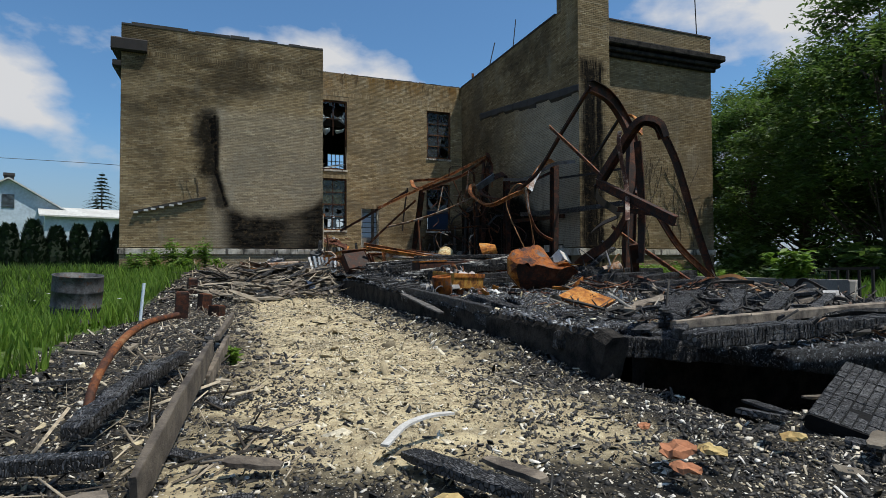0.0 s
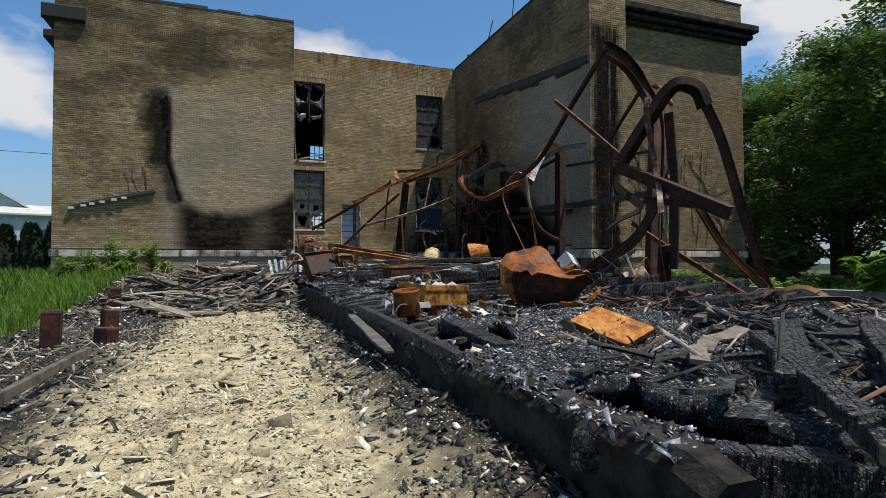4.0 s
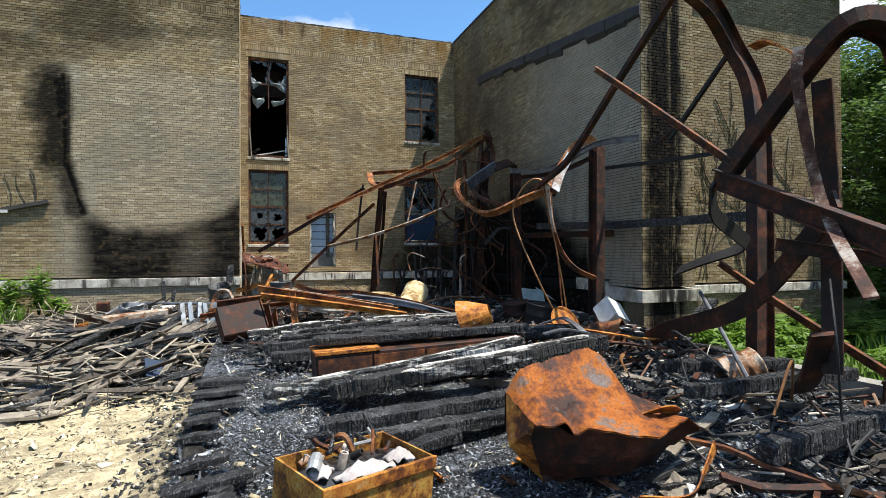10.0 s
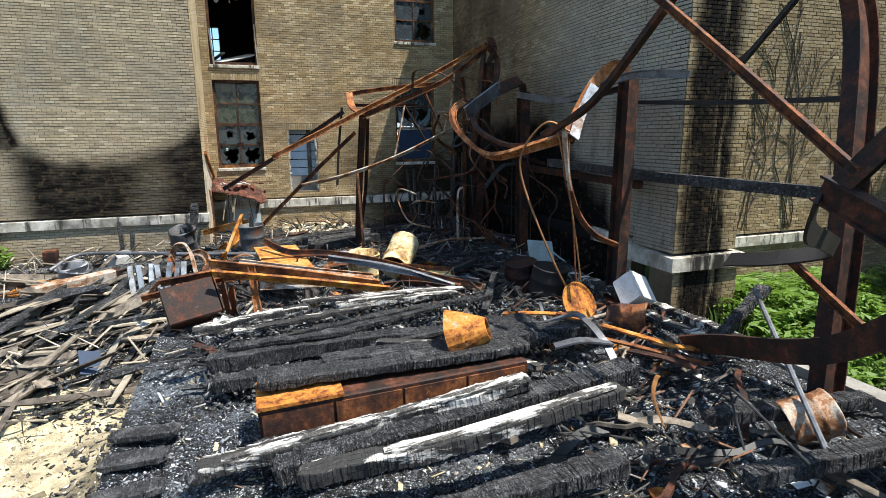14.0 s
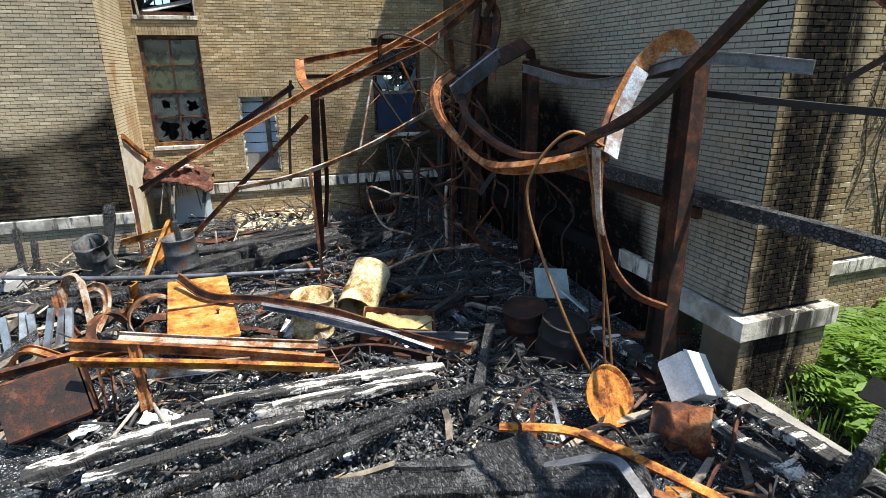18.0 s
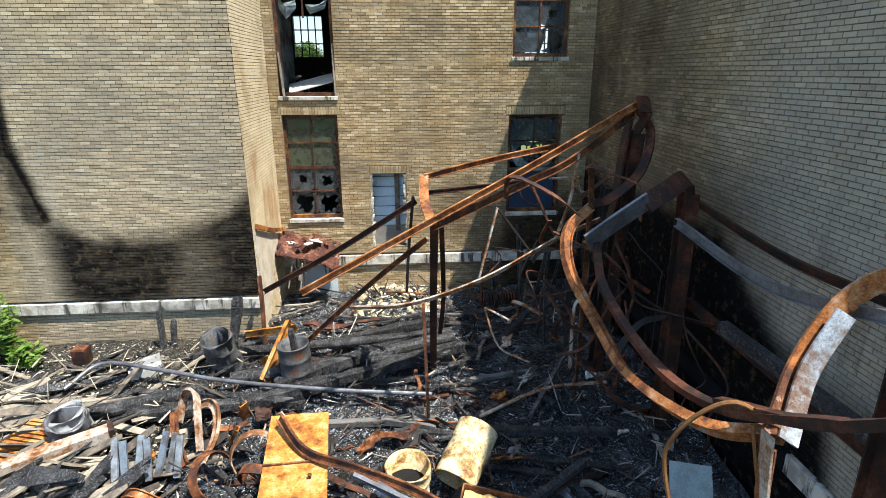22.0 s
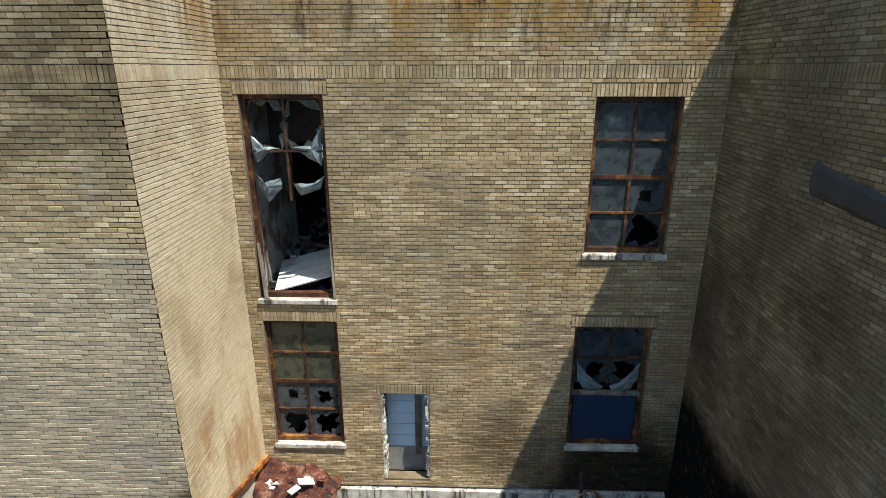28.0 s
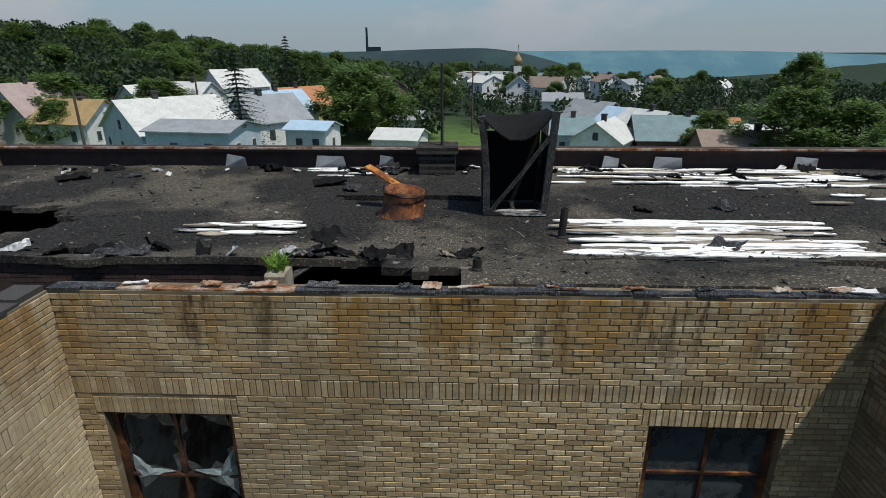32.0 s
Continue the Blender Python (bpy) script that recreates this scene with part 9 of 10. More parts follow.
for pts, w, mat in (([(4.25, 18.85, 1.82), (5.5, 18.68, 1.6), (6.95, 18.45, 1.32)], 0.13, "rust_beam"), ([(4.7, 18.98, 1.74), (5.7, 18.85, 1.56), (6.9, 18.7, 1.36)], 0.12, "rust_pale"), ([(4.3, 18.65, 1.7), (5.6, 18.5, 1.5), (7.1, 18.3, 1.25)], 0.12, "rust_orange"), ([(5.0, 18.6, 1.42), (6.1, 18.55, 1.38)], 0.14, "rust_pale"), ([(3.5, 18.9, 1.55), (4.6, 19.0, 1.66)], 0.12, "rust_mid"), ([(4.9, 18.75, 1.72), (4.95, 18.55, 1.0)], 0.12, "rust_beam"),
                    ([(3.2, 18.95, 1.3), (4.4, 19.15, 1.45), (5.4, 19.2, 1.5)], 0.1, "rust_mid"), ([(5.15, 20.9, 1.75), (5.6, 20.3, 1.6), (6.3, 19.9, 1.6), (7.2, 19.5, 1.45), (8.2, 18.8, 1.2), (8.9, 18.5, 1.05)], 0.12, "rust_mid"), ([(6.3, 19.85, 1.55), (7.4, 19.2, 1.4), (8.4, 18.6, 1.1)], 0.1, "steel_scorched"),
                    ([(6.6, 19.7, 1.5), (7.7, 19.0, 1.3), (9.0, 18.9, 1.05)], 0.1, "steel_scorched"), ([(6.9, 19.0, 1.1), (7.7, 18.8, 1.15), (8.6, 18.2, 1.05)], 0.12, "rust_dark")):
    bar("channel", pts, c_ring(0.05, w), mat, pln, turn=rng.uniform(-40, 60))
for cx, cy, cz, rot in ((4.75, 20.9, 1.15, 0), (4.2, 20.5, 1.1, 60), (4.95, 20.3, 1.1, 150)):
    hoop = thing("bent_hoop", "rusty strap bent into a hoop", "steel scrap", "bent hoops", at=pose(cx, cy, cz, rng.uniform(50, 80), rng.uniform(-20, 20), rot))
    bar("strap", [(0.34 * math.cos(a), 0.34 * math.sin(a), 0.05 * a) for a in [k * 0.55 for k in range(8)]], flat_ring(0.02, 0.14), rng.choice(("rust_mid", "rust_orange", "rust_pale")), hoop)


def barrel(name, label, m4, mat, r0=0.29, h=0.85, inside="soot_black", dent=0.02, lid=False):
    b = thing(name, label, "barrel", "barrels in the wreck", at=m4)
    m = Mesh()
    prof = [(r0, 0.0), (r0 + 0.012, 0.015), (r0, 0.03), (r0, h * 0.33 - 0.02), (r0 + 0.014, h * 0.33), (r0, h * 0.33 + 0.02), (r0, h * 0.66 - 0.02), (r0 + 0.014, h * 0.66), (r0, h * 0.66 + 0.02), (r0, h - 0.03), (r0 + 0.012, h - 0.015), (r0, h), (r0 - 0.02, h - 0.005), (r0 - 0.02, 0.05)]
    m.lathe(prof, sides=24, wobble_by=dent)
    part("shell", m, mat, b, smooth=True)
    m = Mesh()
    m.lathe([(0.0, 0.0), (r0 - 0.019, 0.0)] if not lid else [(0.0, 0.0), (r0 - 0.019, 0.002)], sides=24)
    part("lid" if lid else "content", m, mat if lid else inside, b, at=pose(0, 0, h - 0.03 if lid else h * 0.45))
    return b


barrel("steel_barrel", "grey fire-stained open steel barrel with a charred post", pose(4.95, 23.25, 0.9, 2, -3, 0), "drum_steel")
barrel("steel_barrel", "crushed grey steel barrel leaning", pose(3.4, 24.05, 0.85, 10, -16, 40), "drum_steel", dent=0.12)
timber([(4.95, 23.25, 1.3), (4.9, 23.2, 2.05)], 0.14, 0.1, "char_wood", "charred post standing in the barrel")
barrel("cream_barrel", "cream and rust barrel standing open", pose(6.96, 20.0, 0.95, 5, 3, 0), "cream_tank", 0.3, 0.62, dent=0.05)
barrel("cream_tank", "cream painted tank lying on its side", pose(7.62, 20.05, 1.16, -62, 0, -34), "cream_tank", 0.3, 0.85, dent=0.03, lid=True)
barrel("dark_barrel", "sooty dark barrel beside the wall", pose(10.15, 18.4, 0.62, 8, 6, 0), "black_steel", 0.33, 0.75, lid=True)
barrel("dark_barrel", "rust-brown barrel beside the wall", pose(10.0, 18.95, 0.62, 4, -8, 0), "rust_dark", 0.32, 0.75, lid=True)
barrel("rusty_barrel", "rusty barrel lying in the scrap", pose(10.1, 13.25, 0.78, 70, 20, 60), "rust_pale", 0.24, 0.5, dent=0.06)
barrel("rusty_barrel", "pale rusty barrel lying by the wall foot", pose(10.3, 16.5, 0.85, 80, 0, 40), "rust_mid", 0.27, 0.6, dent=0.08)
barrel("rusty_barrel", "dented ashy barrel by the wood pile", pose(1.5, 21.9, 0.75, 14, 10, 0), "steel_scorched", 0.28, 0.6, dent=0.12)
barrel("grass_drum", "black steel drum standing in tall grass", pose(-2.9, 12.75, 0.02, 5, 4, 0), "drum_steel", 0.43, 0.92)
con = thing("rusty_cone", "orange rusted cone-shaped hood lying on a beam", "hood", at=pose(7.12, 15.25, 1.44, 0, 72, -28) @ Matrix.Scale(0.9, 4))
m = Mesh()
m.lathe([(0.36, 0.0), (0.3, 0.2), (0.15, 0.5), (0.13, 0.5), (0.34, 0.01)], wobble_by=0.05)
part("shell", m, "rust_orange", con)
tr2 = thing("yellow_tray", "rusty tray filled with yellow fibre", "tray", at=pose(8.12, 19.45, 0.98, 4, 6, -16))
part("box", open_box(1.05, 0.6, 0.25), "rust_mid", tr2)
part("fibre", sheet_mesh(0.98, 0.54, 0.05, 12, 8, lambda u, v: 0.06 * noise.noise((u * 7, v * 7, 2))), "yellow_fibre", tr2, "mustard yellow fibre", at=pose(0, 0, 0.16))
wb = thing("white_box", "white enamelled metal box leaning by the wall", "box", at=pose(10.75, 16.75, 1.12, 42, 24, 10) @ Matrix.Scale(0.85, 4))
m = Mesh()
m.box(-0.24, 0.24, -0.3, 0.3, 0, 0.42, cut=0.03)
part("body", m, "white_paint", wb)
m = Mesh()
m.box(-0.25, 0.25, -0.31, 0.31, 0.424, 0.45, cut=0.01)
part("lid", m, "bird_white", wb)
gb = thing("teal_panel", "pale teal metal panel standing in the soot", "panel", at=pose(10.68, 19.48, 1.4, 50, 6, -10))
part("face", sheet_mesh(0.55, 0.5, 0.03, 5, 5, lambda u, v: 0.01 * noise.noise((u * 3, v * 3, 1))), "teal_paint", gb)
gb = thing("teal_panel", "small pale panel fallen by a barrel", "panel", at=pose(10.45, 18.5, 1.55, 30, 20, 40))
part("face", sheet_mesh(0.2, 0.5, 0.02, 4, 5), "teal_paint", gb)
dsc = thing("orange_scrap", "orange rusty disc and bars near the wall", "steel scrap", at=pose(9.75, 16.85, 0.95))
m = Mesh()
m.lathe([(0.0, 0.0), (0.3, 0.015), (0.34, 0.05), (0.35, 0.05), (0.31, -0.005), (0.0, -0.02)], wobble_by=0.03)
part("disc", m, "rust_orange", dsc, at=pose(0.15, 0, 0.15, 55, 20, 0))
for pts, w, mat, lab in (([(8.5, 16.73, 1.12), (9.1, 16.4, 1.15), (9.47, 15.9, 1.15)], 0.13, "rust_orange", ""), ([(9.2, 16.3, 1.18), (9.89, 15.15, 1.1), (10.08, 14.8, 1.08), (10.5, 14.5, 1.1)], 0.12, "rust_orange", ""),
                         ([(8.54, 16.07, 1.1), (9.06, 15.71, 1.35), (9.12, 15.4, 1.33), (9.1, 14.99, 1.2), (9.11, 14.7, 0.95)], 0.1, "steel_scorched", "shiny scorched strap"), ([(8.44, 15.11, 1.2), (8.76, 15.01, 1.27), (9.17, 14.97, 1.2)], 0.16, "steel_scorched", "shiny scorched strap"),
                         ([(9.54, 15.07, 1.0), (9.73, 14.64, 1.04), (9.94, 14.32, 1.0)], 0.12, "rust_dark", ""), ([(9.2, 15.8, 1.05), (9.7, 15.2, 1.0), (10.2, 14.4, 0.98)], 0.1, "rust_mid", "")):
    bar("bar", [(x - 9.75, y - 16.85, z - 0.95) for x, y, z in pts], flat_ring(w, 0.025), mat, dsc, lab)
sp2 = thing("coil_spring", "rusty coiled radiator under the truss", "coil", at=pose(9.4, 26.2, 1.25, 0, 0, 10))
for i in range(14):
    m = Mesh()
    m.lathe([(0.16, 0.0), (0.18, 0.025), (0.16, 0.05), (0.14, 0.025)], sides=12)
    part("turn", m, "rust_dark", sp2, at=pose(-0.5 + 0.075 * i, 0, 0, 0, 90, 0))
for i in range(26):
    x, y = (rng.uniform(4.8, 8.2), rng.uniform(16.5, 18.8)) if i < 16 else (rng.uniform(7.5, 10.5), rng.uniform(12.5, 16.5))
    m = sheet_mesh(rng.uniform(0.1, 0.22), 0.22, 0.006, 10, 1, lambda u, v: 0.012 * math.sin(u * 31))
    tagged(part("corrugated_scrap", m, rng.choice(("rust_pale", "rust_orange", "bird_white", "rust_pale")), at=pose(x, y, slab_z(x, y) + 0.08, rng.uniform(-25, 25), rng.uniform(-25, 25), rng.uniform(0, 180))), "small corrugated scrap lying on the ash", "metal scrap", "corrugated scraps")

# ---- court floor: pipes, drums and scrap before the back wall ----
for pts, rad, mat, lab in (([(0.7, 23.2, 1.0), (1.15, 23.75, 1.2), (2.42, 23.36, 1.22), (3.7, 22.95, 1.18), (5.57, 22.6, 1.12), (7.45, 22.4, 1.05)], 0.04, "steel_scorched", "long pale scorched pipe lying across the court"),
                           ([(3.7, 23.25, 1.02), (5.2, 23.5, 1.08), (6.2, 23.8, 1.1), (8.0, 24.5, 1.1)], 0.14, "char_wood", "thick round charred pole on the court floor"),
                           ([(3.6, 24.4, 1.0), (6.1, 24.5, 1.08), (8.0, 24.75, 1.1)], 0.1, "char_wood", "round charred pole on the court floor"),
                           ([(6.3, 23.7, 1.05), (7.9, 23.85, 1.08)], 0.08, "char_wood", "short charred pole on the court floor"),
                           ([(1.4, 22.35, 0.98), (3.4, 22.9, 1.05)], 0.13, "char_wood", "thick charred pole behind the wood pile"),
                           ([(8.2, 21.6, 1.1), (9.4, 22.1, 1.25), (10.6, 22.3, 1.2)], 0.03, "rust_pale", "thin rusty pipe in the ash")):
    m = Mesh()
    m.tube(smooth_path(pts, 5) if len(pts) > 2 else pts, rad, 12)
    tagged(part("burnt_pole" if mat == "char_wood" else "scorched_pipe", m, mat), lab, "pole" if mat == "char_wood" else "pipe", "poles and pipes of the court")
barrel("steel_barrel", "torn grey steel drum standing open in the debris", pose(1.55, 22.0, 0.85, 6, -10, 20), "grey_metal", 0.27, 0.5, dent=0.14)
gr = thing("rusty_grate", "orange rusty slatted grate lying on the debris", "grate", at=pose(0.95, 21.7, 0.98, 3, -4, -20))
for i in range(11):
    m = Mesh()
    m.box(-0.45, 0.45, -0.46 + i * 0.09, -0.405 + i * 0.09, -0.02, 0.02)
    part("slat", m, "rust_orange", gr)
for x in (-0.44, 0.0, 0.4):
    m = Mesh()
    m.box(x, x + 0.04, -0.47, 0.5, -0.045, -0.021)
    part("rail", m, "rust_mid", gr)
po = thing("painted_post", "cream painted square post with a rusty end", "post", at=pose(1.75, 21.3, 1.12, 4, -3, 30))
m = Mesh()
m.box(-0.75, 0.62, -0.11, 0.11, -0.1, 0.1, cut=0.02)
part("shaft", m, "rust_pale", po)
m = Mesh()
m.box(0.621, 0.7, -0.12, 0.12, -0.11, 0.11, cut=0.02)
part("cap", m, "rust_dark", po)
for pts, w, mat in (([(3.2, 22.0, 1.0), (3.35, 22.1, 1.5), (3.6, 21.9, 1.6), (3.75, 21.5, 1.45), (3.85, 21.15, 1.05)], 0.13, "rust_pale"), ([(3.5, 22.0, 1.25), (3.8, 21.9, 1.4), (4.0, 21.6, 1.38), (4.05, 21.25, 1.2), (3.95, 20.9, 1.0)], 0.14, "rust_pale"),
                    ([(3.3, 21.7, 1.4), (3.45, 21.3, 1.2), (3.7, 20.9, 1.0)], 0.12, "rust_mid"), ([(4.3, 22.0, 1.0), (4.35, 21.8, 1.4)], 0.14, "rust_orange"), ([(4.2, 21.4, 0.95), (4.4, 21.3, 1.3)], 0.1, "rust_orange"), ([(3.1, 20.2, 1.0), (3.4, 20.0, 1.3), (3.8, 19.95, 1.1)], 0.12, "rust_beam")):
    sc = thing("bent_channel", "bent rusty channel curling out of the debris", "steel scrap", "bent channels")
    bar("channel", pts, c_ring(0.05, w), mat, sc, turn=rng.uniform(20, 70))
r = random.Random(151)
for i in range(46):
    x, y = (r.uniform(3.0, 8.6), r.uniform(17.8, 22.2)) if i < 30 else (r.uniform(8.0, 11.0), r.uniform(19.0, 25.0))
    m = sheet_mesh(r.uniform(0.15, 0.5), r.uniform(0.1, 0.35), 0.01, 7, 5, lambda u, v: 0.09 * noise.noise((u * 3 + i, v * 3, 1)))
    tagged(part("sheet_scrap", m, r.choice(("rust_orange", "rust_mid", "rust_beam", "rust_dark", "rust_pale", "bird_white", "steel_scorched", "black_steel")), at=pose(x, y, slab_z(max(x, 3.5), y) + r.uniform(0.1, 0.3), r.uniform(-45, 45), r.uniform(-45, 45), r.uniform(0, 360))), "bent rusty sheet scrap in the court", "metal scrap", "sheet scraps of the court")
for i in range(24):
    x, y = r.uniform(3.0, 10.8), r.uniform(18.6, 26.5)
    a, l = r.gauss(0.2, 0.6), r.uniform(0.8, 2.2)
    z = slab_z(max(x, 3.5), y) + r.uniform(0.08, 0.2)
    timber([(x - math.cos(a) * l / 2, y - math.sin(a) * l / 2, z - r.uniform(-0.06, 0.08)), (x + math.cos(a) * l / 2, y + math.sin(a) * l / 2, z + r.uniform(-0.06, 0.14))], r.uniform(0.06, 0.15), r.uniform(0.05, 0.12), r.choice(("char_wood", "char_wood", "scorched_board")), "charred rafter piece lying in the court", "charred_rafter", "charred rafters of the court")
pn = thing("charred_deck", "charred roof deck burnt grey and checkered", "roof deck", at=pose(8.35, 15.95, 1.16, 5, 2, 8))
part("boarding", sheet_mesh(0.85, 0.95, 0.04, 10, 10, lambda u, v: 0.02 * noise.noise((u * 4, v * 4, 1))), "char_wood", pn)

# ---- wood pile and boards along the wall ----
r = random.Random(71)
shapes = []
for i in range(8):
    m = Mesh()
    l, w, t = 0.5, r.uniform(0.045, 0.1), r.uniform(0.009, 0.02)
    n = 6
    ring = flat_ring(1, 1)
    m.sweep([(-l + 2 * l * k / n, 0.004 * math.sin(k + i), 0.003 * math.sin(2 * k + i)) for k in range(n + 1)], ring, scales=[(2 * w * (r.uniform(0.3, 0.95) if k in (0, n) else r.uniform(0.92, 1.0)), 2 * t * (0.6 if k in (0, n) else 1)) for k in range(n + 1)])
    shapes.append([m.data("plank", mat) for mat in ("grey_wood", "bare_board", "char_wood")])
for i in range(300):
    if i < 200:
        x, y = r.gauss(1.7, 1.15), r.gauss(20.2, 1.15)
    else:
        x, y = r.uniform(-1.6, 3.4), r.uniform(18.0, 24.3)
    if x > 3.9 or y > 24.6 or x < -2.2:
        continue
    base = land(min(x, 3.3), y)
    hgt = 0.5 * math.exp(-((x - 1.8) / 1.7) ** 2 - ((y - 20.8) / 1.5) ** 2)
    ob = new("plank", shapes[i % 8][r.choice((0, 0, 0, 1, 1, 2, 2))])
    s = r.uniform(0.8, 2.3)
    ob.matrix_basis = pose(x, y, base + 0.06 + hgt * r.uniform(0.2, 1.0), r.uniform(-50, 50), r.gauss(0, 12) - 9 * (x > 1.6), r.gauss(48, 24) if r.random() < 0.6 else r.gauss(0, 18)) @ Matrix.Diagonal((s, r.uniform(0.8, 1.5), 1.0, 1))
    tagged(ob, "weathered splintered plank in the heap", "plank", "planks of the wood pile")
for x, y, z, l, t in ((0.0, 22.9, 0.82, 1.3, 8), (-0.6, 23.2, 0.85, 1.0, 4), (1.2, 22.6, 0.92, 1.1, 10), (1.2, 21.2, 0.85, 1.2, 4), (-0.2, 20.9, 0.62, 1.1, -8), (0.4, 17.7, 0.18, 0.8, 4), (0.7, 17.2, 0.12, 0.7, 2)):
    ob = new("long_board", shapes[1][1])
    ob.matrix_basis = pose(x, y, z, 4, rng.uniform(-4, 4), t) @ Matrix.Diagonal((2 * l, 2.6, 2.6, 1))
    tagged(ob, "long pale board with orange edges on the heap", "board", "long boards")
m = Mesh()
m.box(-0.16, 0.16, -0.22, 0.22, -0.008, 0.008, cut=0.003)
tagged(part("blue_scrap", m, "blue_board", at=pose(2.45, 18.7, 0.42, 40, 20, 30)), "small dark blue board in the planks", "board")
for x, y, h, t in ((-1.05, 13.2, 0.62, 8), (-0.7, 15.6, 0.48, 30), (-1.2, 18.9, 0.55, 12), (-0.35, 13.5, 0.3, 60), (0.4, 24.4, 0.4, 0)):
    st = thing("steel_stub", "rusty cut-off square steel stub in the ground", "steel stub", "steel stubs", at=pose(x, y, land(x, y) - 0.05, 3, 2, t))
    m = Mesh()
    m.box(-0.13, 0.13, -0.13, 0.13, 0, h, cut=0.012)
    part("shaft", m, "rust_dark", st)
    m = Mesh()
    m.box(-0.11, 0.11, -0.11, 0.11, h + 0.001, h + 0.012)
    part("cap", m, "rust_mid", st)

# ---- near edge of the yard ----
rp = Mesh()
rp.tube(smooth_path([(-0.98, 4.6, 0.0), (-0.98, 4.9, 0.22), (-0.92, 5.5, 0.43), (-0.82, 6.3, 0.52), (-0.6, 7.1, 0.53)], 8), 0.035, 8)
tagged(part("bent_pipe", rp, "rust_mid", smooth=True), "rusty pipe bent in an arc over the debris", "pipe")
big = thing("charred_block", "thick charred plank with a checkered burnt face", "beam", at=pose(4.42, 2.72, 0.04, 14, -10, 22) @ Matrix.Scale(0.78, 4))
m = Mesh()
m.box(-0.8, 0.75, -0.34, 0.34, -0.09, 0.07, cut=0.03)
crumple(m, 0.03, 2.5, 4)
part("core", m, "soot_black", big)
for i in range(19):
    for j in range(8):
        m = Mesh()
        a, b = -0.78 + i * 0.081, -0.33 + j * 0.083
        m.box(a + 0.001 + rng.uniform(0, 0.003), a + 0.08, b + 0.001, b + 0.082 - rng.uniform(0, 0.004), 0.05, 0.082 + rng.uniform(-0.006, 0.006), cut=0.008)
        part("char_cell", m, "char_wood", big)
for pts, w, h, mat, lab in (([(-0.9, 3.9, 0.1), (-0.75, 5.0, 0.16), (-0.5, 6.7, 0.12)], 0.14, 0.1, "char_wood", "charred beam lying along the debris"), ([(-0.42, 2.9, 0.05), (-0.3, 4.2, 0.2), (-0.2, 6.2, 0.25)], 0.05, 0.22, "grey_wood", "split grey plank standing on edge"),
                            ([(-0.2, 5.2, 0.1), (-0.05, 7.4, 0.18)], 0.05, 0.14, "grey_wood", "thin split board on edge"), ([(0.95, 3.05, 0.02), (1.25, 2.2, 0.06)], 0.14, 0.05, "char_wood", "charred plank near the sand"), ([(1.3, 2.75, 0.04), (1.42, 2.35, 0.05)], 0.09, 0.03, "grey_wood", "short grey board lying on sand"),
                            ([(-0.2, 8.0, 0.12), (0.0, 10.8, 0.2)], 0.07, 0.1, "grey_wood", "thin board along the sand"), ([(-1.5, 3.6, 0.05), (-0.6, 3.3, 0.1)], 0.12, 0.08, "char_wood", "charred plank across the debris"), ([(-1.2, 2.6, 0.05), (-0.5, 2.75, 0.1)], 0.14, 0.07, "grey_wood", "broken grey board in the debris")):
    timber(pts, w, h, mat, lab, "old_board", "boards by the yard's edge")
m = Mesh()
m.sweep(smooth_path([(0.82, 3.1, 0.06), (1.0, 3.3, 0.1), (1.2, 3.42, 0.11), (1.4, 3.5, 0.09)], 6), flat_ring(0.05, 0.015))
tagged(part("white_strip", m, "bird_white"), "curved white plastic strip on the sand", "strip")
for x, y, z, s, mat in ((2.35, 2.45, 0.04, 0.09, "terracotta"), (2.2, 2.25, 0.03, 0.06, "terracotta"), (2.5, 2.9, 0.04, 0.04, "terracotta"), (2.55, 2.4, 0.03, 0.06, "yellow_fibre"), (0.9, 2.3, 0.02, 0.08, "yellow_fibre"), (3.2, 2.4, 0.03, 0.06, "yellow_fibre")):
    m = Mesh()
    m.lathe([(0.01, 1.0), (0.5, 0.85), (0.9, 0.45), (1.0, 0.0), (0.7, -0.3), (0.01, -0.4)], sides=14, wobble_by=0.08)
    for k, p in enumerate(m.v):
        m.v[k] = (p[0] * s * 1.5, p[1] * s, p[2] * s * 0.6)
    crumple(m, s * 0.35, 5 / s * 0.3, x)
    tagged(part("insulation_lump", m, mat, at=pose(x, y, z, 0, 0, rng.uniform(0, 180))), "lump of burnt brown insulation foam", "insulation", "insulation lumps")
fp = thing("fence_rail", "low rusty rail along the yard's far edge", "rail")
bar("rail", [(10.6, 6.3, 1.0), (12.5, 8.6, 0.95), (14.5, 9.6, 0.9)], flat_ring(0.05, 0.05), "black_steel", fp)
for i in range(5):
    bar("post", [(10.8 + i * 0.75, 6.5 + i * 0.7, 0.3), (10.8 + i * 0.75, 6.5 + i * 0.7, 1.0)], flat_ring(0.04, 0.04), "black_steel", fp)
m = Mesh()
m.box(-0.32, 0.32, -0.02, 0.02, -0.2, 0.2, cut=0.008)
tagged(part("metal_plate", m, "steel_scorched", at=pose(10.4, 7.1, 0.46, -60, 0, -30)), "pale grey metal panel lying on the rubble", "panel")


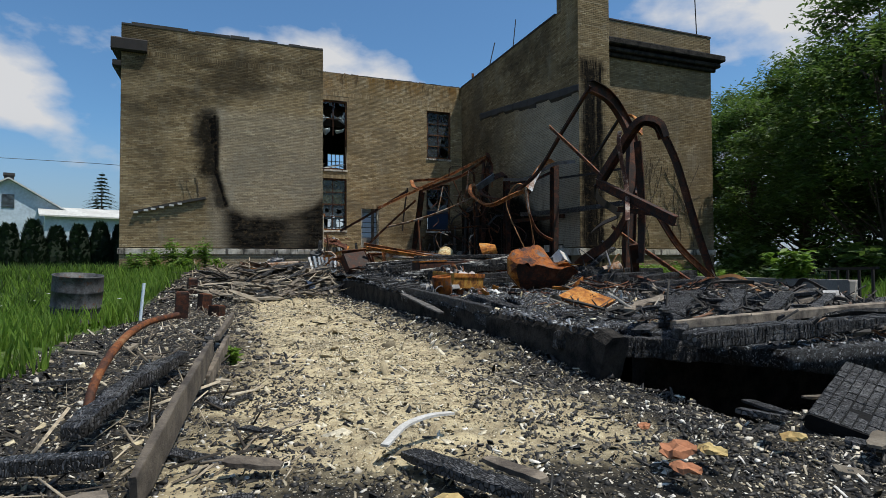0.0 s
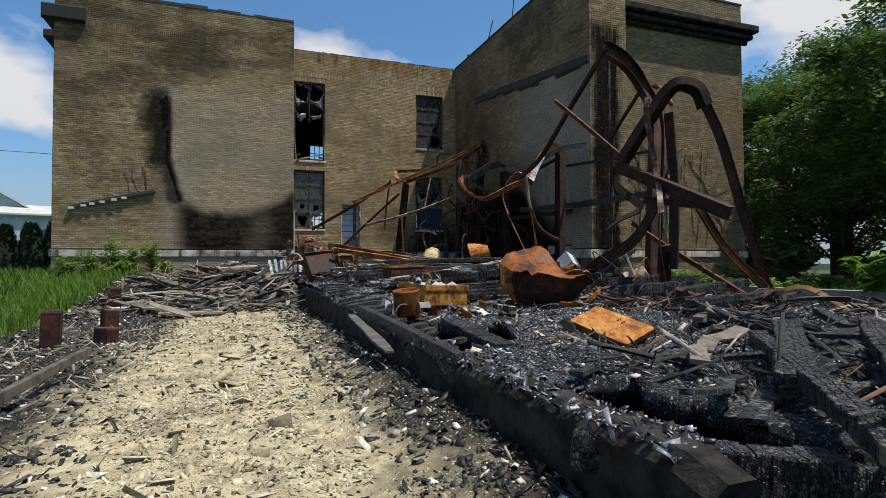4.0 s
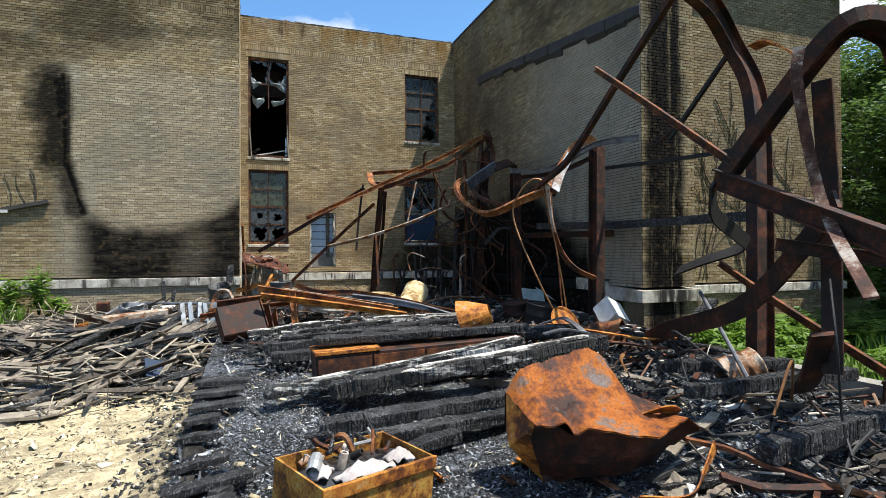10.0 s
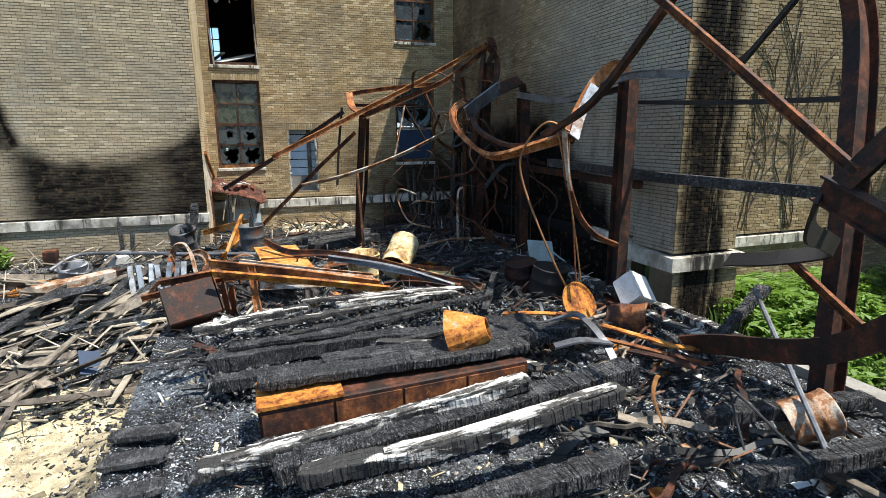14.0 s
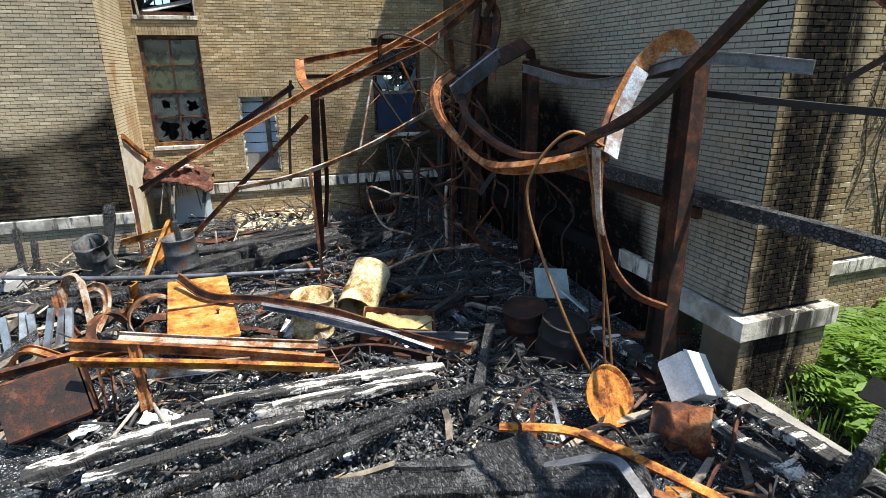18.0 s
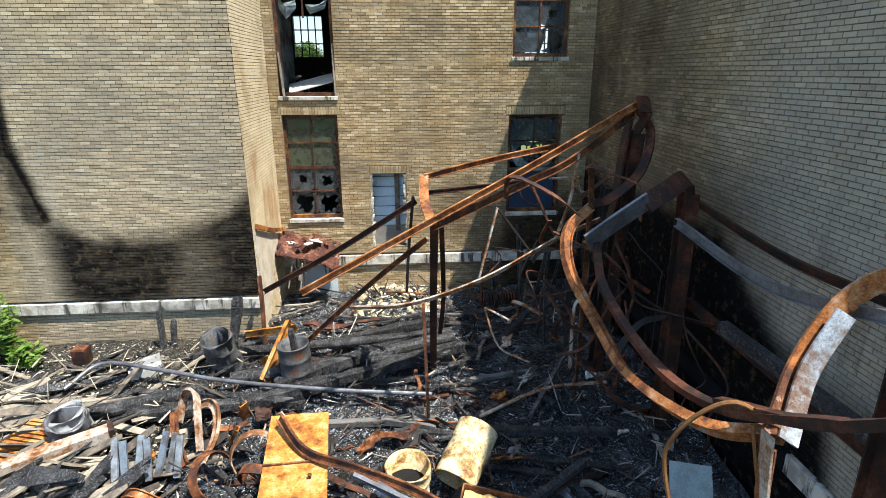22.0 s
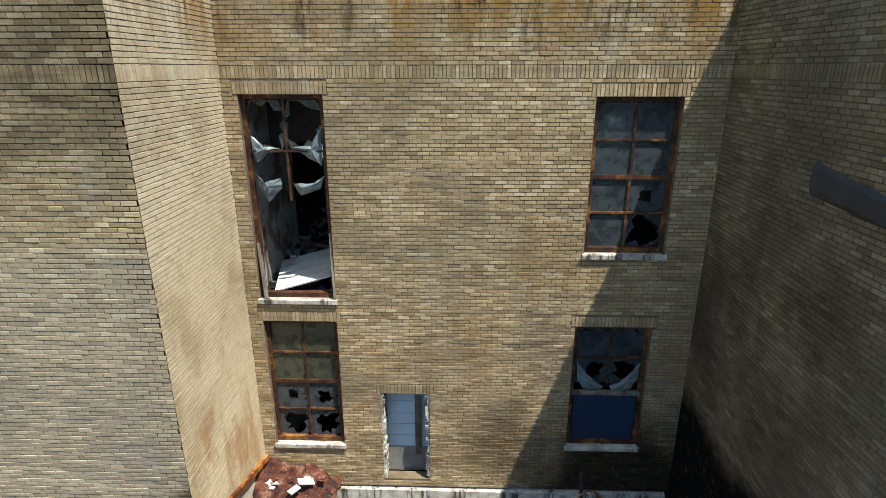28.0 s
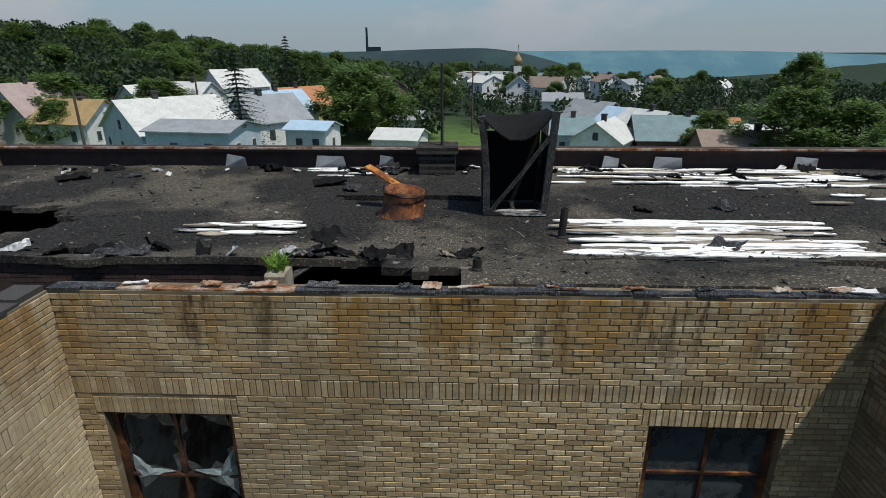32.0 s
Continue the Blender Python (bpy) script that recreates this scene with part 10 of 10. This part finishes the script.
# ---- rubble: far too many pieces to count ----
def chips(count, area, height, size, flat, seed, mat, name, label, keep=None, slim=0.0, lift=0.0):
    """Small broken pieces strewn over a surface."""
    g = np.random.default_rng(seed)
    xs, ys = g.uniform(area[0], area[1], count), g.uniform(area[2], area[3], count)
    if keep:
        ok = np.array([keep(x, y) for x, y in zip(xs, ys)])
        xs, ys = xs[ok], ys[ok]
    n = len(xs)
    zs = np.array([height(x, y) for x, y in zip(xs, ys)])
    s = size[0] * (size[1] / size[0]) ** (g.random(n) ** 1.9)
    long = 1 + 2.2 * g.random(n) ** 6 + slim * g.uniform(0.35, 1.0, n)
    zs = zs + lift * g.random(n)
    dims = np.stack([s * g.uniform(0.7, 1.3, n) * long, s * g.uniform(0.35, 1.0, n) / np.sqrt(long), s * g.uniform(flat[0], flat[1], n) * 0.6], 1) / 2
    corner = np.array([(-1, -1, -1), (1, -1, -1), (1, 1, -1), (-1, 1, -1), (-1, -1, 1), (1, -1, 1), (1, 1, 1), (-1, 1, 1)], float)
    loc = corner[None] * dims[:, None] * np.tile(g.uniform(0.45, 1.0, (n, 4, 1)), (1, 2, 1))
    a, b, c = g.uniform(0, 6.283, n), g.normal(0, 0.5, n), g.normal(0, 0.5, n)
    ca, sa, cb_, sb, cc, sc = np.cos(a), np.sin(a), np.cos(b), np.sin(b), np.cos(c), np.sin(c)
    x, y, z = loc[..., 0], loc[..., 1], loc[..., 2]
    y, z = y * cb_[:, None] - z * sb[:, None], y * sb[:, None] + z * cb_[:, None]
    x, z = x * cc[:, None] + z * sc[:, None], -x * sc[:, None] + z * cc[:, None]
    x, y = x * ca[:, None] - y * sa[:, None], x * sa[:, None] + y * ca[:, None]
    v = np.stack([x + xs[:, None], y + ys[:, None], z + zs[:, None] + (dims[:, 2] * 0.7)[:, None]], 2).reshape(-1, 3)
    f = np.array([(4, 5, 6, 7), (0, 1, 5, 4), (1, 2, 6, 5), (2, 3, 7, 6), (3, 0, 4, 7)])
    faces = (f[None] + 8 * np.arange(n)[:, None, None]).reshape(-1, 4)
    me = bpy.data.meshes.new(name)
    me.vertices.add(len(v))
    me.vertices.foreach_set("co", v.ravel())
    me.loops.add(faces.size)
    me.loops.foreach_set("vertex_index", faces.ravel())
    me.polygons.add(len(faces))
    me.polygons.foreach_set("loop_start", np.arange(0, faces.size, 4))
    me.update(calc_edges=True)
    me.materials.append(MATS[mat])
    return tagged(new(name, me), label, "rubble", kind="stuff")


def off_pit(x, y):
    return land(x, y) > -0.35 and not (x > 3.2 and y > 5.6)


def sandy(x, y):
    e = 0.9 * noise.noise((x * 0.6, y * 0.35, 3)) + 0.5 * noise.noise((x * 2.0, y * 2.0, 5))
    return 0.55 + e * 0.6 < x < 2.6 - 0.75 * fade(6.5 - y, 0, 3) + e * 0.5 and 3.1 + e < y < 18.3 + e and off_pit(x, y)


def charred(x, y):
    return off_pit(x, y) and not sandy(x, y)


def on_floor(x, y):
    return not floor_hole(x, y) and x > (3.66 if y > 6.5 else 4.85)


chips(30000, (0.0, 3.4, 2.4, 9.0), land, (0.006, 0.055), (0.15, 0.5), 1, "rubble_sand", "sand_rubble", "pale plaster crumbs strewn on the sand", sandy)
chips(12000, (0.0, 3.4, 8.0, 18.5), land, (0.01, 0.065), (0.12, 0.4), 2, "rubble_sand", "sand_rubble", "pale plaster crumbs strewn on the sand", sandy)
chips(1100, (0.2, 3.3, 2.6, 18.0), land, (0.04, 0.24), (0.06, 0.16), 15, "rubble_sand", "plaster_flakes", "broken flat plaster flakes on the sand", sandy)
chips(1500, (-2.0, 6.0, 1.3, 8.0), land, (0.03, 0.11), (0.1, 0.3), 16, "rubble_sand", "plaster_flakes", "broken flat plaster flakes among char", charred)
chips(4200, (0.0, 3.4, 2.4, 18.0), land, (0.012, 0.08), (0.2, 0.5), 3, "rubble_mixed", "mixed_rubble", "black and pale crumbs in the sand", sandy)
chips(40000, (-2.4, 3.6, 1.2, 6.0), land, (0.008, 0.06), (0.2, 0.6), 4, "rubble_mixed", "mixed_rubble", "black and pale rubble of the fire", charred)
chips(16000, (2.6, 7.5, 1.0, 3.6), land, (0.008, 0.06), (0.2, 0.6), 5, "rubble_mixed", "mixed_rubble", "black and pale rubble of the fire", off_pit)
chips(13000, (-2.3, 1.4, 6.0, 19.0), land, (0.015, 0.11), (0.2, 0.6), 6, "rubble_mixed", "mixed_rubble", "black and pale rubble of the fire", charred)
chips(4500, (2.6, 3.6, 4.5, 18.0), land, (0.015, 0.11), (0.2, 0.6), 14, "rubble_mixed", "mixed_rubble", "black rubble along the foundation wall")
chips(5000, (-2.2, 3.8, 22.0, 25.2), land, (0.015, 0.1), (0.2, 0.5), 17, "rubble_mixed", "mixed_rubble", "black rubble at the foot of the wall")
chips(6000, (-2.2, 3.5, 17.5, 24.6), land, (0.03, 0.2), (0.2, 0.5), 7, "rubble_mixed", "mixed_rubble", "splinters and crumbs under the wood pile")
chips(60000, (3.6, 8.5, 3.5, 15.5), slab_z, (0.008, 0.06), (0.2, 0.6), 8, "rubble_char", "char_rubble", "glittering black char and ash crumbs", on_floor)
chips(16000, (8.0, 11.7, 3.6, 15.5), slab_z, (0.015, 0.11), (0.2, 0.6), 9, "rubble_char", "char_rubble", "black char and ash crumbs", on_floor)
chips(34000, (3.5, 11.7, 15.0, 28.0), slab_z, (0.015, 0.09), (0.2, 0.6), 10, "rubble_char", "char_rubble", "black char and ash crumbs", on_floor)
chips(1300, (3.7, 9.5, 5.8, 20.0), slab_z, (0.04, 0.17), (0.1, 0.3), 11, "rubble_sand", "pale_rubble", "pale flat plaster flakes on the char", on_floor)
chips(500, (5.8, 8.0, 26.0, 28.0), slab_z, (0.06, 0.3), (0.3, 0.7), 12, "rubble_sand", "pale_rubble", "fallen pale plaster below the doorway")
chips(7000, (LEFT_X0 + 0.4, FACE_X1 - 0.4, 28.5, 37.0), roof_z, (0.02, 0.1), (0.2, 0.5), 13, "rubble_roof", "roof_rubble", "tar and gravel crumbs on the roof", lambda x, y: not roof_hole(x, y))
chips(4500, (3.43, 3.76, 4.7, 18.4), lambda x, y: 0.41 + 0.2 * fade(y, 8, 16) + 0.06 * noise.noise((y * 2.3, 4, 0)), (0.015, 0.1), (0.2, 0.6), 18, "rubble_char", "char_rubble", "char crumbs on top of the foundation wall")
chips(480, (-1.6, 3.6, 17.0, 24.4), land, (0.05, 0.13), (0.3, 0.6), 21, "rubble_wood", "splinters", "splintered laths and slivers of the wood pile", slim=9.0, lift=0.35)
chips(500, (-1.5, 0.4, 3.0, 16.0), land, (0.03, 0.08), (0.3, 0.6), 22, "rubble_wood", "splinters", "splintered laths along the sand", slim=9.0, lift=0.08)
chips(2600, (3.6, 11.5, 17.0, 27.6), slab_z, (0.04, 0.12), (0.3, 0.7), 23, "rubble_stick", "charred_splinters", "charred laths and splinters on the court floor", slim=9.0, lift=0.22)
chips(900, (7.6, 11.6, 8.0, 17.0), slab_z, (0.04, 0.12), (0.3, 0.7), 24, "rubble_stick", "charred_splinters", "charred laths and splinters under the steel", slim=8.0, lift=0.2)
chips(700, (4.4, 11.4, 3.6, 8.0), slab_z, (0.04, 0.12), (0.3, 0.7), 25, "rubble_stick", "charred_splinters", "charred laths at the broken floor edge", on_floor, slim=8.0, lift=0.15)
chips(450, (4.0, 9.5, 8.0, 18.5), slab_z, (0.03, 0.08), (0.3, 0.7), 26, "rubble_stick", "charred_splinters", "charred slivers lying on the ash", on_floor, slim=8.0, lift=0.06)
def ashy(x, y):
    return on_floor(x, y) and noise.noise((x * 0.8, y * 0.8, 31)) + 0.5 * noise.noise((x * 2.5, y * 2.5, 7)) > 0.02


chips(30000, (3.8, 9.0, 7.0, 15.5), slab_z, (0.008, 0.04), (0.15, 0.4), 28, "rubble_ash", "ash_flakes", "blue-grey ash flakes drifted on the char", ashy)
chips(22000, (3.8, 9.5, 18.2, 25.0), slab_z, (0.012, 0.05), (0.15, 0.4), 29, "rubble_ash", "ash_flakes", "blue-grey ash flakes drifted on the char", ashy)
chips(8000, (4.3, 8.7, 15.8, 18.4), slab_z, (0.03, 0.1), (0.3, 0.8), 27, "rubble_lump", "char_lumps", "lumps of grey char on the fallen roof", lift=0.16)
r = random.Random(97)
for i in range(46):
    near_pit = i < 20
    x, y = (r.uniform(2.9, 6.5), r.uniform(2.0, 3.1)) if near_pit else (r.uniform(-2.0, 0.3), r.uniform(2.4, 9.0))
    l, a = r.uniform(0.12, 0.45), r.uniform(0, 3.14)
    z = land(x, y) + r.uniform(0.03, 0.1)
    timber([(x - math.cos(a) * l / 2, y - math.sin(a) * l / 2, z - r.uniform(-0.04, 0.05)), (x + math.cos(a) * l / 2, y + math.sin(a) * l / 2, z + r.uniform(-0.04, 0.05))], r.uniform(0.05, 0.14), r.uniform(0.015, 0.05), r.choice(("char_wood", "char_wood", "char_wood", "grey_wood", "bare_board")), "broken piece of burnt board in the debris", "board_piece", "broken boards in the yard")


# ---- grass, weeds and ferns ----
def blades(count, area, tall, seed, mat, name, label, keep=None, width=0.012):
    g = np.random.default_rng(seed)
    xs, ys = g.uniform(area[0], area[1], count), g.uniform(area[2], area[3], count)
    if keep:
        ok = np.array([keep(x, y) for x, y in zip(xs, ys)])
        xs, ys = xs[ok], ys[ok]
    n = len(xs)
    zs = np.array([land(x, y) for x, y in zip(xs, ys)])
    h, a = g.uniform(tall[0], tall[1], n), g.uniform(0, 6.283, n)
    lean = g.uniform(0.05, 0.5, n) * h
    wv = width * g.uniform(0.7, 1.6, n)
    dx, dy = np.cos(a), np.sin(a)
    p0 = np.stack([xs - dy * wv, ys + dx * wv, zs - 0.02], 1)
    p1 = np.stack([xs + dy * wv, ys - dx * wv, zs - 0.02], 1)
    p2 = np.stack([xs + dx * lean * 0.4 + dy * wv * 0.7, ys + dy * lean * 0.4 - dx * wv * 0.7, zs + h * 0.6], 1)
    p3 = np.stack([xs + dx * lean, ys + dy * lean, zs + h], 1)
    v = np.stack([p0, p1, p2, p3], 1).reshape(-1, 3)
    faces = np.arange(4 * n).reshape(n, 4)
    me = bpy.data.meshes.new(name)
    me.vertices.add(len(v))
    me.vertices.foreach_set("co", v.ravel())
    me.loops.add(faces.size)
    me.loops.foreach_set("vertex_index", faces.ravel())
    me.polygons.add(n)
    me.polygons.foreach_set("loop_start", np.arange(0, 4 * n, 4))
    me.update(calc_edges=True)
    me.materials.append(MATS[mat])
    return tagged(new(name, me), label, "grass", kind="stuff")


def meadow(x, y):
    return x < -2.25 + 0.9 * noise.noise((x * 0.5, y * 0.5, 2)) + 0.8 * fade(y, 18, 25)


blades(30000, (-9.0, -1.0, 4.0, 25.2), (0.15, 0.5), 21, "leaf_bright", "grass", "tall bright green meadow grass", meadow)
blades(16000, (-22.0, -4.0, 8.0, 34.0), (0.2, 0.6), 22, "leaf_green", "grass", "tall green meadow grass", lambda x, y: meadow(x, y) and not (x > LEFT_X0 and y > LEFT_Y), 0.02)
blades(5000, (12.1, 20.0, 4.0, 17.9), (0.15, 0.5), 23, "leaf_bright", "grass", "green grass beside the low wall", lambda x, y: not (x < PIL_X + 0.1 and y > PIL_Y - 0.2))


def frond(m, base, direction, length, r2):
    d = Vector(direction).normalized()
    side = d.cross(Vector((0, 0, 1))).normalized()
    p = Vector(base)
    n = 14
    for k in range(n):
        t = k / n
        p = Vector(base) + d * length * t + Vector((0, 0, length * (0.75 * t - 0.75 * t * t)))
        w = length * 0.26 * math.sin(math.pi * (0.12 + 0.86 * t)) + 0.01
        for s in (-1, 1):
            q = p + side * s * w + d * 0.04 + Vector((0, 0, -0.02))
            m.add([p, p + d * 0.035 + side * s * w * 0.4, q, p - d * 0.02 + side * s * w * 0.45], [(0, 1, 2, 3)])


r = random.Random(81)
fm = Mesh()
for i in range(16):
    a = r.uniform(0, 6.283)
    frond(fm, (0, 0, 0.05), (math.cos(a), math.sin(a), 0.25), r.uniform(0.5, 0.95), r)
fern_me = fm.data("fern", "leaf_bright")
for i in range(30):
    x, y = r.uniform(13.4, 17.5), r.uniform(16.3, 17.7)
    if (x < PIL_X + 0.25 and y > PIL_Y - 0.35) or y > FACE_Y - 0.3:
        continue
    ob = new("fern", fern_me)
    s = r.uniform(0.8, 1.35)
    ob.matrix_basis = pose(x, y, land(x, y), r.uniform(-8, 8), r.uniform(-8, 8), r.uniform(0, 360)) @ Matrix.Scale(s, 4)
    tagged(ob, "green fern growing beside the brick wall", "fern", "ferns by the wall")


def bush(name, x, y, h, w, count, leaf, mat, label, cat="weed", z=None):
    r2 = random.Random(str((x, y)))
    b = thing(name, label, cat, "weeds round the yard", at=pose(x, y, land(x, y) if z is None else z))
    st, lf = Mesh(), Mesh()
    for i in range(max(4, int(count / 40))):
        a, q = r2.uniform(0, 6.283), r2.uniform(0.1, 1.0) * w
        tip = Vector((q * math.cos(a), q * math.sin(a), h * r2.uniform(0.55, 1.0)))
        st.tube([(0, 0, 0), tip * 0.5 + Vector((0, 0, 0.1)), tip], [0.012, 0.008, 0.004], 5)
        for k in range(int(count / max(4, int(count / 40)))):
            t = r2.uniform(0.25, 1.0)
            leaf_cloud(lf, tuple(tip * t + Vector((r2.uniform(-1, 1), r2.uniform(-1, 1), r2.uniform(-0.5, 0.5))) * 0.12 * h), 0.05, 1, leaf, r2)
    tagged(part("stem_work", st, "leaf_green", b), kind="stuff")
    tagged(part("foliage", lf, mat, b), kind="stuff")
    return b


for x, y, h, w in ((-2.3, 24.6, 1.5, 0.4), (-1.7, 24.5, 1.1, 0.5), (-1.1, 24.6, 1.45, 0.35), (-2.9, 24.4, 1.2, 0.5), (-0.6, 24.3, 0.6, 0.4), (-3.6, 24.2, 0.9, 0.5), (-2.0, 23.7, 0.7, 0.5)):
    bush("weed", x, y, h, w, 420, 0.09, "leaf_bright", "tall green weed at the foot of the wall")
for x, y, h, w in ((13.2, 16.1, 0.7, 0.45), (13.7, 15.7, 0.75, 0.5), (14.3, 16.0, 0.8, 0.5), (12.9, 15.8, 0.5, 0.4), (14.9, 15.6, 0.8, 0.5), (13.4, 14.8, 0.6, 0.5), (14.2, 14.9, 0.7, 0.5), (12.8, 14.8, 0.5, 0.4), (14.0, 16.6, 0.7, 0.7), (12.9, 15.4, 0.6, 0.6), (13.8, 15.2, 0.6, 0.8), (12.6, 14.2, 0.55, 0.5), (15.5, 16.8, 0.7, 0.8), (17.0, 16.5, 0.8, 0.9), (14.8, 14.0, 0.6, 0.8), (18.6, 16.4, 0.9, 1.0), (13.6, 12.6, 0.6, 0.8), (12.5, 12.2, 0.5, 0.5), (16.5, 13.0, 0.8, 1.0)):
    bush("weed", x, y, h, w, 520, 0.1, "leaf_bright" if x < 15 else "leaf_green", "broad-leaved green weed beside the low wall")
bush("sumac_bush", 11.9, 8.9, 0.95, 0.55, 460, 0.15, "leaf_bright", "bright green bush growing from the rubble", "bush", 0.5)
bush("weed", -0.02, 7.0, 0.25, 0.1, 40, 0.09, "leaf_bright", "small bright weed in the debris", "weed")
for i in range(22):
    x, y = (r.uniform(20.5, 30), r.uniform(5, 24)) if i < 14 else (r.uniform(18, 25), r.uniform(6, 13.5))
    bush("shrub", x, y, r.uniform(1.4, 2.8), r.uniform(0.9, 1.5), 700, 0.2, "leaf_dark" if i % 2 else "leaf_green", "dense green shrub under the trees", "shrub")
fl2 = Mesh()
for i in range(40):
    x, y = r.uniform(-6, -2.6), r.uniform(6, 16)
    z = land(x, y) + r.uniform(0.35, 0.6)
    for k in range(5):
        a = k * 1.256
        fl2.add([(x, y, z), (x + 0.05 * math.cos(a), y + 0.05 * math.sin(a), z + 0.01), (x + 0.06 * math.cos(a + 0.6), y + 0.06 * math.sin(a + 0.6), z + 0.015), (x + 0.05 * math.cos(a + 1.2), y + 0.05 * math.sin(a + 1.2), z + 0.01)], [(0, 1, 2, 3)])
tagged(part("wild_carrot", fl2, "bird_white"), "white wild carrot flowers among the grass", "flowers", kind="stuff")
gp = Mesh()
gp.tube([(-1.75, 12.6, 0.0), (-1.7, 12.7, 0.75)], 0.03, 8)
tagged(part("marker_pipe", gp, "siding_blue"), "pale blue plastic pipe standing in the grass", "pipe")

# ---- roof litter: curled tar paper and torn scraps ----
r = random.Random(123)
for i in range(64):
    if i < 22:
        x, y = r.uniform(-2.5, 7.9), 29.65 + r.uniform(0.0, 0.5)
    elif i < 44:
        x, y = r.uniform(-3.0, 18.5), 36.7 - abs(r.gauss(0, 0.5))
    else:
        x, y = r.uniform(-3.0, 18.5), r.uniform(30.2, 36.5)
    if roof_hole(x, y):
        continue
    w, l, k = r.uniform(0.2, 0.8), r.uniform(0.15, 0.45), r.uniform(0.03, 0.16)
    m = sheet_mesh(w, l, 0.01, 9, 6, lambda u, v: k * (v - 0.4) ** 2 * 2 + 0.08 * noise.noise((u * 5 + i, v * 4, i)) + 0.04 * noise.noise((u * 14, v * 11, i)))
    tagged(part("tar_flap", m, r.choice(("soot_black", "black_steel", "soot_black", "char_wood")), at=pose(x, y, roof_z(x, y) + 0.02, r.uniform(-8, 14), r.uniform(-8, 8), r.uniform(0, 360))), "curled flap of burnt black tar paper on the roof", "tar paper", "curled tar flaps")
for i in range(24):
    x, y = (r.uniform(-2.5, 8.0), 29.7 + r.uniform(0, 0.4)) if i < 10 else (r.uniform(-3.0, 18.5), r.uniform(35.8, 36.9))
    if roof_hole(x, y):
        continue
    m = sheet_mesh(r.uniform(0.1, 0.45), r.uniform(0.06, 0.2), 0.008, 7, 4, lambda u, v: 0.06 * noise.noise((u * 4 + i, v * 4, 3)))
    tagged(part("pale_scrap", m, r.choice(("bird_white", "grey_metal", "bare_board")), at=pose(x, y, roof_z(x, y) + 0.05, r.uniform(-30, 40), r.uniform(-20, 20), r.uniform(0, 360))), "pale torn scrap lying on the burnt roof", "scrap", "pale roof scraps")
for i in range(16):
    x = r.uniform(3.9, 11.8)
    m = sheet_mesh(r.uniform(0.1, 0.4), r.uniform(0.05, 0.12), 0.01, 6, 3, lambda u, v: 0.03 * noise.noise((u * 4 + i, v * 4, 5)))
    tagged(part("coping_scrap", m, r.choice(("char_wood", "char_wood", "bird_white", "rust_pale")), at=pose(x, BACK_Y + 0.1, TOP + 0.06, r.uniform(-20, 20), r.uniform(-6, 6), r.uniform(-15, 15))), "scrap of broken coping on the wall top", "scrap", "coping scraps")
# ---- small litter round the tray and the tank ----
for i in range(70):
    x, y = (r.uniform(3.9, 5.6), r.uniform(9.8, 11.6)) if i < 28 else (r.uniform(5.4, 9.5), r.uniform(8.6, 12.6))
    w, l, k = r.uniform(0.08, 0.26), r.uniform(0.05, 0.2), r.uniform(-0.08, 0.08)
    m = sheet_mesh(w, l, 0.008, 6, 4, lambda u, v: k * math.cos(u * 3.14) + 0.05 * noise.noise((u * 4 + i, v * 4, 1)))
    crumple(m, 0.02, 9, i)
    tagged(part("litter_scrap", m, r.choice(("rust_mid", "rust_orange", "grey_metal", "bare_board", "rust_dark", "bird_white", "char_wood", "steel_scorched")), at=pose(x, y, slab_z(x, y) + 0.06, r.uniform(-35, 35), r.uniform(-35, 35), r.uniform(0, 360))), "bent scrap of metal and board in the char", "scrap", "litter on the floor")
for i in range(26):
    x, y = r.uniform(7.6, 11.2), r.uniform(8.6, 16.4)
    pts = [Vector((x, y, slab_z(x, y) + 0.1))]
    a = r.uniform(0, 6.28)
    for k in range(4):
        a += r.uniform(-0.8, 0.8)
        q = pts[-1] + Vector((math.cos(a), math.sin(a), 0)) * r.uniform(0.25, 0.6)
        q.x = min(q.x, 11.5)
        q.z = slab_z(q.x, q.y) + r.uniform(0.05, 0.4)
        pts.append(q)
    m = Mesh()
    if i % 2:
        m.tube(smooth_path(pts, 5), r.choice((0.01, 0.014, 0.02)), 6)
    else:
        m.sweep(smooth_path(pts, 5), flat_ring(r.uniform(0.04, 0.12), 0.015), twist=[3 * k for k in range(21)])
    tagged(part("scrap_rod", m, r.choice(("rust_dark", "rust_mid", "rust_dark", "steel_scorched", "cable_copper", "black_cable"))), "bent rusty rod and strap in the scrap", "rod", "bent rods in the scrap")
# ---- dry vines on the end wall ----
for i in range(11):
    x, z = r.uniform(14.0, 18.8), 1.8
    m = Mesh()
    stack = [(Vector((x, FACE_Y - 0.025, z)), 1.57, r.uniform(3.0, 6.5), 0.013)]
    while stack:
        p, a, left, rad = stack.pop()
        pts = [p]
        while left > 0 and len(pts) < 16 and p.z < 8.8:
            a += r.uniform(-0.35, 0.35) + (1.57 - a) * 0.2
            d = r.uniform(0.2, 0.45)
            p = p + Vector((math.cos(a) * d, 0, math.sin(a) * d))
            p.x = min(max(p.x, 13.6), 19.3)
            pts.append(p)
            left -= d
            if rad > 0.007 and r.random() < 0.35:
                stack.append((p, a + r.choice((-0.9, 0.9)), left * 0.5, rad * 0.6))
        if len(pts) > 1:
            m.tube(pts, rad, 4)
    tagged(part("wall_vine", m, "bark"), "dry climbing vine on the brick end wall", "vine", "dry vines on the end wall")
